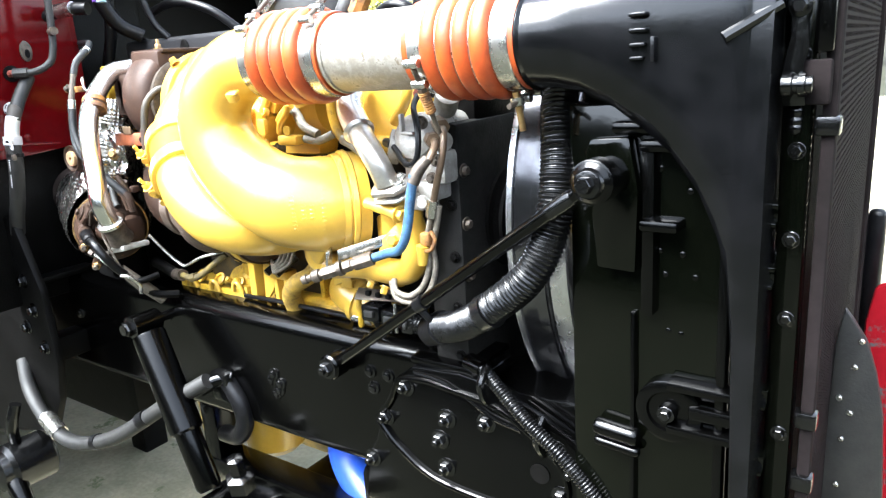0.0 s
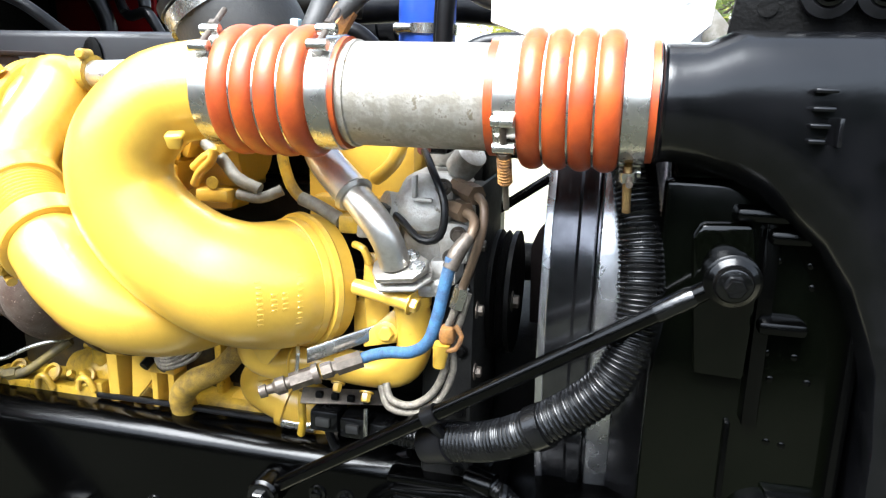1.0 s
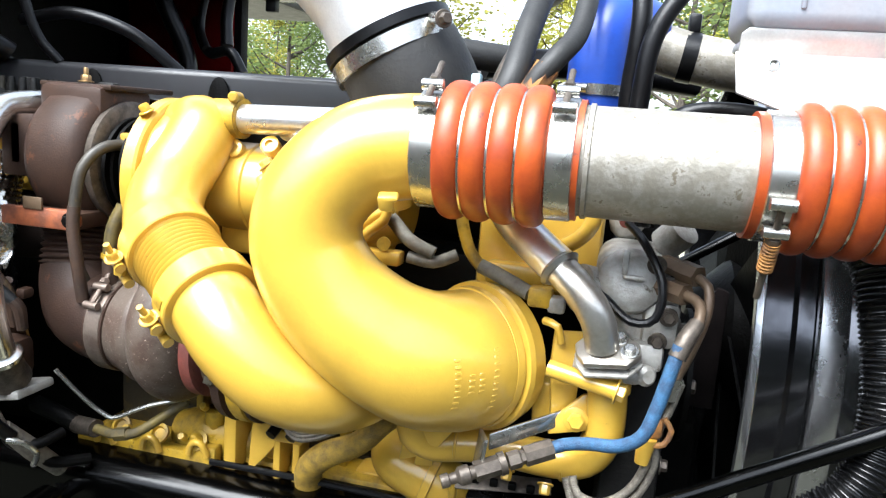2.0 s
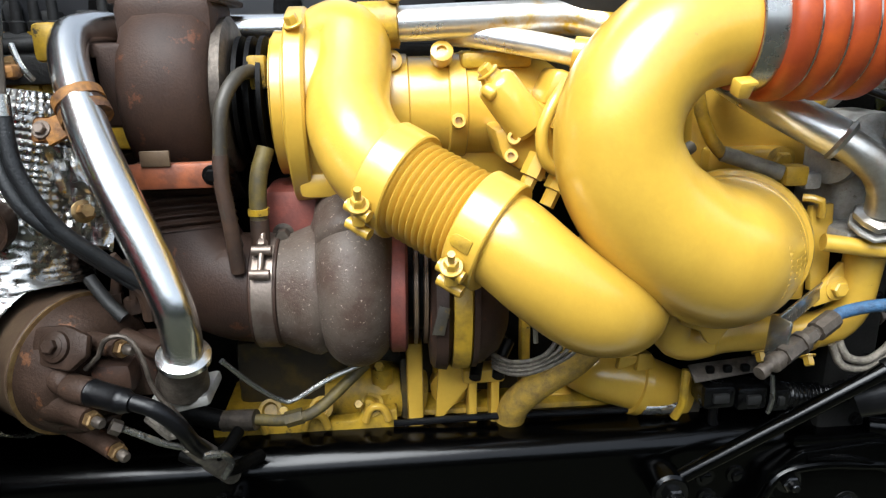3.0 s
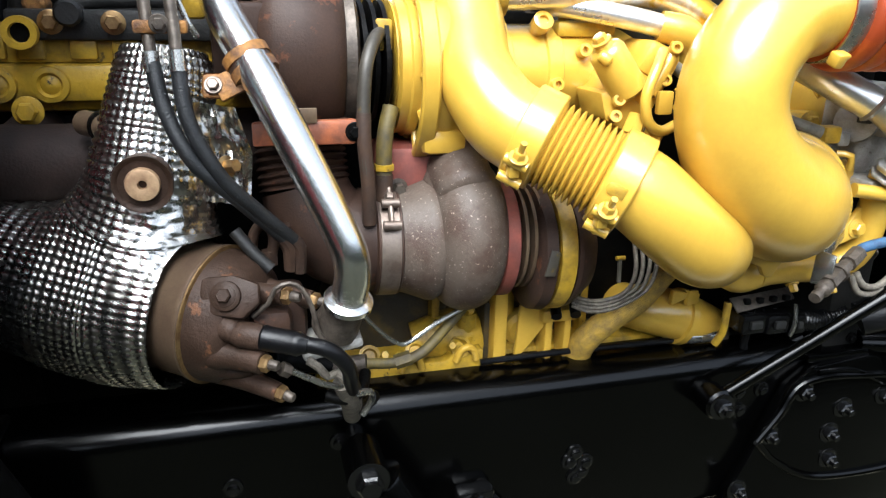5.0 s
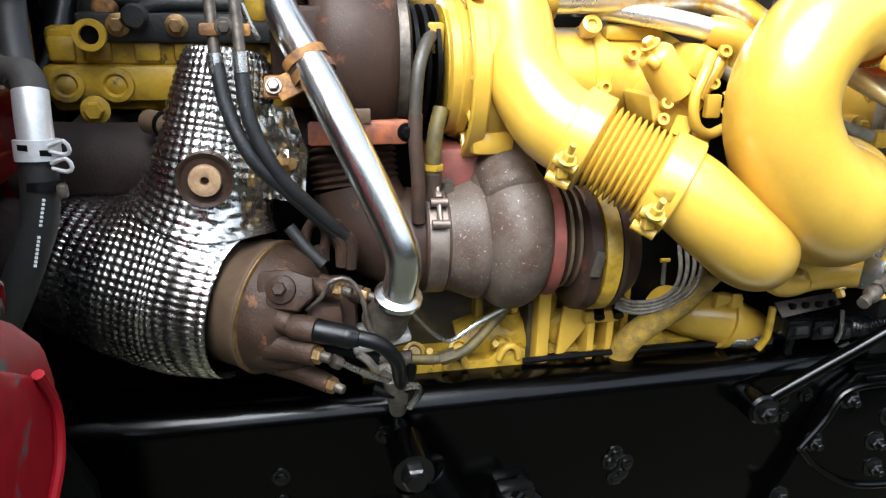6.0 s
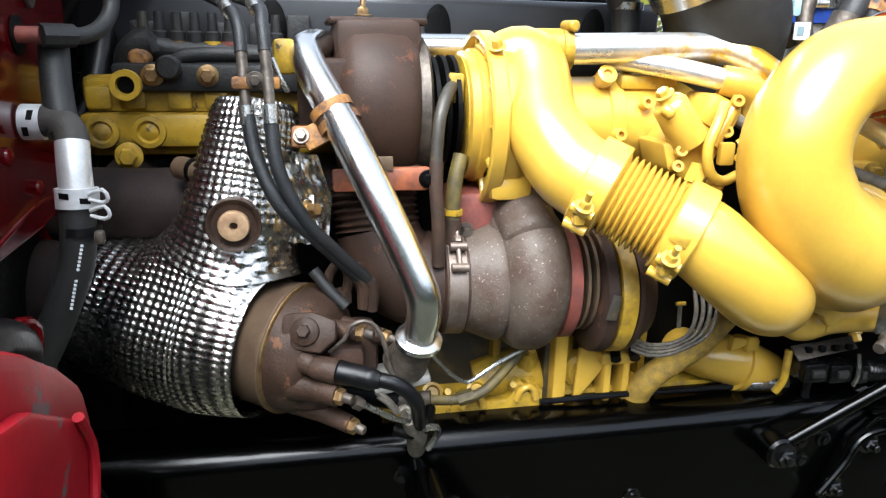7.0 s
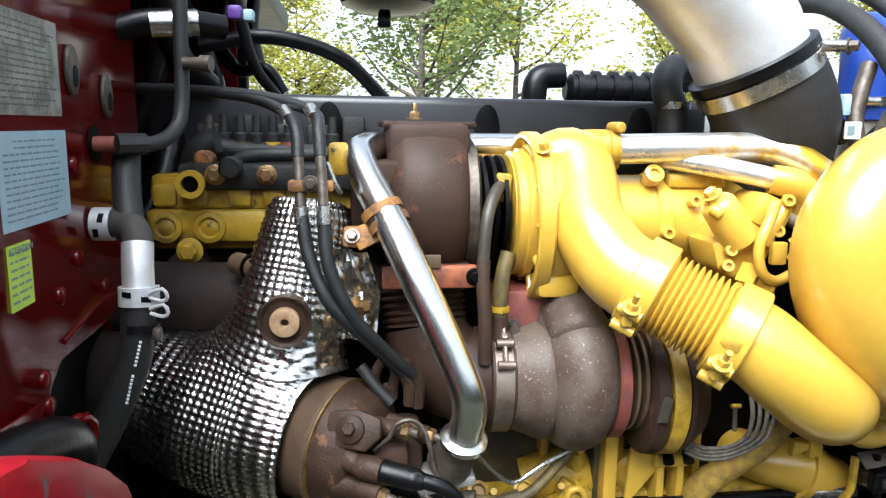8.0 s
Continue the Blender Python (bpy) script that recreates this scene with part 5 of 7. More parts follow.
# Dark disc set in the port paints the shade inside it.
part("bore", lathe([(0.011, 0.0105), (0.0145, 0.0105)], (-0.936, 0.150, 1.433), SIDE, 22), DARK, rail)
part("upper_port", lathe([(-0.03, 0.011), (0.02, 0.015), (0.024, 0.012), (0.024, 0.006)], (-0.887, 0.158, 1.454), SIDE, 22), DUSTYIRON, rail)
part("side_port", lathe([(-0.03, 0.010), (0.015, 0.012), (0.018, 0.008)], (-0.926, 0.18, 1.463), SIDE, 20), RUST, rail)
for x in (-0.908, -0.843):
    part("orange_plug", hexbolt((x, 0.150, 1.444), SIDE, 0.009, 0.008), BRASS, rail)
part("hump", tube([(-0.955, 0.225, 1.43), (-0.945, 0.22, 1.465), (-0.92, 0.22, 1.482), (-0.89, 0.225, 1.472), (-0.62, 0.228, 1.466)], [0.014, 0.02, 0.021, 0.014, 0.012], 16), DUSTYIRON, rail)
part("cross_pipe", tube([(-0.885, 0.185, 1.460), (-0.86, 0.185, 1.468), (-0.75, 0.19, 1.470), (-0.7, 0.2, 1.47)], 0.0095, 14), DUSTYIRON, rail)
for x in (-0.93, -0.88, -0.83, -0.78, -0.73):
    part("upper_block", box((x - 0.016, 0.23, 1.474), (x + 0.016, 0.25, 1.51 + 0.012 * ((x * 100) % 3 > 1)), 0.005), DUSTYIRON, rail)
part("deck", box((-0.96, 0.215, 1.45), (-0.6, 0.26, 1.475), 0.006), DUSTYIRON, rail)
for k, (x, mat) in enumerate(((-0.928, DUSTYSTEEL), (-0.908, DUSTYIRON), (-0.886, DUSTYIRON), (-0.864, DUSTYIRON), (-0.842, DUSTYIRON), (-0.82, DUSTYIRON), (-0.76, DUSTYIRON))):
    part("injector_plug", lathe([(0, 0.010), (0.02, 0.010), (0.022, 0.007), (0.045, 0.006)], (x, 0.228, 1.476), UP, 14), mat, rail)
for x, mat in ((-0.886, BRASS), (-0.842, YELLOW_OLD_SHADED), (-0.82, RUSTRED)):
    part("seal_ring", lathe([(0.0, 0.0095), (0.0, 0.0115), (0.005, 0.0115), (0.005, 0.0095)], (x, 0.228, 1.480), UP, 14), mat, rail)

exh = thing("exhaust_manifold", "heat-browned exhaust manifold, coloured dark for the shade behind the heat shield", "manifold", (-0.9, 0.12, 1.2))
part("log", tube([(-1.02, 0.11, 1.295), (-0.9, 0.1, 1.293), (-0.72, 0.12, 1.3), (-0.6, 0.14, 1.33)], 0.045, 28), LOG_IRON, exh)
part("runner", tube([(-0.95, 0.1, 1.3), (-0.95, 0.2, 1.31)], 0.035, 20), LOG_IRON, exh)
part("support_plate", box((-0.735, 0.03, 1.385), (-0.67, 0.16, 1.47), 0.006), BROWN, exh)
part("gasket_flange", box((-0.72, 0.03, 1.40), (-0.70, 0.09, 1.46), 0.004), BROWN, exh)

# ---------------------------------------------------------------- chromed tubes
ch = thing("chrome_drain_tube", "chromed tube running down past the turbocharger to a flange", "pipe", (-0.61, -0.09, 1.15))
part("tube", tube([(-0.47, 0.205, 1.484), (-0.6, 0.2, 1.483), (-0.685, 0.13, 1.482), (-0.718, 0.06, 1.482), (-0.722, 0.01, 1.464), (-0.682, -0.066, 1.386), (-0.626, -0.106, 1.264), (-0.614, -0.112, 1.224), (-0.616, -0.1, 1.188)], 0.0185, 32), CHROME, ch)
part("end_bead", lathe([(-0.006, 0.019), (-0.003, 0.0255), (0.003, 0.0255), (0.006, 0.022)], (-0.617, -0.098, 1.182), (-0.1, 0.35, -0.94), 32), CHROME, ch)
part("lower_socket", lathe([(0.004, 0.021), (0.03, 0.023), (0.045, 0.026)], (-0.617, -0.097, 1.182), (-0.25, 0.5, -0.83), 28), DIRTYSTEEL, ch)
part("socket_flange", box((-0.665, -0.09, 1.118), (-0.60, -0.03, 1.13), 0.004, turn=Matrix.Rotation(-0.2, 4, "Y")), CAST_ALU, ch)
c0 = V((-0.697, -0.040, 1.412))
cd = V((0.061, -0.06, -0.11)).normalized()
cl = thing("tube_clamp", "rusty double band clamp holding the chromed tube", "clamp", c0)
for s in (-0.008, 0.008):
    part("band", lathe([(-0.0055, 0.0187), (-0.005, 0.0235), (0.005, 0.0235), (0.0055, 0.0187)], c0 + cd * s, cd, 32), RUST, cl)
part("middle_band", lathe([(-0.006, 0.0187), (-0.006, 0.0222), (0.006, 0.0222), (0.006, 0.0187)], c0, cd, 32), BROWN, cl)
part("tab", slab([(-0.005, -0.012), (0.03, -0.012), (0.034, 0.0), (0.03, 0.012), (-0.005, 0.014)], 0.006, facing((-0.726, -0.045, 1.389), (-0.1, -0.9, 0.4)) @ Matrix.Rotation(0.5, 4, "Z"), 0.002), RUST, cl)
part("tab_ear", slab([(-0.012, -0.012), (0.012, -0.012), (0.012, 0.012), (-0.012, 0.012)], 0.005, facing((-0.731, -0.042, 1.392), (-0.1, -0.9, 0.4)), 0.004), RUST, cl)
part("bolt", hexbolt((-0.733, -0.048, 1.394), (-0.1, -0.9, 0.4), 0.0058, 0.005), BANDSTEEL, cl)

up = thing("breather_tube", "chromed tube with yellow overspray and hose clamp above the manifold", "pipe", (-0.3, 0.08, 1.46))
part("tube", tube([(-0.46, 0.09, 1.484), (-0.40, 0.08, 1.485), (-0.30, 0.07, 1.488), (-0.215, 0.06, 1.489), (-0.175, 0.045, 1.478), (-0.14, 0.03, 1.455), (-0.1, 0.02, 1.43)], 0.019, 28), CHROME_WORN, up)
part("sleeve", lathe([(0, 0.0195), (0.001, 0.024), (0.045, 0.024), (0.046, 0.0195)], (-0.442, 0.086, 1.485), (1, -0.1, 0.02), 28), YELLOW_OLD_SHADED, up)
part("worm_clamp", lathe([(-0.006, 0.0242), (-0.006, 0.0262), (0.006, 0.0262), (0.006, 0.0242)], (-0.404, 0.081, 1.485), (1, -0.1, 0.02), 28), YELLOW_OLD_SHADED, up)
part("clamp_screw", lathe([(-0.012, 0.007), (0.012, 0.007), (0.014, 0.005)], (-0.404, 0.07, 1.512), (0.2, -1, 0), 12), YELLOW_OLD_SHADED, up)
lo = thing("bypass_tube", "short chromed tube with a yellow elbow below the breather", "pipe", (-0.24, 0.04, 1.43))
part("tube", tube([(-0.34, 0.09, 1.475), (-0.29, 0.06, 1.468), (-0.235, 0.035, 1.457), (-0.2, 0.025, 1.448)], 0.014, 22), CHROME_WORN, lo)
part("elbow", tube([(-0.215, 0.03, 1.452), (-0.19, 0.022, 1.446), (-0.17, 0.02, 1.43), (-0.165, 0.03, 1.40)], [0.018, 0.02, 0.02, 0.018], 22), YELLOW, lo)

# ---------------------------------------------------------------- burner head and foil heat shield
def foil_grid(points, radii, squash, cell):
    """Rings of places round a smooth line, four to each pressed cushion both ways."""
    line, frac = spline(points, cell[0] / 4)
    seg = int(2 * math.pi * float(np.mean(radii)) / cell[1]) * 4
    _, u, v = basis((line[1] - line[0]).normalized())
    a = np.arange(seg) * 2 * math.pi / seg
    grid = []
    for i, c in enumerate(line):
        d = (line[min(i + 1, len(line) - 1)] - line[max(i - 1, 0)]).normalized()
        u = (u - d * u.dot(d)).normalized()
        v = d.cross(u)
        r = float(np.interp(frac[i], range(len(radii)), radii))
        grid.append(np.array(c) + r * np.cos(a)[:, None] * np.array(u) + r * squash * np.sin(a)[:, None] * np.array(v))
    return np.array(grid)


def pipe_gap(p, points, radii):
    """Distance of the places p from the skin of a pipe that tapers from point to point."""
    line, frac = spline(points, 0.012)
    c = np.array([tuple(q) for q in line])
    r = np.interp(frac, range(len(radii)), radii)
    best = np.full(len(p), 9.0)
    for a, b, ra, rb in zip(c, c[1:], r, r[1:]):
        t = np.clip((p - a) @ (b - a) / ((b - a) @ (b - a)), 0, 1)
        best = np.minimum(best, np.linalg.norm(p - a - t[:, None] * (b - a), axis=1) - ra - t * (rb - ra))
    return best


def foil_gap(p, pipes, blend=0.055):
    """Distance from the blended skin of two pipes."""
    f, g = (pipe_gap(p, *q) for q in pipes)
    h = np.maximum(blend - np.abs(f - g), 0) / blend
    return np.minimum(f, g) - h * h * blend / 4


def foil_wrap(grid, pipes, sink, name, parent, seed, crumple=0.0012, rumple=((-0.775, -0.04, 1.245), 0.062)):
    """Embossed foil: rows of pressed cushions laid on the blended skin, and creases over them."""
    p = grid.reshape(-1, 3).copy()
    e = np.eye(3) * 0.0015
    for _ in range(7):
        f = foil_gap(p, pipes)
        n = np.stack([foil_gap(p + k, pipes) - foil_gap(p - k, pipes) for k in e], axis=1)
        n /= np.maximum(np.linalg.norm(n, axis=1), 1e-9)[:, None]
        p -= np.clip(f + sink, -0.02, 0.02)[:, None] * n * 0.9
    rows, seg = grid.shape[:2]
    loops = []
    for i in range(rows):
        lp = []
        for k in range(seg):
            q, nn = V(p[i * seg + k]), V(n[i * seg + k])
            emb = (abs(math.sin(math.pi * i / 4)) * abs(math.sin(math.pi * k / 4))) ** 0.8
            torn = math.exp(-((q - V(rumple[0])).length / rumple[1]) ** 2)
            cr = noise.noise(q * 38 + V((seed, 0, 0))) * crumple * (0.35 + 1.5 * torn) + noise.noise(q * 95) * crumple * 1.6 * torn
            cr += abs(noise.noise(q * 60 + V((seed, 3, 0)))) * 0.003 * torn + noise.noise(q * 13) * 0.002
            lp.append(q + nn * (0.0021 * emb * (1 - 0.7 * torn) + cr))
        loops.append(lp)
    bm = bmesh.new()
    rings(bm, loops, (False, False))
    return part(name, bm, FOIL, parent)


ard = thing("burner_heat_shield", "crumpled embossed silver foil heat shield round an exhaust burner pipe", "heat shield", (-0.88, 0.04, 1.08))
barrel = ([(-1.02, 0.078, 1.188), (-0.955, 0.062, 1.18), (-0.89, 0.042, 1.165), (-0.84, 0.02, 1.154), (-0.805, -0.002, 1.150), (-0.780, -0.014, 1.148)], [0.068, 0.083, 0.094, 0.093, 0.085, 0.0795])
neck = ([(-0.838, 0.04, 1.175), (-0.822, 0.030, 1.225), (-0.806, 0.030, 1.285), (-0.795, 0.041, 1.345), (-0.786, 0.05, 1.39), (-0.783, 0.056, 1.416)], [0.066, 0.070, 0.066, 0.056, 0.050, 0.036])
foil_wrap(foil_grid(*barrel, 1.0, (0.0105, 0.0075)), (barrel, neck), 0.0016, "barrel_wrap", ard, 1.3)
upper = foil_grid(*neck, 0.92, (0.0074, 0.0092))
upper = upper[upper[:, :, 2].mean(axis=1) > 1.232]
foil_wrap(upper, (barrel, neck), 0.0, "neck_wrap", ard, 6.1)
part("inner_pipe", tube([(-1.08, 0.075, 1.2), (-0.94, 0.052, 1.182), (-0.8, 0.015, 1.155)], 0.066, 28), LOG_IRON, ard)
part("cup", lathe([(-0.02, 0.026), (0.006, 0.0285), (0.010, 0.028), (0.0095, 0.026), (0.006, 0.023), (0.005, 0.005)], (-0.805, -0.044, 1.302), SIDE, 32), BURNT, ard, "dark round opening")
noz = part("nozzle", lathe([(-0.02, 0.015), (0.0, 0.0155), (0.008, 0.0165), (0.012, 0.0155), (0.013, 0.011), (0.012, 0.0045), (0.004, 0.004)], (-0.805, -0.044, 1.302), SIDE, 30), COPPER, ard, "copper-coloured nozzle with a small bore")
def loose_foil(corner, across, down, name, label):
    """A crinkled tongue of foil standing off the wrap."""
    b = bmesh.new()
    n = 18
    faces = []
    for side in (0.0, 0.0012):
        g = [[b.verts.new(V(corner) + V(across) * (i / n) * (1 - 0.35 * abs(j / n - 0.45)) + V(down) * (j / n)
                          + V((0, 1, 0)) * (0.011 * noise.noise(V((i * 0.31, j * 0.27, 3))) + 0.005 * noise.noise(V((i * 0.9, j * 0.8, 7))) + side)) for j in range(n + 1)] for i in range(n + 1)]
        for i in range(n):
            for j in range(n):
                q = (g[i][j], g[i + 1][j], g[i + 1][j + 1], g[i][j + 1])
                b.faces.new(q if side else q[::-1])
    return part(name, b, FOIL, ard, label)


loose_foil((-0.768, 0.0, 1.375), (0.062, 0.012, -0.012), (0.012, -0.004, -0.105), "loose_flap", "crinkled loose foil")
part("side_stub", tube([(-0.87, 0.06, 1.345), (-0.835, 0.02, 1.343)], 0.0135, 18), TANBROWN, ard)
part("stub_collar", lathe([(0, 0.0165), (0.006, 0.0165)], (-0.85, 0.04, 1.344), (0.6, -0.75, 0), 18), DARK, ard)
part("heater_bolt", hexbolt((-0.728, 0.0, 1.305), (0.6, -0.7, 0.2), 0.008, 0.014), BRASS, ard)

bd = V((0.83, -0.53, -0.09)).normalized()
b0 = V((-0.815, 0.018, 1.157))
burn = thing("exhaust_burner", "heat-stained brown burner head with studs, hoses and an ignition lead", "burner head", (-0.72, -0.05, 1.07))
part("drum", lathe([(0, 0.07), (0.01, 0.073), (0.072, 0.0735), (0.075, 0.0755), (0.079, 0.0755), (0.081, 0.0735)], b0, bd, 48), TANBROWN, burn)
part("rim_ring", lathe([(0.081, 0.0725), (0.082, 0.0765), (0.0838, 0.0765), (0.085, 0.0725)], b0, bd, 48), BRASS, burn)
part("casting", lathe([(0.085, 0.073), (0.105, 0.070), (0.120, 0.062), (0.127, 0.05), (0.13, 0.03)], b0, bd, 48), BURNT, burn)
_, bu, bv = basis(bd)
for k in range(6):
    a = k * math.pi / 3 + 0.2
    o = bu * math.cos(a) * 0.052 + bv * math.sin(a) * 0.052
    part("rib", box(b0 + bd * 0.11 + o - V((0.012, 0.012, 0.007)), b0 + bd * 0.11 + o + V((0.012, 0.012, 0.007)), 0.005), BURNT, burn)
for p, q, r in (((-0.745, -0.045, 1.186), (-0.680, -0.083, 1.188), 0.0115), ((-0.752, -0.078, 1.131), (-0.705, -0.113, 1.130), 0.0135), ((-0.748, -0.055, 1.098), (-0.691, -0.103, 1.089), 0.0115), ((-0.715, -0.02, 1.178), (-0.650, -0.058, 1.170), 0.0115)):
    p, q = V(p), V(q)
    d = (q - p).normalized()
    part("finger", tube([p - d * 0.012, p + d * 0.008, p.lerp(q, 0.5), q], [r * 1.55, r * 1.3, r, r * 0.86], 20), BURNT, burn)
    part("lock_nut", hexbolt(q, d, 0.009, 0.008, False), BRASS, burn)
    part("stud_end", lathe([(0.008, 0.0055), (0.016, 0.0055), (0.018, 0.004)], q, d, 10), DIRTYSTEEL, burn)
pad_n = V((-0.25, -0.86, 0.44))
part("pad", slab([(-0.026, -0.018), (0.02, -0.022), (0.036, -0.006), (0.034, 0.014), (0.008, 0.022), (-0.024, 0.018)], 0.010, facing((-0.736, -0.080, 1.190), pad_n), 0.004), BURNT, burn)
part("pad_boss", lathe([(0.004, 0.016), (0.012, 0.015), (0.014, 0.012)], (-0.734, -0.082, 1.191), pad_n, 22), BURNT, burn)
part("pad_bolt", hexbolt(V((-0.734, -0.082, 1.191)) + pad_n.normalized() * 0.013, pad_n, 0.0075, 0.006), BURNT, burn)
for z, y in ((1.150, -0.072), (1.108, -0.073)):
    part("cast_ridge", tube([(-0.765, y + 0.012, z), (-0.745, y - 0.004, z), (-0.72, y - 0.008, z - 0.001), (-0.70, y + 0.004, z - 0.002)], [0.006, 0.009, 0.008, 0.005], 12, ends=0.005), BURNT, burn)
part("core_block", box((-0.72, -0.06, 1.12), (-0.655, 0.0, 1.178), 0.012), BROWN, burn)
part("core_face", box((-0.715, -0.085, 1.135), (-0.672, -0.05, 1.172), 0.012), BROWN, burn)
boot_d = V((0.91, -0.38, -0.10))
ign = part("ignition_boot", lathe([(0, 0.0122), (0.003, 0.0136), (0.006, 0.0128), (0.034, 0.0122), (0.038, 0.0126), (0.041, 0.011), (0.048, 0.0085)], (-0.705, -0.105, 1.154), boot_d, 26), RUBBER, burn, "black rubber ignition boot")
part("boot_root", lathe([(-0.03, 0.010), (-0.022, 0.0135), (-0.004, 0.0138), (0.0, 0.0128), (0.004, 0.012)], (-0.705, -0.105, 1.154), boot_d, 26), BURNT, burn)
part("boot_heel", tube([(-0.748, -0.06, 1.163), (-0.742, -0.082, 1.162), (-0.73, -0.094, 1.158)], [0.016, 0.015, 0.0125], 20, ends=0.006), BURNT, burn)
part("ignition_lead", tube([(-0.665, -0.12, 1.150), (-0.64, -0.125, 1.142), (-0.622, -0.12, 1.119), (-0.617, -0.105, 1.093), (-0.612, -0.09, 1.075)], 0.0082, 16), RUBBER, burn)
part("bracket_wire", tube([(-0.712, -0.09, 1.171), (-0.696, -0.095, 1.186), (-0.689, -0.096, 1.201), (-0.675, -0.096, 1.206), (-0.663, -0.096, 1.199), (-0.654, -0.1, 1.18), (-0.647, -0.1, 1.148), (-0.627, -0.1, 1.119), (-0.614, -0.095, 1.09)], 0.0026, 8), DIRTYSTEEL, burn)
for pts in (((-0.71, 0.0, 1.2), (-0.705, 0.0, 1.23), (-0.69, -0.01, 1.25)), ((-0.69, -0.005, 1.195), (-0.685, -0.01, 1.23), (-0.70, -0.02, 1.262))):
    part("steel_pipe", tube(pts, 0.006, 12), FEEDRUST, burn)
    part("pipe_nut", lathe([(0, 0.0095), (0.016, 0.0095)], pts[0], UP, 6), FEEDRUST, burn)

gl = thing("cable_gland", "braided cable gland with clips on the frame rail", "cable fitting", (-0.61, -0.05, 1.01))
part("gland", tube([(-0.625, -0.09, 1.085), (-0.612, -0.06, 1.045), (-0.605, -0.02, 1.0)], [0.010, 0.013, 0.011], 18), OLDWIRE, gl)
part("elbow", tube([(-0.64, -0.07, 1.06), (-0.62, -0.075, 1.055), (-0.60, -0.06, 1.055), (-0.59, -0.03, 1.06)], 0.007, 14), DARK, gl)
part("spring_clip", tube([(-0.61, -0.1, 1.075), (-0.595, -0.09, 1.07), (-0.59, -0.075, 1.05), (-0.6, -0.07, 1.03)], 0.004, 10), STEEL, gl)
part("steel_rod", tube([(-0.678, -0.11, 1.116), (-0.644, -0.1, 1.091), (-0.62, -0.09, 1.078)], 0.0034, 10), STEEL, gl)
part("clip_strap", tube([(-0.66, -0.095, 1.118), (-0.65, -0.1, 1.112), (-0.64, -0.098, 1.098), (-0.63, -0.095, 1.10), (-0.62, -0.1, 1.09)], 0.0045, 8), OLDWIRE, gl)
part("rod_nut", lathe([(0, 0.0075), (0.010, 0.0075)], (-0.688, -0.113, 1.122), (0.78, 0.25, -0.57), 6), DIRTYSTEEL, gl)
part("lower_tail", tube([(-0.612, -0.06, 1.045), (-0.6, -0.04, 1.02), (-0.575, 0.0, 1.01)], 0.008, 10), DARK, gl)

hs = thing("coolant_hoses", "pair of thin black hoses crossing the foil heat shield", "hose", (-0.75, -0.07, 1.2))
runs = ([(-0.786, -0.040, 1.414), (-0.778, -0.05, 1.371), (-0.757, -0.06, 1.324), (-0.719, -0.05, 1.282), (-0.675, -0.03, 1.233)],
        [(-0.763, -0.051, 1.414), (-0.757, -0.06, 1.361), (-0.733, -0.06, 1.309), (-0.703, -0.048, 1.272), (-0.665, -0.028, 1.229)])
for off, p in ((V((0, 0, 0)), 0), (V((0.024, -0.012, 0.002)), 1)):
    part("hose", tube(runs[p], 0.0074, 16), BRAID, hs)
    e = V(runs[p][-1])
    part("rusty_union", tube([e, e + V((0.006, 0.004, -0.012)), e + V((0.006, 0.008, -0.04))], [0.008, 0.0085, 0.007], 10), FEEDRUST, hs)
    part("crimp", tube([V((-0.787, -0.038, 1.424)) + off, V((-0.786, -0.041, 1.405)) + off], 0.0078, 16), STEEL, hs)
    part("steel_end", tube([V((-0.79, -0.022, 1.475)) + off, V((-0.788, -0.032, 1.445)) + off, V((-0.787, -0.038, 1.424)) + off], 0.0058, 14), DIRTYSTEEL, hs)
    part("upper_hose", tube([V((-0.79, -0.022, 1.475)) + off, V((-0.792, -0.01, 1.50)) + off, V((-0.805 + 0.005 * p, 0.02, 1.522)) + off, V((-0.85, 0.06, 1.54)) + off * 0.5, V((-0.93, 0.1, 1.548)), V((-1.0, 0.12, 1.55))], 0.0068, 14), BRAID, hs)
    part("upper_crimp", tube([V((-0.801 + 0.004 * p, 0.01, 1.515)) + off, V((-0.808 + 0.005 * p, 0.025, 1.525)) + off], 0.008, 14), STEEL, hs)
part("hose_clip", box((-0.80, -0.042, 1.44), (-0.752, -0.022, 1.452), 0.003), RUST, hs)
part("clip_bolt", hexbolt((-0.776, -0.045, 1.449), SIDE, 0.006, 0.006), DIRTYSTEEL, hs)
part("yellow_lug", box((-0.76, 0.02, 1.452), (-0.735, 0.06, 1.49), 0.006), YELLOW_OLD_SHADED, hs)
part("steel_line", tube([(-0.76, -0.02, 1.47), (-0.752, -0.025, 1.45), (-0.745, -0.02, 1.437)], 0.003, 8), STEEL, hs)
part("lower_hose_sleeve", tube([(-0.725, -0.02, 1.24), (-0.705, -0.03, 1.215), (-0.69, -0.035, 1.2)], 0.0068, 14), GREYRUBBER, hs)

# ---------------------------------------------------------------- front of the engine
fc = thing("front_cover", "grey cast front timing cover with bolts", "cover", (0.14, 0.3, 0.8))
part("plate", box((0.10, 0.0, 0.80), (0.165, 0.18, 1.37), 0.008), DARKALU, fc)
part("upper_ear", box((0.11, 0.06, 1.36), (0.16, 0.19, 1.47), 0.01), DARK, fc)
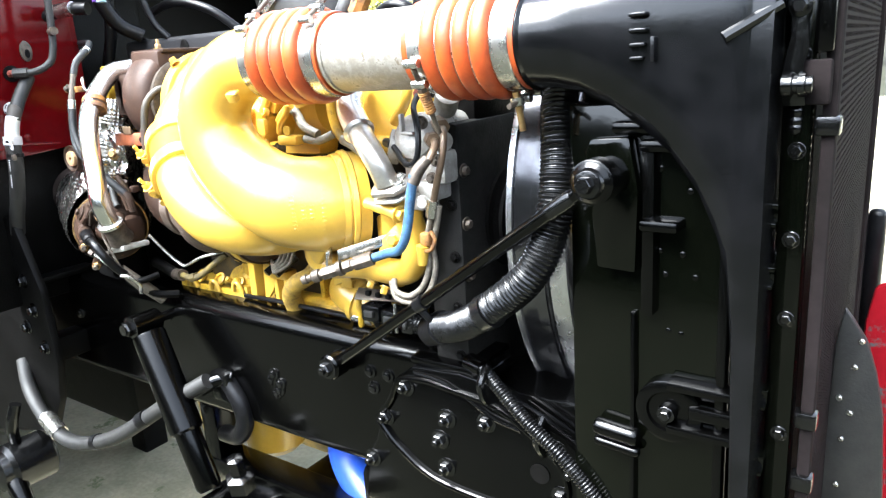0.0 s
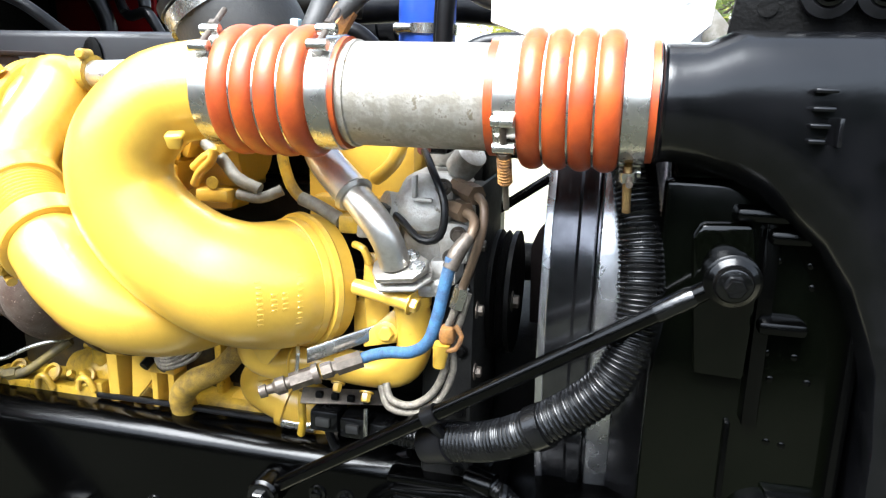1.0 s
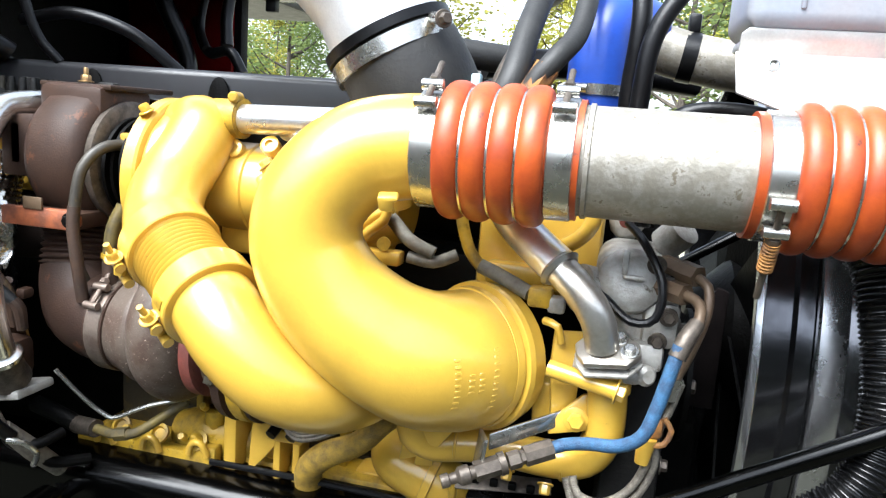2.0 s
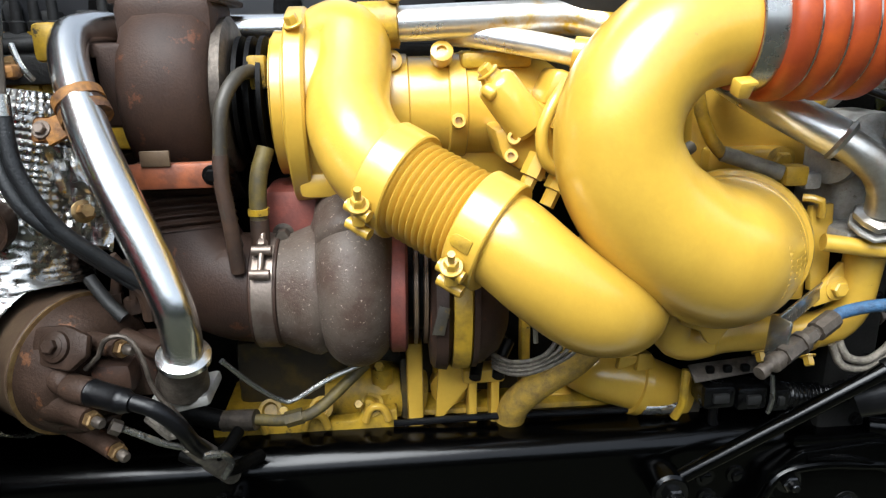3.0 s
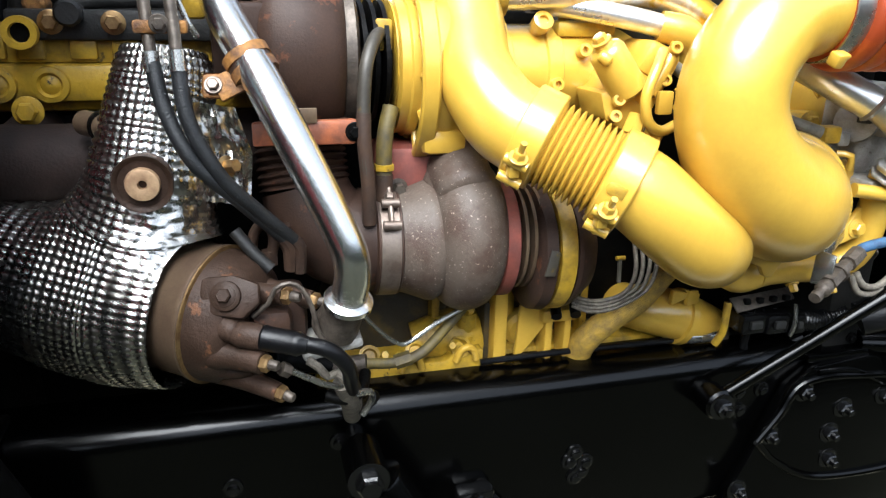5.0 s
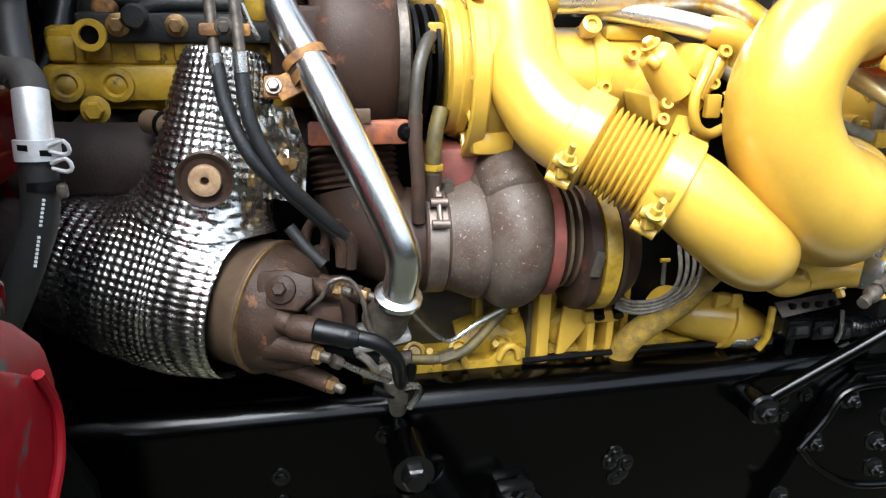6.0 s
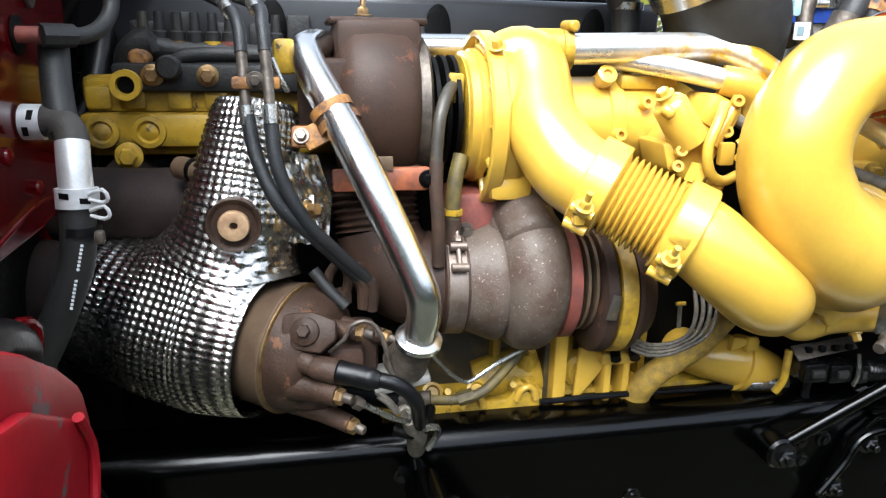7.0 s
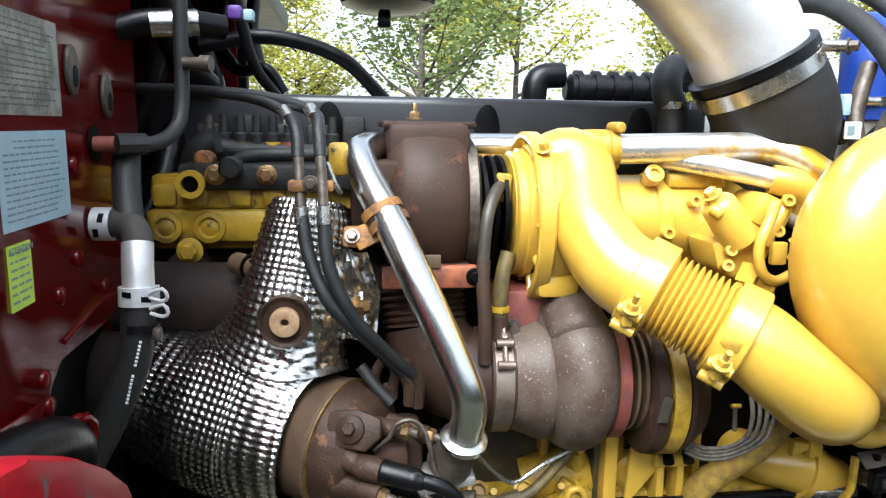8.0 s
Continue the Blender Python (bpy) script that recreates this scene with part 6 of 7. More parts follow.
for z in (0.9, 0.98, 1.06, 1.14, 1.22, 1.3):
    part("bolt", hexbolt((0.165, 0.012, z), FWD, 0.007, 0.007), DIRTYSTEEL, fc)
    part("edge_bolt", hexbolt((0.15, 0.0, z + 0.03), SIDE, 0.006, 0.005), DARK, fc)
pul = thing("drive_pulley", "dark drive pulley and belt ahead of the timing cover", "pulley", (0.19, 0.17, 1.2))
part("wheel", lathe([(0, 0.05), (0.0, 0.085), (0.006, 0.085), (0.01, 0.077), (0.014, 0.085), (0.02, 0.077), (0.024, 0.085), (0.03, 0.085), (0.03, 0.05)], (0.165, 0.15, 1.205), FWD, 48), DARK, pul)
part("hub", lathe([(0, 0.03), (0.06, 0.03), (0.075, 0.02)], (0.178, 0.3, 1.21), FWD, 24), DARK, pul)
part("lower_pulley", lathe([(0, 0.05), (0, 0.11), (0.03, 0.11), (0.03, 0.05)], (0.178, 0.3, 0.98), FWD, 40), DARK, pul)
part("accessory_drive", box((0.10, 0.19, 0.72), (0.235, 0.66, 1.13), 0.03), DARK, pul)
part("hub_bolt", hexbolt((0.195, 0.105, 1.205), FWD, 0.009, 0.008), DIRTYSTEEL, pul)

brace = thing("brace_rod", "slim black brace rod behind the timing cover", "rod", (0.12, 0.3, 1.27))
part("rod", tube([(0.10, 0.3, 1.262), (0.28, 0.3, 1.388)], 0.0075, 12), BLACK, brace)
part("shroud_tab", slab([(0.205, 1.13), (0.25, 1.13), (0.25, 1.30), (0.235, 1.305), (0.212, 1.275), (0.202, 1.25)], 0.012, facing((0, 0.25, 0), SIDE), 0.003), MATT, brace)

th = thing("thermostat_housing", "bare cast aluminium regulator housing with a round cap", "housing", (0.11, -0.01, 1.24))
part("body", box((0.072, -0.02, 1.262), (0.15, 0.08, 1.385), 0.022, segments=4), CAST_ALU, th)
part("cap", lathe([(-0.03, 0.034), (0.0, 0.035), (0.010, 0.033), (0.016, 0.026), (0.018, 0.018)], (0.108, -0.018, 1.352), (0.05, -0.95, 0.3), 40), CAST_ALU, th)
part("cap_rib", box((0.098, -0.047, 1.362), (0.104, -0.038, 1.388), 0.002), CAST_ALU, th)
part("cap_step", box((0.1, -0.047, 1.358), (0.122, -0.04, 1.363), 0.002), CAST_ALU, th)
part("upper_boss", lathe([(0, 0.018), (0.03, 0.018), (0.032, 0.014)], (0.14, 0.01, 1.39), (0.5, -0.4, 0.6), 24), CAST_ALU, th)
part("side_boss", lathe([(0, 0.014), (0.02, 0.014)], (0.14, -0.01, 1.345), (0.8, -0.5, 0.1), 20), CAST_ALU, th)
part("side_block", box((0.125, -0.03, 1.285), (0.162, 0.05, 1.335), 0.008), CAST_ALU, th)
part("side_web", box((0.118, -0.04, 1.262), (0.15, 0.03, 1.292), 0.006), CAST_ALU, th)
for p in ((0.15, -0.034, 1.322), (0.142, -0.034, 1.295), (0.132, -0.035, 1.375)):
    part("housing_bolt", hexbolt(p, SIDE, 0.0065, 0.006), DIRTYSTEEL, th)
part("lower_flange", box((0.06, -0.06, 1.252), (0.13, 0.0, 1.268), 0.006), CAST_ALU, th)
part("lug_ball", lathe([(0, 0.008), (0.004, 0.011), (0.01, 0.011), (0.014, 0.007)], (0.13, -0.045, 1.262), (0.5, -0.85, 0.1), 18), CAST_ALU, th)
part("upper_housing", box((0.08, 0.06, 1.38), (0.15, 0.14, 1.46), 0.02, segments=3), CAST_ALU, th)
part("inlet_ring", lathe([(0, 0.02), (0.002, 0.026), (0.016, 0.026), (0.018, 0.02)], (0.07, -0.01, 1.335), (-0.8, -0.55, 0.2), 24), CAST_ALU, th)
conn_r = thing("sensor_connector", "black sensor connector with a red seal above the housing", "connector", (0.1, 0.02, 1.4))
part("shell", box((0.095, 0.01, 1.405), (0.125, 0.045, 1.435), 0.005), PLASTIC, conn_r)
part("seal", lathe([(0, 0.008), (0.005, 0.008)], (0.098, 0.008, 1.412), SIDE, 14), RUSTRED, conn_r)
part("lead", tube([(0.1, 0.0, 1.41), (0.118, -0.035, 1.395), (0.138, -0.055, 1.36), (0.135, -0.06, 1.325), (0.112, -0.055, 1.318), (0.085, -0.04, 1.335), (0.07, -0.03, 1.342)], 0.0045, 10), RUBBER, conn_r)
part("blue_plug", lathe([(0, 0.007), (0.02, 0.007)], (0.055, -0.025, 1.345), (0.8, -0.4, -0.1), 12), GREYRUBBER, conn_r)

sil = thing("water_elbow", "bright bent steel water elbow on a two-bolt flange", "pipe", (0.09, -0.07, 1.27))
part("upper_sleeve", tube([(-0.05, 0.03, 1.43), (-0.014, -0.023, 1.398), (0.036, -0.062, 1.366)], 0.0205, 28), CHROME_WORN, sil)
part("bead", lathe([(-0.004, 0.020), (0, 0.0235), (0.004, 0.020)], (0.037, -0.063, 1.365), (0.68, -0.45, -0.55), 28), DULLSTEEL, sil)
part("elbow", tube([(0.030, -0.058, 1.370), (0.052, -0.071, 1.354), (0.072, -0.078, 1.334), (0.083, -0.076, 1.313), (0.087, -0.070, 1.292)], 0.0172, 28), DULLSTEEL, sil)
fm = facing((0.091, -0.068, 1.284), (-0.1, -0.45, 0.89), (0, 1, 0))
part("flange", slab([(-0.028, -0.008), (-0.02, -0.022), (0.022, -0.022), (0.036, -0.006), (0.034, 0.010), (0.018, 0.022), (-0.02, 0.02), (-0.03, 0.008)], 0.008, fm, 0.003), DULLSTEEL, sil)
part("gasket_step", slab([(-0.029, -0.009), (-0.02, -0.024), (0.022, -0.024), (0.037, -0.007), (0.035, 0.012), (0.018, 0.024), (-0.02, 0.022), (-0.031, 0.008)], 0.005, fm @ Matrix.Translation((0, 0, -0.011)), 0.002), CAST_ALU, sil)
for p in ((0.024, -0.004, 0.008), (0.014, 0.014, 0.008)):
    part("flange_bolt", hexbolt(fm @ V(p), fm.to_3x3() @ V((0, 0, 1)), 0.0062, 0.005), STEEL, sil)

yb = thing("elbow_bracket", "yellow steel brackets and spacer beside the charge elbow's rim", "bracket", (0.06, -0.03, 1.15))
part("upright", slab([(-0.014, -0.05), (0.012, -0.05), (0.016, 0.03), (0.016, 0.045), (-0.016, 0.045), (-0.018, 0.01)], 0.008, facing((0.052, -0.022, 1.245), (0.3, -0.95, 0.1)), 0.002), YELLOW, yb)
part("spacer", tube([(0.036, -0.058, 1.258), (0.106, -0.072, 1.249)], 0.0092, 18), YELLOW, yb)
part("spacer_bolt", hexbolt((0.106, -0.072, 1.249), (0.95, -0.17, -0.18), 0.009, 0.008), YELLOW, yb)
part("hook", tube([(0.025, -0.03, 1.30), (0.04, -0.04, 1.298), (0.045, -0.035, 1.28)], 0.0045, 10), YELLOW, yb)
part("lower_ear", slab([(-0.02, -0.025), (0.022, -0.018), (0.028, 0.02), (0.015, 0.022), (-0.02, -0.01)], 0.007, facing((0.06, -0.036, 1.205), (0.2, -0.95, 0.1)), 0.002), YELLOW, yb)
part("ear_bolt", hexbolt((0.069, -0.043, 1.2), (0.1, -0.98, 0.1), 0.009, 0.008), YELLOW, yb)
part("web", box((0.02, -0.025, 1.18), (0.045, 0.03, 1.23), 0.005), YELLOW, yb)
part("strap", slab([(0.0, -0.012), (0.088, 0.014), (0.09, 0.032), (0.0, 0.006)], 0.004, facing((-0.017, -0.078, 1.178), (0.45, -0.88, 0.12)), 0.0015), STEEL, yb, "bare steel strap")
part("strap_fold", slab([(-0.011, -0.03), (0.013, -0.026), (0.013, 0.012), (-0.011, 0.014)], 0.004, facing((-0.020, -0.092, 1.176), (-0.8, -0.4, 0.1)), 0.0015), STEEL, yb)

bl = thing("blue_hydraulic_hose", "blue braided hydraulic hose ending in dirty steel fittings", "hose", (0.08, -0.09, 1.15))
f0, f1 = V((-0.055, -0.122, 1.143)), V((0.052, -0.072, 1.178))
fd = (f1 - f0).normalized()
part("quick_coupler", lathe([(0, 0.007), (0.008, 0.0075), (0.009, 0.0055), (0.016, 0.006), (0.02, 0.010), (0.03, 0.010), (0.031, 0.007), (0.036, 0.007)], f0, fd, 20), DIRTYSTEEL, bl)
part("hex_body", lathe([(0.036, 0.0105), (0.062, 0.0105)], f0, fd, 6), DIRTYSTEEL, bl)
part("lock_ring", lathe([(0.062, 0.012), (0.069, 0.012)], f0, fd, 20), DIRTYSTEEL, bl)
part("hex_nut", lathe([(0.072, 0.0095), (0.084, 0.0095), (0.086, 0.0075), (0.09, 0.0075)], f0, fd, 6), DIRTYSTEEL, bl)
part("crimp", lathe([(0.09, 0.011), (0.12, 0.011)], f0, fd, 8), DIRTYSTEEL, bl)
part("hose", tube([f0 + fd * 0.112, f1 + fd * 0.01, (0.085, -0.076, 1.19), (0.113, -0.09, 1.199), (0.134, -0.1, 1.217), (0.144, -0.1, 1.247), (0.152, -0.1, 1.285), (0.158, -0.098, 1.312)], 0.0068, 20), BLUEHOSE, bl)
part("upper_crimp", tube([(0.156, -0.099, 1.300), (0.163, -0.093, 1.318), (0.172, -0.083, 1.332)], [0.0085, 0.009, 0.0075], 12), DIRTYSTEEL, bl)

fl = thing("fuel_lines", "braided steel fuel lines with corroded brass unions", "pipe", (0.16, -0.05, 1.15))
for p, q in (((0.132, -0.022, 1.352), (0.162, -0.052, 1.351)), ((0.14, -0.012, 1.374), (0.172, -0.044, 1.369))):
    p, q = V(p), V(q)
    part("union", tube([p, p.lerp(q, 0.55)], 0.0095, 6), TANBROWN, fl)
    part("union_nut", tube([p.lerp(q, 0.5), q], 0.0115, 6), TANBROWN, fl)
part("elbow", tube([(0.158, -0.048, 1.351), (0.170, -0.06, 1.349), (0.175, -0.072, 1.342), (0.172, -0.082, 1.328)], 0.0055, 12), TANBROWN, fl)
part("upper_line", tube([(0.168, -0.04, 1.369), (0.181, -0.054, 1.362), (0.182, -0.062, 1.335), (0.172, -0.065, 1.297), (0.160, -0.062, 1.262)], 0.005, 12), TANBROWN, fl)
part("sleeve_nut", tube([(0.162, -0.063, 1.270), (0.156, -0.062, 1.246)], 0.0088, 6), STEEL, fl)
part("line_a", tube([(0.157, -0.062, 1.250), (0.150, -0.061, 1.230), (0.142, -0.060, 1.205), (0.145, -0.06, 1.175), (0.131, -0.06, 1.140), (0.105, -0.062, 1.121), (0.080, -0.062, 1.126), (0.073, -0.055, 1.142)], 0.0045, 12), OLDWIRE, fl)
part("line_b", tube([(0.168, -0.058, 1.262), (0.160, -0.057, 1.230), (0.151, -0.056, 1.200), (0.153, -0.056, 1.170), (0.139, -0.056, 1.132), (0.110, -0.058, 1.111), (0.078, -0.06, 1.114), (0.066, -0.054, 1.138)], 0.0045, 12), OLDWIRE, fl)
part("rusty_clip", box((0.138, -0.072, 1.204), (0.156, -0.05, 1.224), 0.005), RUST, fl)
part("clip_wire", tube([(0.156, -0.066, 1.226), (0.164, -0.068, 1.215), (0.158, -0.07, 1.200), (0.146, -0.072, 1.198)], 0.003, 8), RUST, fl)
part("yellow_boot", tube([(0.142, -0.068, 1.204), (0.139, -0.068, 1.176)], [0.010, 0.007], 14), YELLOW, fl)

lp = thing("water_pump_pipe", "yellow water pump pipe bending under the charge elbow", "pipe", (0.05, 0.0, 1.1))
part("pipe", tube([(0.094, -0.05, 1.274), (0.1, -0.035, 1.215), (0.098, -0.03, 1.175), (0.082, -0.026, 1.150), (0.05, -0.02, 1.140), (0.0, -0.016, 1.140), (-0.045, -0.018, 1.140), (-0.085, -0.024, 1.136), (-0.108, -0.03, 1.148), (-0.108, -0.034, 1.175), (-0.10, -0.035, 1.20)], 0.021, 24), YELLOW, lp)
for x in (-0.06, 0.06):
    part("pipe_joint", lathe([(-0.002, 0.021), (-0.001, 0.0225), (0.001, 0.0225), (0.002, 0.021)], (x, -0.02, 1.140), FWD, 24), YELLOW, lp)
part("collar", lathe([(-0.006, 0.024), (0.006, 0.024)], (0.098, -0.042, 1.245), UP, 24), YELLOW, lp)
for p in ((0.0, -0.025, 1.12), (0.045, -0.045, 1.122)):
    part("drain_bolt", hexbolt(p, (0, -0.6, -0.8), 0.006, 0.01), YELLOW, lp)
le = thing("lower_water_elbow", "yellow cast elbow with raised rings low on the engine", "pipe", (-0.1, 0.08, 1.0))
part("elbow", tube([(-0.175, 0.16, 1.048), (-0.172, 0.11, 1.050), (-0.155, 0.078, 1.053), (-0.123, 0.066, 1.048), (-0.088, 0.066, 1.034), (-0.05, 0.075, 1.015)], [0.028, 0.032, 0.035, 0.037, 0.036, 0.034], 28), YELLOW, le)
part("ring", lathe([(-0.006, 0.038), (-0.005, 0.0425), (0.005, 0.0425), (0.006, 0.038)], (-0.108, 0.066, 1.042), (0.95, 0.0, -0.3), 28), YELLOW, le)
part("ear", slab([(-0.012, 0.03), (0.012, 0.03), (0.010, 0.05), (-0.008, 0.052)], 0.008, facing((-0.112, 0.035, 1.045), (0.2, -0.97, 0.1)), 0.002), YELLOW, le)
part("saddle_strap", slab([(-0.145, 1.075), (-0.118, 1.085), (-0.1, 1.082), (-0.098, 1.09), (-0.142, 1.098)], 0.012, facing((0, 0.045, 0), SIDE), 0.003), YELLOW, le)
part("steel_end", tube([(-0.06, 0.06, 1.012), (-0.03, 0.06, 1.008)], 0.016, 22), DIRTYSTEEL, le)
single("fibre_sleeved_pipe", tube([(-0.14, 0.035, 1.142), (-0.165, 0.03, 1.124), (-0.198, 0.03, 1.09), (-0.241, 0.03, 1.066), (-0.268, 0.04, 1.036), (-0.274, 0.055, 1.0), (-0.275, 0.06, 0.95)], [0.0135, 0.014, 0.0155, 0.0175, 0.0185, 0.0185, 0.0185], 20), WRAP, "amber fibre-sleeved pipe in front of the engine block", "pipe")
single("lower_pedestal", box((-0.225, 0.09, 0.94), (-0.18, 0.15, 1.02), 0.01), YELLOW, "yellow pipe pedestal on the engine block", "bracket")

wl = thing("wire_loops", "bundle of grey braided wires looping below the turbocharger", "cable", (-0.27, 0.02, 1.08))
for k in range(4):
    o = 0.005 * k
    part("wire", tube([(-0.30, 0.03, 1.108 - o), (-0.282, 0.015, 1.104 - o), (-0.255, 0.0, 1.112 - o), (-0.236 + 1.6 * o, -0.004, 1.128 - o * 0.5), (-0.228 + 2 * o, 0.0, 1.152), (-0.222 + 2 * o, 0.02, 1.18)], 0.0030, 8), OLDWIRE, wl)
part("stub", tube([(-0.259, -0.01, 1.172), (-0.257, -0.01, 1.138)], 0.0028, 8), PALEPIPE, wl)
part("stub_cross", tube([(-0.264, -0.01, 1.171), (-0.252, -0.01, 1.171)], 0.003, 8), YELLOW_OLD_SHADED, wl)
ol = thing("oil_drain_line", "grimy tube with fittings beneath the lower turbocharger", "pipe", (-0.55, 0.02, 1.05))
part("tube", tube([(-0.58, 0.02, 1.045), (-0.545, 0.015, 1.045), (-0.51, 0.015, 1.055), (-0.47, 0.03, 1.085), (-0.45, 0.04, 1.1)], 0.0068, 14), OLIVE, ol)
part("hose_end", tube([(-0.62, 0.03, 1.04), (-0.58, 0.02, 1.045)], 0.0125, 14), DIRTYSTEEL, ol)
part("union", tube([(-0.545, 0.015, 1.045), (-0.525, 0.015, 1.05)], 0.0095, 6), OLIVE, ol)
part("lead", tube([(-0.69, 0.03, 1.06), (-0.65, 0.03, 1.05), (-0.62, 0.03, 1.04)], 0.012, 12), DARK, ol)

cb = thing("harness_connectors", "black plastic harness connectors on a slotted bracket", "connector", (0.0, 0.02, 1.02))
part("bracket", slab([(-0.065, -0.01), (0.05, -0.006), (0.05, 0.014), (-0.065, 0.014)], 0.003, facing((0.0, 0.015, 1.078), (0.1, -0.6, 0.75)), 0.001), DIRTYSTEEL, cb)
for k in range(4):
    part("slot", box((-0.045 + 0.022 * k, 0.004, 1.079), (-0.035 + 0.022 * k, 0.012, 1.088), 0.002), DARK, cb)
for x0, x1, z in ((-0.05, -0.01, 1.052), (-0.008, 0.03, 1.048), (0.032, 0.06, 1.044)):
    part("shell", box((x0, -0.005, z - 0.016), (x1, 0.035, z + 0.014), 0.005), PLASTIC, cb)
    part("latch", box((x0 + 0.01, -0.01, z - 0.006), (x1 - 0.01, -0.004, z + 0.006), 0.002), GREYRUBBER, cb)
part("end_bracket", tube([(-0.066, 0.014, 1.082), (-0.068, 0.012, 1.06), (-0.068, 0.014, 1.035), (-0.074, 0.02, 1.015)], 0.0055, 10), YELLOW_OLD_SHADED, cb)
part("zip_tie", tube([(0.03, -0.008, 1.08), (0.031, -0.012, 1.05), (0.03, -0.008, 1.03)], 0.003, 8), STEEL, cb)
part("loom", tube([(0.05, 0.01, 1.045), (0.09, 0.01, 1.04), (0.13, 0.0, 1.05)], 0.016, 16, ripple=(0.006, 0.002)), PLASTIC, cb)
part("loom_drop", tube([(-0.03, 0.01, 1.035), (-0.02, 0.02, 1.0), (0.03, 0.03, 0.985), (0.08, 0.02, 1.01)], 0.006, 10), RUBBER, cb)
part("pipe_stub", tube([(-0.11, 0.04, 1.02), (-0.06, 0.04, 1.018)], 0.01, 14), STEEL, cb)

nest = thing("sensor_harness", "grey and yellow sensor leads behind the charge elbow", "cable", (-0.13, 0.05, 1.3))
for pts, r, m in ((((-0.195, 0.02, 1.405), (-0.165, 0.01, 1.385), (-0.14, 0.0, 1.365), (-0.11, 0.0, 1.352)), 0.008, PALEPIPE),
                  (((-0.14, 0.0, 1.345), (-0.11, 0.0, 1.342), (-0.085, 0.01, 1.352)), 0.007, PALEPIPE),
                  (((-0.085, 0.01, 1.42), (-0.08, 0.005, 1.39), (-0.068, 0.0, 1.36), (-0.055, 0.0, 1.345)), 0.007, YELLOW_OLD_SHADED),
                  (((-0.055, 0.0, 1.345), (-0.03, -0.005, 1.337), (0.005, -0.02, 1.325)), 0.0085, PALEPIPE),
                  (((-0.20, 0.0, 1.375), (-0.18, -0.005, 1.39), (-0.16, -0.005, 1.40)), 0.006, YELLOW),
                  (((-0.20, 0.0, 1.355), (-0.185, -0.01, 1.372), (-0.168, -0.012, 1.386), (-0.165, -0.01, 1.40)), 0.006, YELLOW)):
    part("lead", tube(pts, r, 12), m, nest)
part("connector", box((-0.19, -0.018, 1.335), (-0.145, 0.005, 1.352), 0.004), YELLOW, nest)
part("ring_lug", lathe([(0, 0.008), (0.003, 0.008)], (-0.165, -0.015, 1.36), SIDE, 16), YELLOW_OLD_SHADED, nest)
part("plug_body", box((0.004, -0.03, 1.312), (0.03, -0.008, 1.334), 0.004), YELLOW_OLD_SHADED, nest)
part("plug_tail", box((0.026, -0.03, 1.308), (0.045, -0.012, 1.326), 0.004), CAST_ALU, nest)
pl = thing("backing_plate", "yellow cast pad with a curved pipe behind the water elbow", "cover", (0.0, 0.08, 1.3))
part("pad", box((-0.07, 0.05, 1.30), (0.075, 0.19, 1.43), 0.01), YELLOW, pl)
part("ledge", box((-0.055, 0.03, 1.318), (0.04, 0.06, 1.345), 0.006), YELLOW, pl)
part("curved_pipe", tube([(0.03, 0.03, 1.37), (0.05, 0.02, 1.385), (0.063, 0.02, 1.405), (0.065, 0.03, 1.44)], 0.009, 14), YELLOW, pl)
part("ledge_bolt", hexbolt((0.03, 0.03, 1.33), SIDE, 0.011, 0.008), YELLOW_OLD_SHADED, pl)

# ---------------------------------------------------------------- over the engine
inl = thing("air_intake_pipe", "polished aluminium air intake pipe in a black rubber boot", "pipe", (-0.2, 0.14, 1.45))
ia = V((-0.49, -0.02, 0.87)).normalized()
ic = V((-0.213, 0.1, 1.598))
part("boot", tube([(-0.165, 0.13, 1.43), (-0.166, 0.12, 1.48), (-0.17, 0.108, 1.525), (-0.188, 0.102, 1.562), ic], [0.076, 0.079, 0.081, 0.0795, 0.078], 44), GREYRUBBER, inl)
part("band", lathe([(-0.032, 0.0795), (-0.032, 0.0818), (-0.012, 0.0818), (-0.012, 0.0795)], ic, ia, 48), STEEL, inl)
part("boot_lip", lathe([(-0.01, 0.079), (-0.008, 0.0835), (0.004, 0.0835), (0.006, 0.076)], ic, ia, 48), RUBBER, inl)
part("pipe", tube([ic - ia * 0.02, ic + ia * 0.02, ic + ia * 0.05, (-0.275, 0.1, 1.68), (-0.34, 0.1, 1.735), (-0.45, 0.105, 1.775), (-0.60, 0.11, 1.79)], 0.0735, 44), SHEET, inl)
sb = V((-0.139, 0.052, 1.615))
part("band_screw", tube([sb + V((-0.012, 0.012, 0.004)), sb + V((0.012, -0.018, 0.0))], 0.0075, 14), STEEL, inl)
part("band_nut", hexbolt(sb + V((0.012, -0.018, 0.0)), (0.6, -0.8, 0), 0.007, 0.01), DIRTYSTEEL, inl)

bh = thing("blue_coolant_hose", "bright blue silicone coolant hose with a worm clamp", "hose", (0.045, 0.16, 1.46))
part("hose", tube([(0.043, 0.215, 1.530), (0.043, 0.215, 1.59), (0.046, 0.222, 1.632), (0.062, 0.25, 1.654), (0.10, 0.30, 1.648)], 0.040, 32, ends=0.004), BLUE, bh)
part("inner_neck", tube([(0.043, 0.215, 1.42), (0.043, 0.215, 1.545)], 0.034, 24), CAST_ALU, bh)
part("clamp", lathe([(-0.007, 0.0405), (-0.007, 0.0425), (0.007, 0.0425), (0.007, 0.0405)], (0.043, 0.215, 1.556), UP, 32), STEEL, bh)
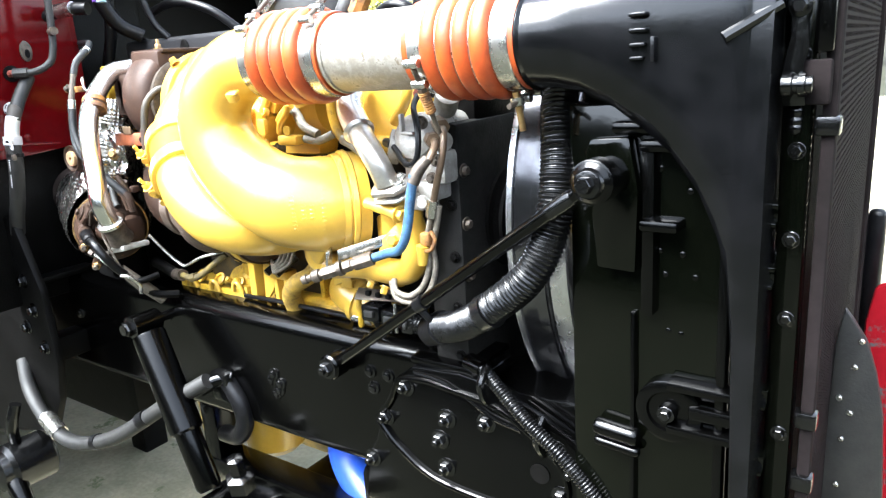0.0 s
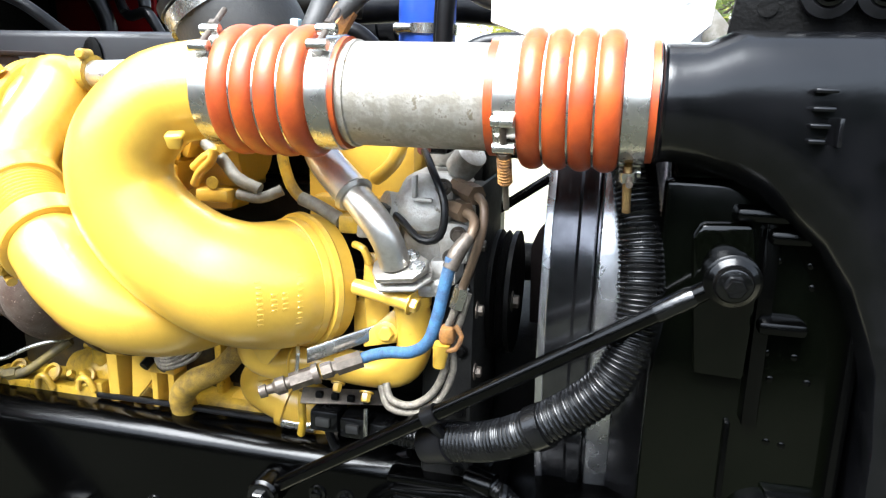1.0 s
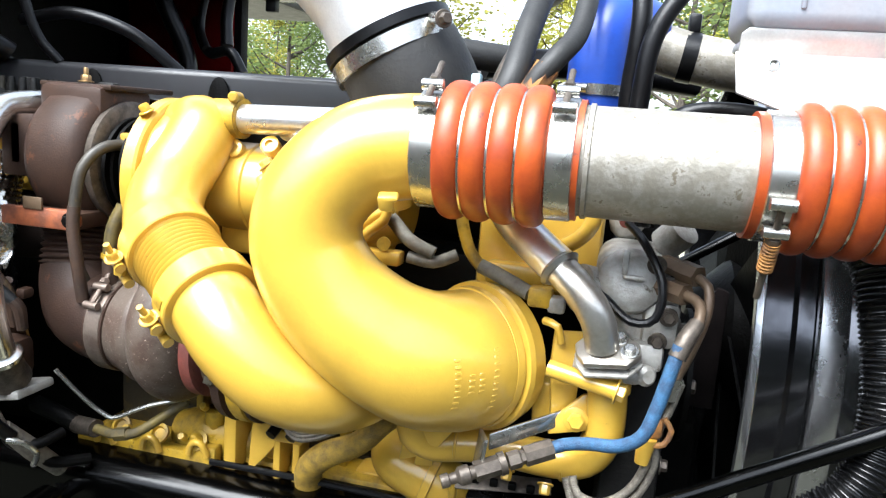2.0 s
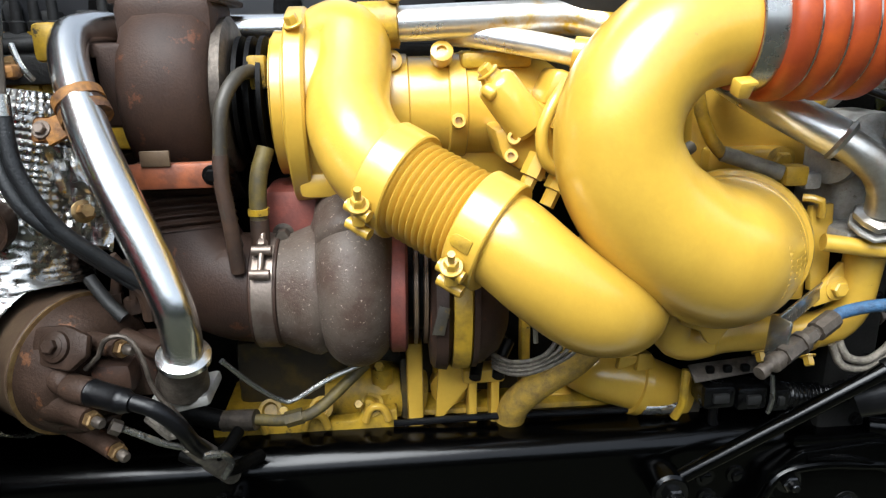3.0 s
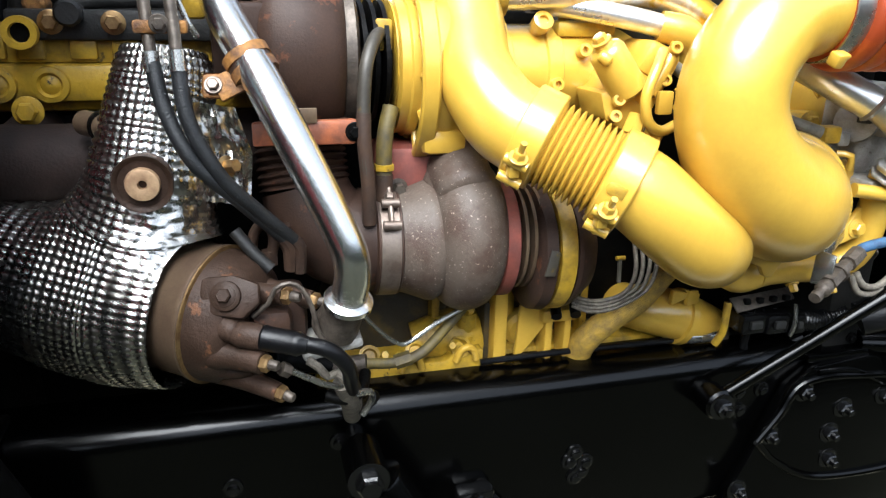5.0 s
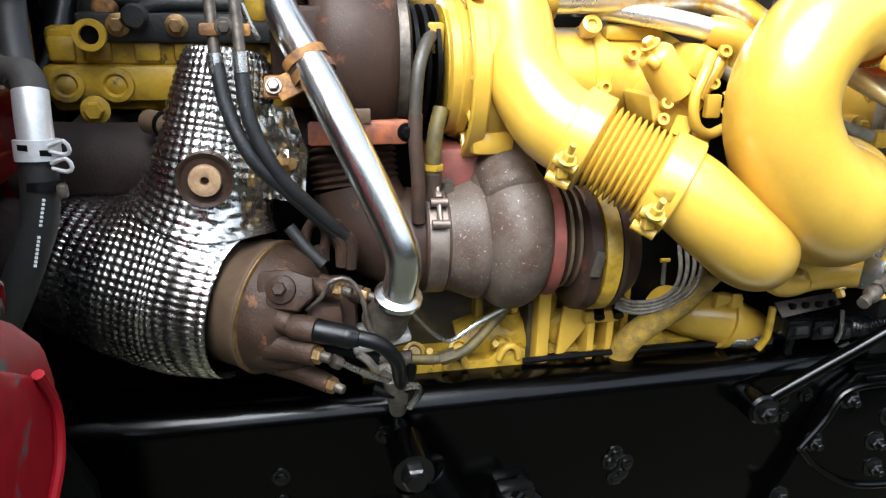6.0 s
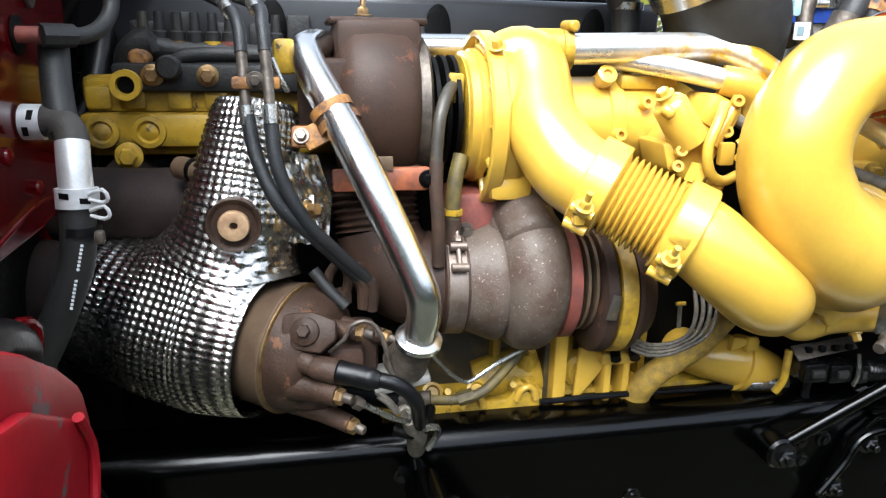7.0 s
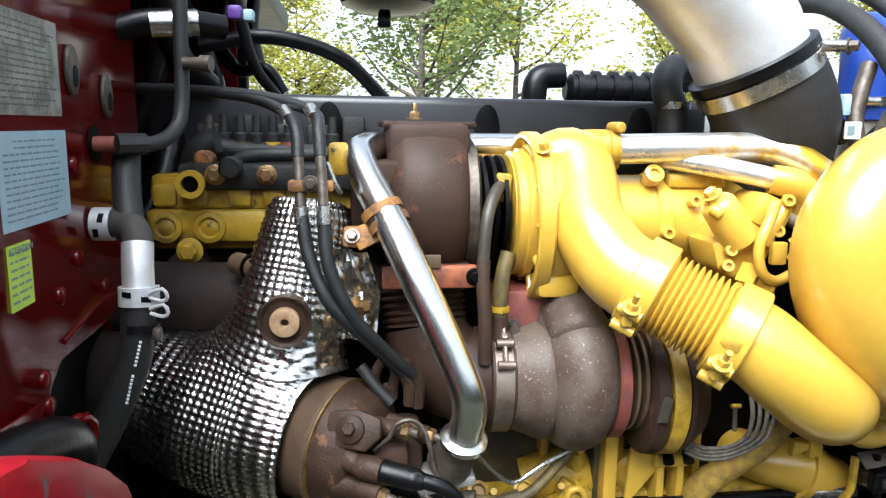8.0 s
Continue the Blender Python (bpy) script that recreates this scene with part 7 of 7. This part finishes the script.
part("clamp_screw", lathe([(-0.014, 0.007), (0.014, 0.007)], (0.02, 0.178, 1.556), (1, -0.3, 0), 12), STEEL, bh)

up2 = thing("upper_radiator_pipe", "dull grey upper radiator pipe with a black band", "pipe", (0.2, 0.3, 1.55))
part("pipe", tube([(0.095, 0.3, 1.64), (0.12, 0.3, 1.624), (0.2, 0.3, 1.607), (0.38, 0.3, 1.585), (0.46, 0.3, 1.5)], 0.034, 28), ALU_PIPE, up2)
part("band", lathe([(-0.01, 0.035), (0.01, 0.035)], (0.16, 0.3, 1.613), (1, 0, -0.15), 28), RUBBER, up2)
part("band_lug", box((0.155, 0.29, 1.645), (0.172, 0.31, 1.672), 0.004), RUBBER, up2)

tp = thing("top_hoses", "grey and black rubber hoses rising over the engine", "hose", (0.0, 0.05, 1.5))
for pts, r, m in ((((-0.075, 0.03, 1.46), (-0.062, 0.026, 1.51), (-0.042, 0.03, 1.555), (-0.035, 0.09, 1.622), (-0.028, 0.19, 1.682), (-0.01, 0.32, 1.715), (-0.06, 0.5, 1.72)), 0.0155, GREYRUBBER),
                  (((-0.03, 0.02, 1.49), (-0.018, 0.022, 1.545), (0.004, 0.03, 1.578), (0.022, 0.075, 1.612), (0.026, 0.15, 1.675), (0.02, 0.26, 1.73), (-0.02, 0.42, 1.75)), 0.0125, GREYRUBBER),
                  (((0.095, 0.1, 1.45), (0.098, 0.09, 1.54), (0.105, 0.09, 1.61), (0.13, 0.1, 1.66), (0.17, 0.12, 1.7), (0.22, 0.16, 1.73)), 0.011, RUBBER),
                  (((0.085, 0.14, 1.45), (0.086, 0.13, 1.55), (0.09, 0.13, 1.64), (0.08, 0.16, 1.72)), 0.012, RUBBER),
                  (((0.10, 0.06, 1.47), (0.14, 0.05, 1.525), (0.2, 0.05, 1.535), (0.28, 0.04, 1.52)), 0.009, RUBBER),
                  (((-0.05, 0.1, 1.48), (-0.02, 0.09, 1.52), (0.02, 0.09, 1.515)), 0.008, RUBBER),
                  (((-0.15, 0.2, 1.5), (-0.1, 0.18, 1.545), (-0.05, 0.18, 1.55), (0.0, 0.2, 1.5)), 0.012, RUBBER)):
    part("hose", tube(pts, r, 16), m, tp)
part("joint", tube([(-0.066, 0.027, 1.50), (-0.053, 0.027, 1.532)], 0.0185, 16), DIRTYSTEEL, tp)
part("rusty_fitting", tube([(-0.022, 0.021, 1.535), (-0.004, 0.027, 1.568)], 0.0145, 8), RUST, tp)
part("blue_plug", box((-0.098, 0.07, 1.532), (-0.086, 0.085, 1.56), 0.003), LABEL_BLUE, tp)
part("white_tag", box((-0.106, 0.05, 1.502), (-0.084, 0.054, 1.524), 0.001), WHITE, tp)
part("tag_print", box((-0.104, 0.0492, 1.507), (-0.094, 0.0502, 1.519), 0), INK, tp)
part("brown_hose", tube([(-0.07, 0.06, 1.47), (-0.072, 0.08, 1.52), (-0.062, 0.09, 1.56), (-0.045, 0.1, 1.60)], 0.011, 14), DIRTYSTEEL, tp)

far = thing("breather_assembly", "black breather hoses behind the valve cover", "hose", (-0.25, 0.6, 1.5))
part("elbow", tube([(-0.265, 0.21, 1.44), (-0.265, 0.21, 1.53), (-0.275, 0.215, 1.565), (-0.26, 0.24, 1.595), (-0.21, 0.28, 1.605), (-0.1, 0.34, 1.60)], 0.022, 20), GREYRUBBER, far)
part("elbow_clamp", lathe([(-0.005, 0.0222), (-0.005, 0.0238), (0.005, 0.0238), (0.005, 0.0222)], (-0.266, 0.21, 1.545), UP, 24), STEEL, far)
part("far_elbow", tube([(-0.36, 0.66, 1.50), (-0.36, 0.66, 1.585), (-0.345, 0.665, 1.612), (-0.30, 0.67, 1.618)], 0.026, 20), RUBBER, far)
part("canister", lathe([(0, 0.02), (0.01, 0.032), (0.2, 0.032), (0.21, 0.02)], (-0.29, 0.68, 1.59), FWD, 28), RUBBER, far)
for k in range(5):
    part("fin", lathe([(0, 0.03), (0, 0.04), (0.012, 0.04), (0.012, 0.03)], (-0.27 + 0.038 * k, 0.68, 1.59), FWD, 28), RUBBER, far)
part("shelf", box((-0.42, 0.6, 1.53), (-0.1, 0.75, 1.545), 0.006), RUBBER, far)
part("long_pipe", tube([(-0.15, 0.42, 1.6), (0.0, 0.5, 1.61), (0.2, 0.6, 1.6)], 0.025, 18), RUBBER, far)

res = thing("coolant_reservoir", "milky plastic coolant reservoir on an aluminium bracket", "reservoir", (0.3, 0.0, 1.6))
part("tank", box((0.182, -0.05, 1.607), (0.424, 0.10, 1.80), 0.016, segments=4), TANK, res)
for x in (0.225, 0.31, 0.39):
    part("mould_rib", box((x, -0.053, 1.625), (x + 0.005, -0.045, 1.79), 0.002), TANK, res)
rb = thing("reservoir_bracket", "bent bare aluminium bracket under the coolant reservoir", "bracket", (0.28, -0.02, 1.53))
part("face", slab([(0.178, 0.035), (0.398, 0.035), (0.392, -0.01), (0.372, -0.03), (0.30, -0.05), (0.225, -0.025), (0.181, -0.008)], 0.004, facing((0, -0.0435, 1.5545), (0, -0.9, 0.42)), 0.001), SHEET, rb)
part("upright_lip", slab([(0.180, -0.012), (0.395, -0.012), (0.397, 0.008), (0.390, 0.014), (0.186, 0.014), (0.180, 0.008)], 0.003, facing((0, -0.034, 1.5965), (0, -0.9, -0.43)), 0.001), SHEET, rb)
part("lip_floor", box((0.19, -0.03, 1.598), (0.40, 0.09, 1.607), 0.002), SHEET, rb)
for x, z in ((0.209, 1.566), (0.368, 1.562)):
    part("rivet", lathe([(0, 0.007), (0.002, 0.0065), (0.003, 0.004), (0.0015, 0.002)], (x, -0.0525, z + 0.008), (0, -0.9, 0.42), 16), STEEL, rb)
part("leg", box((0.34, 0.0, 1.44), (0.39, 0.02, 1.58), 0.003), SHEET, rb)

tb = thing("radiator_top_bracket", "black radiator top bracket with rubber mounts", "bracket", (0.5, -0.05, 1.5))
part("plate", slab([(0.405, 1.528), (0.60, 1.535), (0.62, 1.66), (0.44, 1.66), (0.425, 1.605), (0.412, 1.585)], 0.008, facing((0, -0.052, 0), SIDE), 0.002), DARK, tb)
for x in (0.485, 0.53):
    part("rubber_mount", lathe([(0, 0.022), (0.004, 0.024), (0.014, 0.024), (0.016, 0.016), (0.012, 0.013), (0.016, 0.01)], (x, -0.06, 1.575), SIDE, 28), RUBBER, tb)
    part("mount_bolt", hexbolt((x, -0.074, 1.575), SIDE, 0.009, 0.008), BLACK_WORN, tb)
part("hole", lathe([(0, 0.009), (0.001, 0.009)], (0.438, -0.061, 1.562), SIDE, 18), DARK, tb)
part("body", box((0.4, -0.045, 1.45), (0.6, 0.9, 1.53), 0.01), BLACK, tb)

# ---------------------------------------------------------------- cab end
fw = thing("firewall", "glossy dark red cab firewall with stickers and bolts", "firewall", (-1.0, -0.2, 1.1))
part("panel", slab([(-0.44, 1.235), (-0.215, 1.25), (-0.19, 1.285), (-0.165, 1.302), (-0.05, 1.304), (0.10, 1.318), (0.10, 1.95), (-0.44, 1.95)], 0.045, facing((-1.03, 0, 0), FWD), 0.005), RED, fw)
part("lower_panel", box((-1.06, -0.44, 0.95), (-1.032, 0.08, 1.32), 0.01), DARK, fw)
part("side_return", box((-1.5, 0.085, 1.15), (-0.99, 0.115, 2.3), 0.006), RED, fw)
# Recess panel and far return: the black colour stands for deep shade.
part("recess_panel", box((-1.45, 0.10, 1.1), (-1.40, 1.2, 2.3), 0.006), DARK, fw, "firewall recess coloured black for its deep shade")
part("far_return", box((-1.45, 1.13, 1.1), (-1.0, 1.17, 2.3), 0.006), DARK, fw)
part("far_trim", box((-1.36, 1.112, 1.5), (-1.02, 1.13, 2.2), 0.006), RED, fw)
# Slab added above the view to keep light off the recess.
part("unseen_shade_slab", box((-1.6, 0.12, 1.80), (-0.93, 1.6, 1.86), 0.012), RUBBER, fw, "unseen black slab added to shade the recess")
part("swage", tube([(-0.986, -0.16, 1.318), (-0.986, -0.06, 1.330), (-0.986, 0.02, 1.324)], 0.003, 10), RED, fw)
part("reinforcement", slab([(-0.43, 1.24), (-0.235, 1.252), (-0.215, 1.285), (-0.3, 1.295), (-0.43, 1.292)], 0.004, facing((-0.985, 0, 0), FWD), 0.002), RED, fw)
for y, z in ((-0.11, 1.47), (-0.115, 1.385), (-0.05, 1.345), (-0.16, 1.36), (-0.205, 1.30), (-0.2, 1.275), (-0.225, 1.262)):
    part("rivet", lathe([(-0.002, 0.009), (0.002, 0.008), (0.004, 0.004)], (-0.985, y, z), FWD, 16), RED, fw)
for y, z in ((-0.105, 1.555), (-0.015, 1.535)):
    oval = [(0.014 * math.cos(k * math.pi / 10), 0.023 * math.sin(k * math.pi / 10)) for k in range(20)]
    part("slotted_lug", slab(oval, 0.005, facing((-0.985, y, z), FWD), 0.002), DIRTYSTEEL, fw)
    part("lug_slot", slab([(p * 0.4 + 0.001, q * 0.42 - 0.005) for p, q in oval], 0.0012, facing((-0.9804, y, z), FWD), 0), DARK, fw)
part("hole", lathe([(0, 0.018), (0.0015, 0.018)], (-0.9845, -0.055, 1.488), FWD, 24), DARK, fw)


def sticker(name, y0, y1, z0, z1, mat, label, rows, title=0, ink=INK):
    """A flat printed sheet on the firewall; its small print is plain bars."""
    t = thing(name, label, "sticker", (-0.984, (y0 + y1) / 2, z0))
    part("sheet", box((-0.9855, y0, z0), (-0.984, y1, z1), 0), mat, t)
    r = random.Random(len(label))
    h = (z1 - z0) * 0.86 / rows
    for k in range(rows):
        z = z1 - (z1 - z0) * 0.07 - h * (k + 0.5)
        bm = bmesh.new()
        y = y0 + (y1 - y0) * (0.2 if k < title else 0.06)
        stop = y1 - (y1 - y0) * (0.2 if k < title else 0.06 + 0.15 * r.random())
        while y < stop:
            w = min(r.uniform(0.004, 0.014), stop - y)
            box((-0.9842, y, z - h * 0.15), (-0.9836, y + w, z + h * 0.15), 0, bm)
            y += w + 0.003
        part("print_line", bm, ink, t)
    return t


sticker("instruction_label", -0.252, -0.126, 1.428, 1.502, LABEL_BLUE, "pale blue instruction sticker on the red firewall", 13, 2)
sticker("data_plate", -0.262, -0.130, 1.514, 1.592, LABEL_SILVER, "worn silver-grey data plate on the red firewall", 14, 1, PLATE_INK)
att = sticker("attention_label", -0.250, -0.212, 1.368, 1.418, LABEL_GREEN, "lime green caution sticker with a printed heading", 7, 0)
fc_t = bpy.data.curves.new("heading", "FONT")
fc_t.body = "ATTENTION"
fc_t.size = 0.0072
fc_t.align_x = "CENTER"
fc_t.extrude = 0.0002
ob = new("heading", fc_t)
ob.data.materials.append(INK)
ob.parent = att
ob.matrix_local = Matrix.Translation((0.0012, 0.0, 0.0435)) @ facing((0, 0, 0), FWD)

gh = thing("heater_pipe", "grey rubber-covered heater pipe entering the firewall", "pipe", (-0.93, -0.05, 1.4))
part("pipe", tube([(-0.913, 0.03, 1.80), (-0.914, 0.02, 1.62), (-0.914, 0.01, 1.53), (-0.919, -0.005, 1.502), (-0.932, -0.03, 1.489), (-0.95, -0.05, 1.488)], 0.0078, 18), GREYRUBBER, gh)
part("union", tube([(-0.94, -0.04, 1.488), (-0.963, -0.060, 1.488)], 0.0108, 8), GREYRUBBER, gh)
part("copper_end", tube([(-0.963, -0.058, 1.488), (-0.99, -0.058, 1.488)], 0.008, 14), RUSTRED, gh)
part("branch", lathe([(0, 0.007), (0.018, 0.007), (0.019, 0.009), (0.03, 0.009), (0.03, 0.006)], (-0.91, 0.01, 1.572), (0.95, -0.2, 0), 20), DIRTYSTEEL, gh)

rh = thing("radiator_heater_hose", "black rubber heater hose clamped to an aluminium joiner", "hose", (-0.95, -0.09, 1.15))
part("joiner", tube([(-0.938, -0.093, 1.395), (-0.937, -0.1, 1.375), (-0.936, -0.105, 1.35)], 0.0148, 26), SHEET, rh)
part("elbow", tube([(-0.986, -0.072, 1.411), (-0.968, -0.074, 1.412), (-0.950, -0.080, 1.411), (-0.940, -0.088, 1.404), (-0.937, -0.094, 1.388)], 0.0142, 22), DUSTY_RUBBER, rh)
part("upper_tube", tube([(-0.946, -0.085, 1.40), (-0.955, -0.06, 1.44), (-0.962, -0.03, 1.48)], 0.0138, 22), GREYRUBBER, rh)
hd = part("hose", tube([(-0.937, -0.104, 1.352), (-0.938, -0.107, 1.317), (-0.943, -0.107, 1.283), (-0.957, -0.106, 1.249), (-0.977, -0.105, 1.206), (-0.997, -0.105, 1.168), (-1.01, -0.105, 1.13)], 0.0158, 26), GREYRUBBER, rh, "black hose with white print")
bm = bmesh.new()
for k in range(17):
    t = k / 16
    p = V((-0.932, -0.1225, 1.305)).lerp(V((-0.948, -0.1215, 1.245)), t)
    if k not in (7, 8):
        box(p - V((0.0011, 0.0012, 0.0011)), p + V((0.0011, 0.0004, 0.0011)), 0, bm)
part("white_print", bm, TITLE_INK, hd)
def spring_clamp(at, axis, r, parent):
    """A plated spring band with slots cut in it and two bent wire ears."""
    d, u, v = basis(axis)
    at = V(at)
    sc = part("spring_clamp", lathe([(-0.009, r), (-0.009, r + 0.0022), (0.009, r + 0.0022), (0.009, r)], at, d, 30), PLATED, parent, "plated spring clamp")
    front = (V((0.1, -1, 0)) - d * V((0.1, -1, 0)).dot(d)).normalized()
    side = d.cross(front)
    for w, off in ((-0.5, 0.002), (0.45, -0.003)):
        o = (front * math.cos(w) + side * math.sin(w)).normalized()
        part("slot", slab([(-0.0045, -0.0022), (0.0045, -0.003), (0.0045, 0.002), (-0.0045, 0.003)], 0.0012, facing(at + o * (r + 0.0014) + d * off, o, d), 0), DARK, sc)
    return sc


spring_clamp((-0.974, -0.073, 1.411), (1, -0.05, 0), 0.0142, rh)
spring_clamp((-0.936, -0.105, 1.346), (0, -0.1, -1), 0.0165, rh)
for z in (1.351, 1.336):
    part("clamp_ear", tube([(-0.923, -0.118, z), (-0.910, -0.121, z + 0.005), (-0.906, -0.121, z - 0.003), (-0.911, -0.12, z - 0.007), (-0.923, -0.118, z - 0.004)], 0.0019, 8), PLATED, rh)
part("second_clamp", lathe([(-0.004, 0.0162), (-0.004, 0.0175), (0.004, 0.0175), (0.004, 0.0162)], (-0.935, -0.107, 1.315), (0, -0.1, -1), 26), RUBBER, rh)
part("clamp_tab", box((-0.922, -0.122, 1.305), (-0.913, -0.113, 1.318), 0.003), DIRTYSTEEL, rh)

# Unseen cab walls, carried low to shade the ground and the recess.
cabin = thing("truck_cab", "unseen dark red truck cab walls that shade the recess and ground", "cab", (-2.4, 0.45, 0.9))
part("floor", box((-3.2, -0.48, 0.90), (-1.62, 1.4, 0.98), 0.02), DARK, cabin)
part("near_side", box((-3.2, -0.5, 0.30), (-1.62, -0.46, 2.35), 0.02), RED, cabin)
part("far_side", box((-3.2, 1.36, 0.30), (-1.62, 1.4, 2.35), 0.02), RED, cabin)
part("roof", box((-3.2, -0.5, 2.35), (-1.62, 1.4, 2.40), 0.02), RED, cabin)
part("back", box((-3.24, -0.5, 0.30), (-3.2, 1.4, 2.40), 0.02), RED, cabin)

wp = thing("wiring_harness", "black wiring bundles and connectors by the recessed firewall", "cable", (-1.1, 0.3, 1.5))
for pts, r in ((((-0.98, 0.14, 1.9), (-0.97, 0.16, 1.7), (-0.96, 0.2, 1.6), (-0.93, 0.25, 1.56)), 0.018), (((-0.9, 0.2, 1.9), (-0.89, 0.22, 1.72), (-0.87, 0.24, 1.60), (-0.84, 0.26, 1.55)), 0.008),
               (((-0.95, 0.3, 1.62), (-0.85, 0.3, 1.635), (-0.75, 0.32, 1.61), (-0.68, 0.36, 1.55)), 0.011), (((-1.05, 0.2, 1.45), (-0.98, 0.2, 1.6), (-0.96, 0.2, 1.85)), 0.014),
               (((-1.1, 0.15, 1.3), (-1.0, 0.2, 1.4), (-0.98, 0.3, 1.55)), 0.02)):
    part("loom", tube(pts, r, 12), RUBBER, wp)
for pts, r in ((((-1.06, 1.0, 1.72), (-1.03, 0.98, 1.66), (-0.99, 0.96, 1.63), (-0.93, 0.95, 1.635), (-0.89, 0.95, 1.58)), 0.014), (((-1.12, 0.9, 1.8), (-1.08, 0.92, 1.7), (-1.05, 0.94, 1.62), (-1.04, 0.94, 1.56)), 0.022),
               (((-0.96, 1.0, 1.8), (-0.965, 0.99, 1.72), (-0.95, 0.97, 1.65)), 0.016), (((-1.03, 1.0, 1.8), (-1.035, 0.98, 1.7), (-1.0, 0.95, 1.64)), 0.01)):
    part("far_hose", tube(pts, r, 12), RUBBER, wp)
part("relay_block", box((-1.38, 0.15, 1.4), (-1.22, 0.45, 1.75), 0.02), DARK, wp)
part("ribbed_loom", tube([(-0.99, 0.05, 1.61), (-0.96, 0.06, 1.62), (-0.92, 0.07, 1.622), (-0.88, 0.09, 1.62)], 0.0145, 16), RUBBER, wp)
part("purple_plug", box((-0.878, 0.1, 1.632), (-0.862, 0.12, 1.648), 0.003), material("purple_plastic", (0.12, 0.05, 0.28), 0.4), wp)
part("cyan_plug", box((-0.86, 0.1, 1.63), (-0.848, 0.12, 1.644), 0.003), LABEL_BLUE, wp)
part("foil_sleeve", tube([(-0.955, 0.06, 1.618), (-0.905, 0.07, 1.622)], 0.0155, 16), STEEL, wp)

fb = thing("fender_bracket", "red fender support with chipped paint showing grey metal", "bracket", (-0.98, -0.25, 0.95))
out = [(-0.46, 1.10), (-0.34, 1.135), (-0.29, 1.145), (-0.266, 1.16), (-0.255, 1.205), (-0.265, 1.236), (-0.308, 1.272), (-0.354, 1.302), (-0.42, 1.335), (-0.46, 1.345)]
part("gusset", slab([(y, z) for y, z in out], 0.085, facing((-0.985, 0, 0), FWD), 0.012), REDCHIP, fb)
part("inner_lip", slab([(-0.46, 1.13), (-0.36, 1.155), (-0.325, 1.175), (-0.315, 1.21), (-0.335, 1.245), (-0.40, 1.285), (-0.46, 1.30)], 0.012, facing((-0.9, 0, 0), FWD), 0.004), REDCHIP, fb)
part("lip_edge", tube([(-0.886, -0.36, 1.155), (-0.886, -0.325, 1.175), (-0.886, -0.315, 1.21), (-0.886, -0.335, 1.245)], 0.004, 8), REDCHIP, fb)
part("top_rim", tube([(-0.99, -0.3, 1.248), (-0.98, -0.24, 1.245), (-0.965, -0.2, 1.23), (-0.96, -0.185, 1.19)], 0.009, 12), REDCHIP, fb)
part("ring", tube([(-0.975, -0.23, 1.25), (-0.965, -0.20, 1.262), (-0.96, -0.18, 1.25), (-0.962, -0.18, 1.225)], 0.0055, 10), RED, fb)
part("hose", tube([(-0.98, -0.4, 1.285), (-0.965, -0.3, 1.278), (-0.96, -0.235, 1.255), (-0.98, -0.19, 1.2)], 0.021, 18), RUBBER, fb)

sp = thing("splash_panel", "black inner splash panel and steering gear below the cab", "panel", (-1.2, -0.1, 0.5))
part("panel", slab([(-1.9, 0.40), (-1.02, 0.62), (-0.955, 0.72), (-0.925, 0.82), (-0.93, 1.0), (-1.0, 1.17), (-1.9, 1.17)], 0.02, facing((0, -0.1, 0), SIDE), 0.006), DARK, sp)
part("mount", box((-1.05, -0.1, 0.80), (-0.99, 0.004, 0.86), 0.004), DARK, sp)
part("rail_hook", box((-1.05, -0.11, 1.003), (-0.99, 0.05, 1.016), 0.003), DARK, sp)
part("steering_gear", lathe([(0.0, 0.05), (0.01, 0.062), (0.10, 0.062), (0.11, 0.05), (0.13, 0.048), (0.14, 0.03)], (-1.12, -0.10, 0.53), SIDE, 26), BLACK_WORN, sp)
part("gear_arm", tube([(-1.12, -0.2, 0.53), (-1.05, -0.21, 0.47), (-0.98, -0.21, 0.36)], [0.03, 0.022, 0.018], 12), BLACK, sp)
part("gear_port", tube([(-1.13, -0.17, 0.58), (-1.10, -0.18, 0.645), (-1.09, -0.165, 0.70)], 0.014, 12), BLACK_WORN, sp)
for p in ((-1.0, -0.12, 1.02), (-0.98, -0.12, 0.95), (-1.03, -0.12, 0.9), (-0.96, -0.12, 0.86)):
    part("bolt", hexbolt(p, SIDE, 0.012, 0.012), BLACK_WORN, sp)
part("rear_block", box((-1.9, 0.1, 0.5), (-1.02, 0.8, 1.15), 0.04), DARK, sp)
part("support_post", box((-1.85, 0.5, -0.002), (-1.75, 0.6, 0.52), 0.006), DARK, sp)

pod = thing("cowl_lamp", "dark rounded lamp housing hung from the cowl", "lamp", (-0.66, 0.676, 1.72))
part("shell", lathe([(0.0, 0.016), (0.005, 0.06), (0.02, 0.092), (0.06, 0.11), (0.10, 0.108), (0.13, 0.06)], (-0.66, 0.676, 1.725), UP, 36), CASTBLACK, pod)
part("tab", box((-0.68, 0.66, 1.70), (-0.655, 0.68, 1.73), 0.004), RUBBER, pod)
part("arm", tube([(-0.70, 0.68, 1.83), (-0.8, 0.69, 1.84), (-0.95, 0.7, 1.835)], 0.014, 12), BLACK, pod)
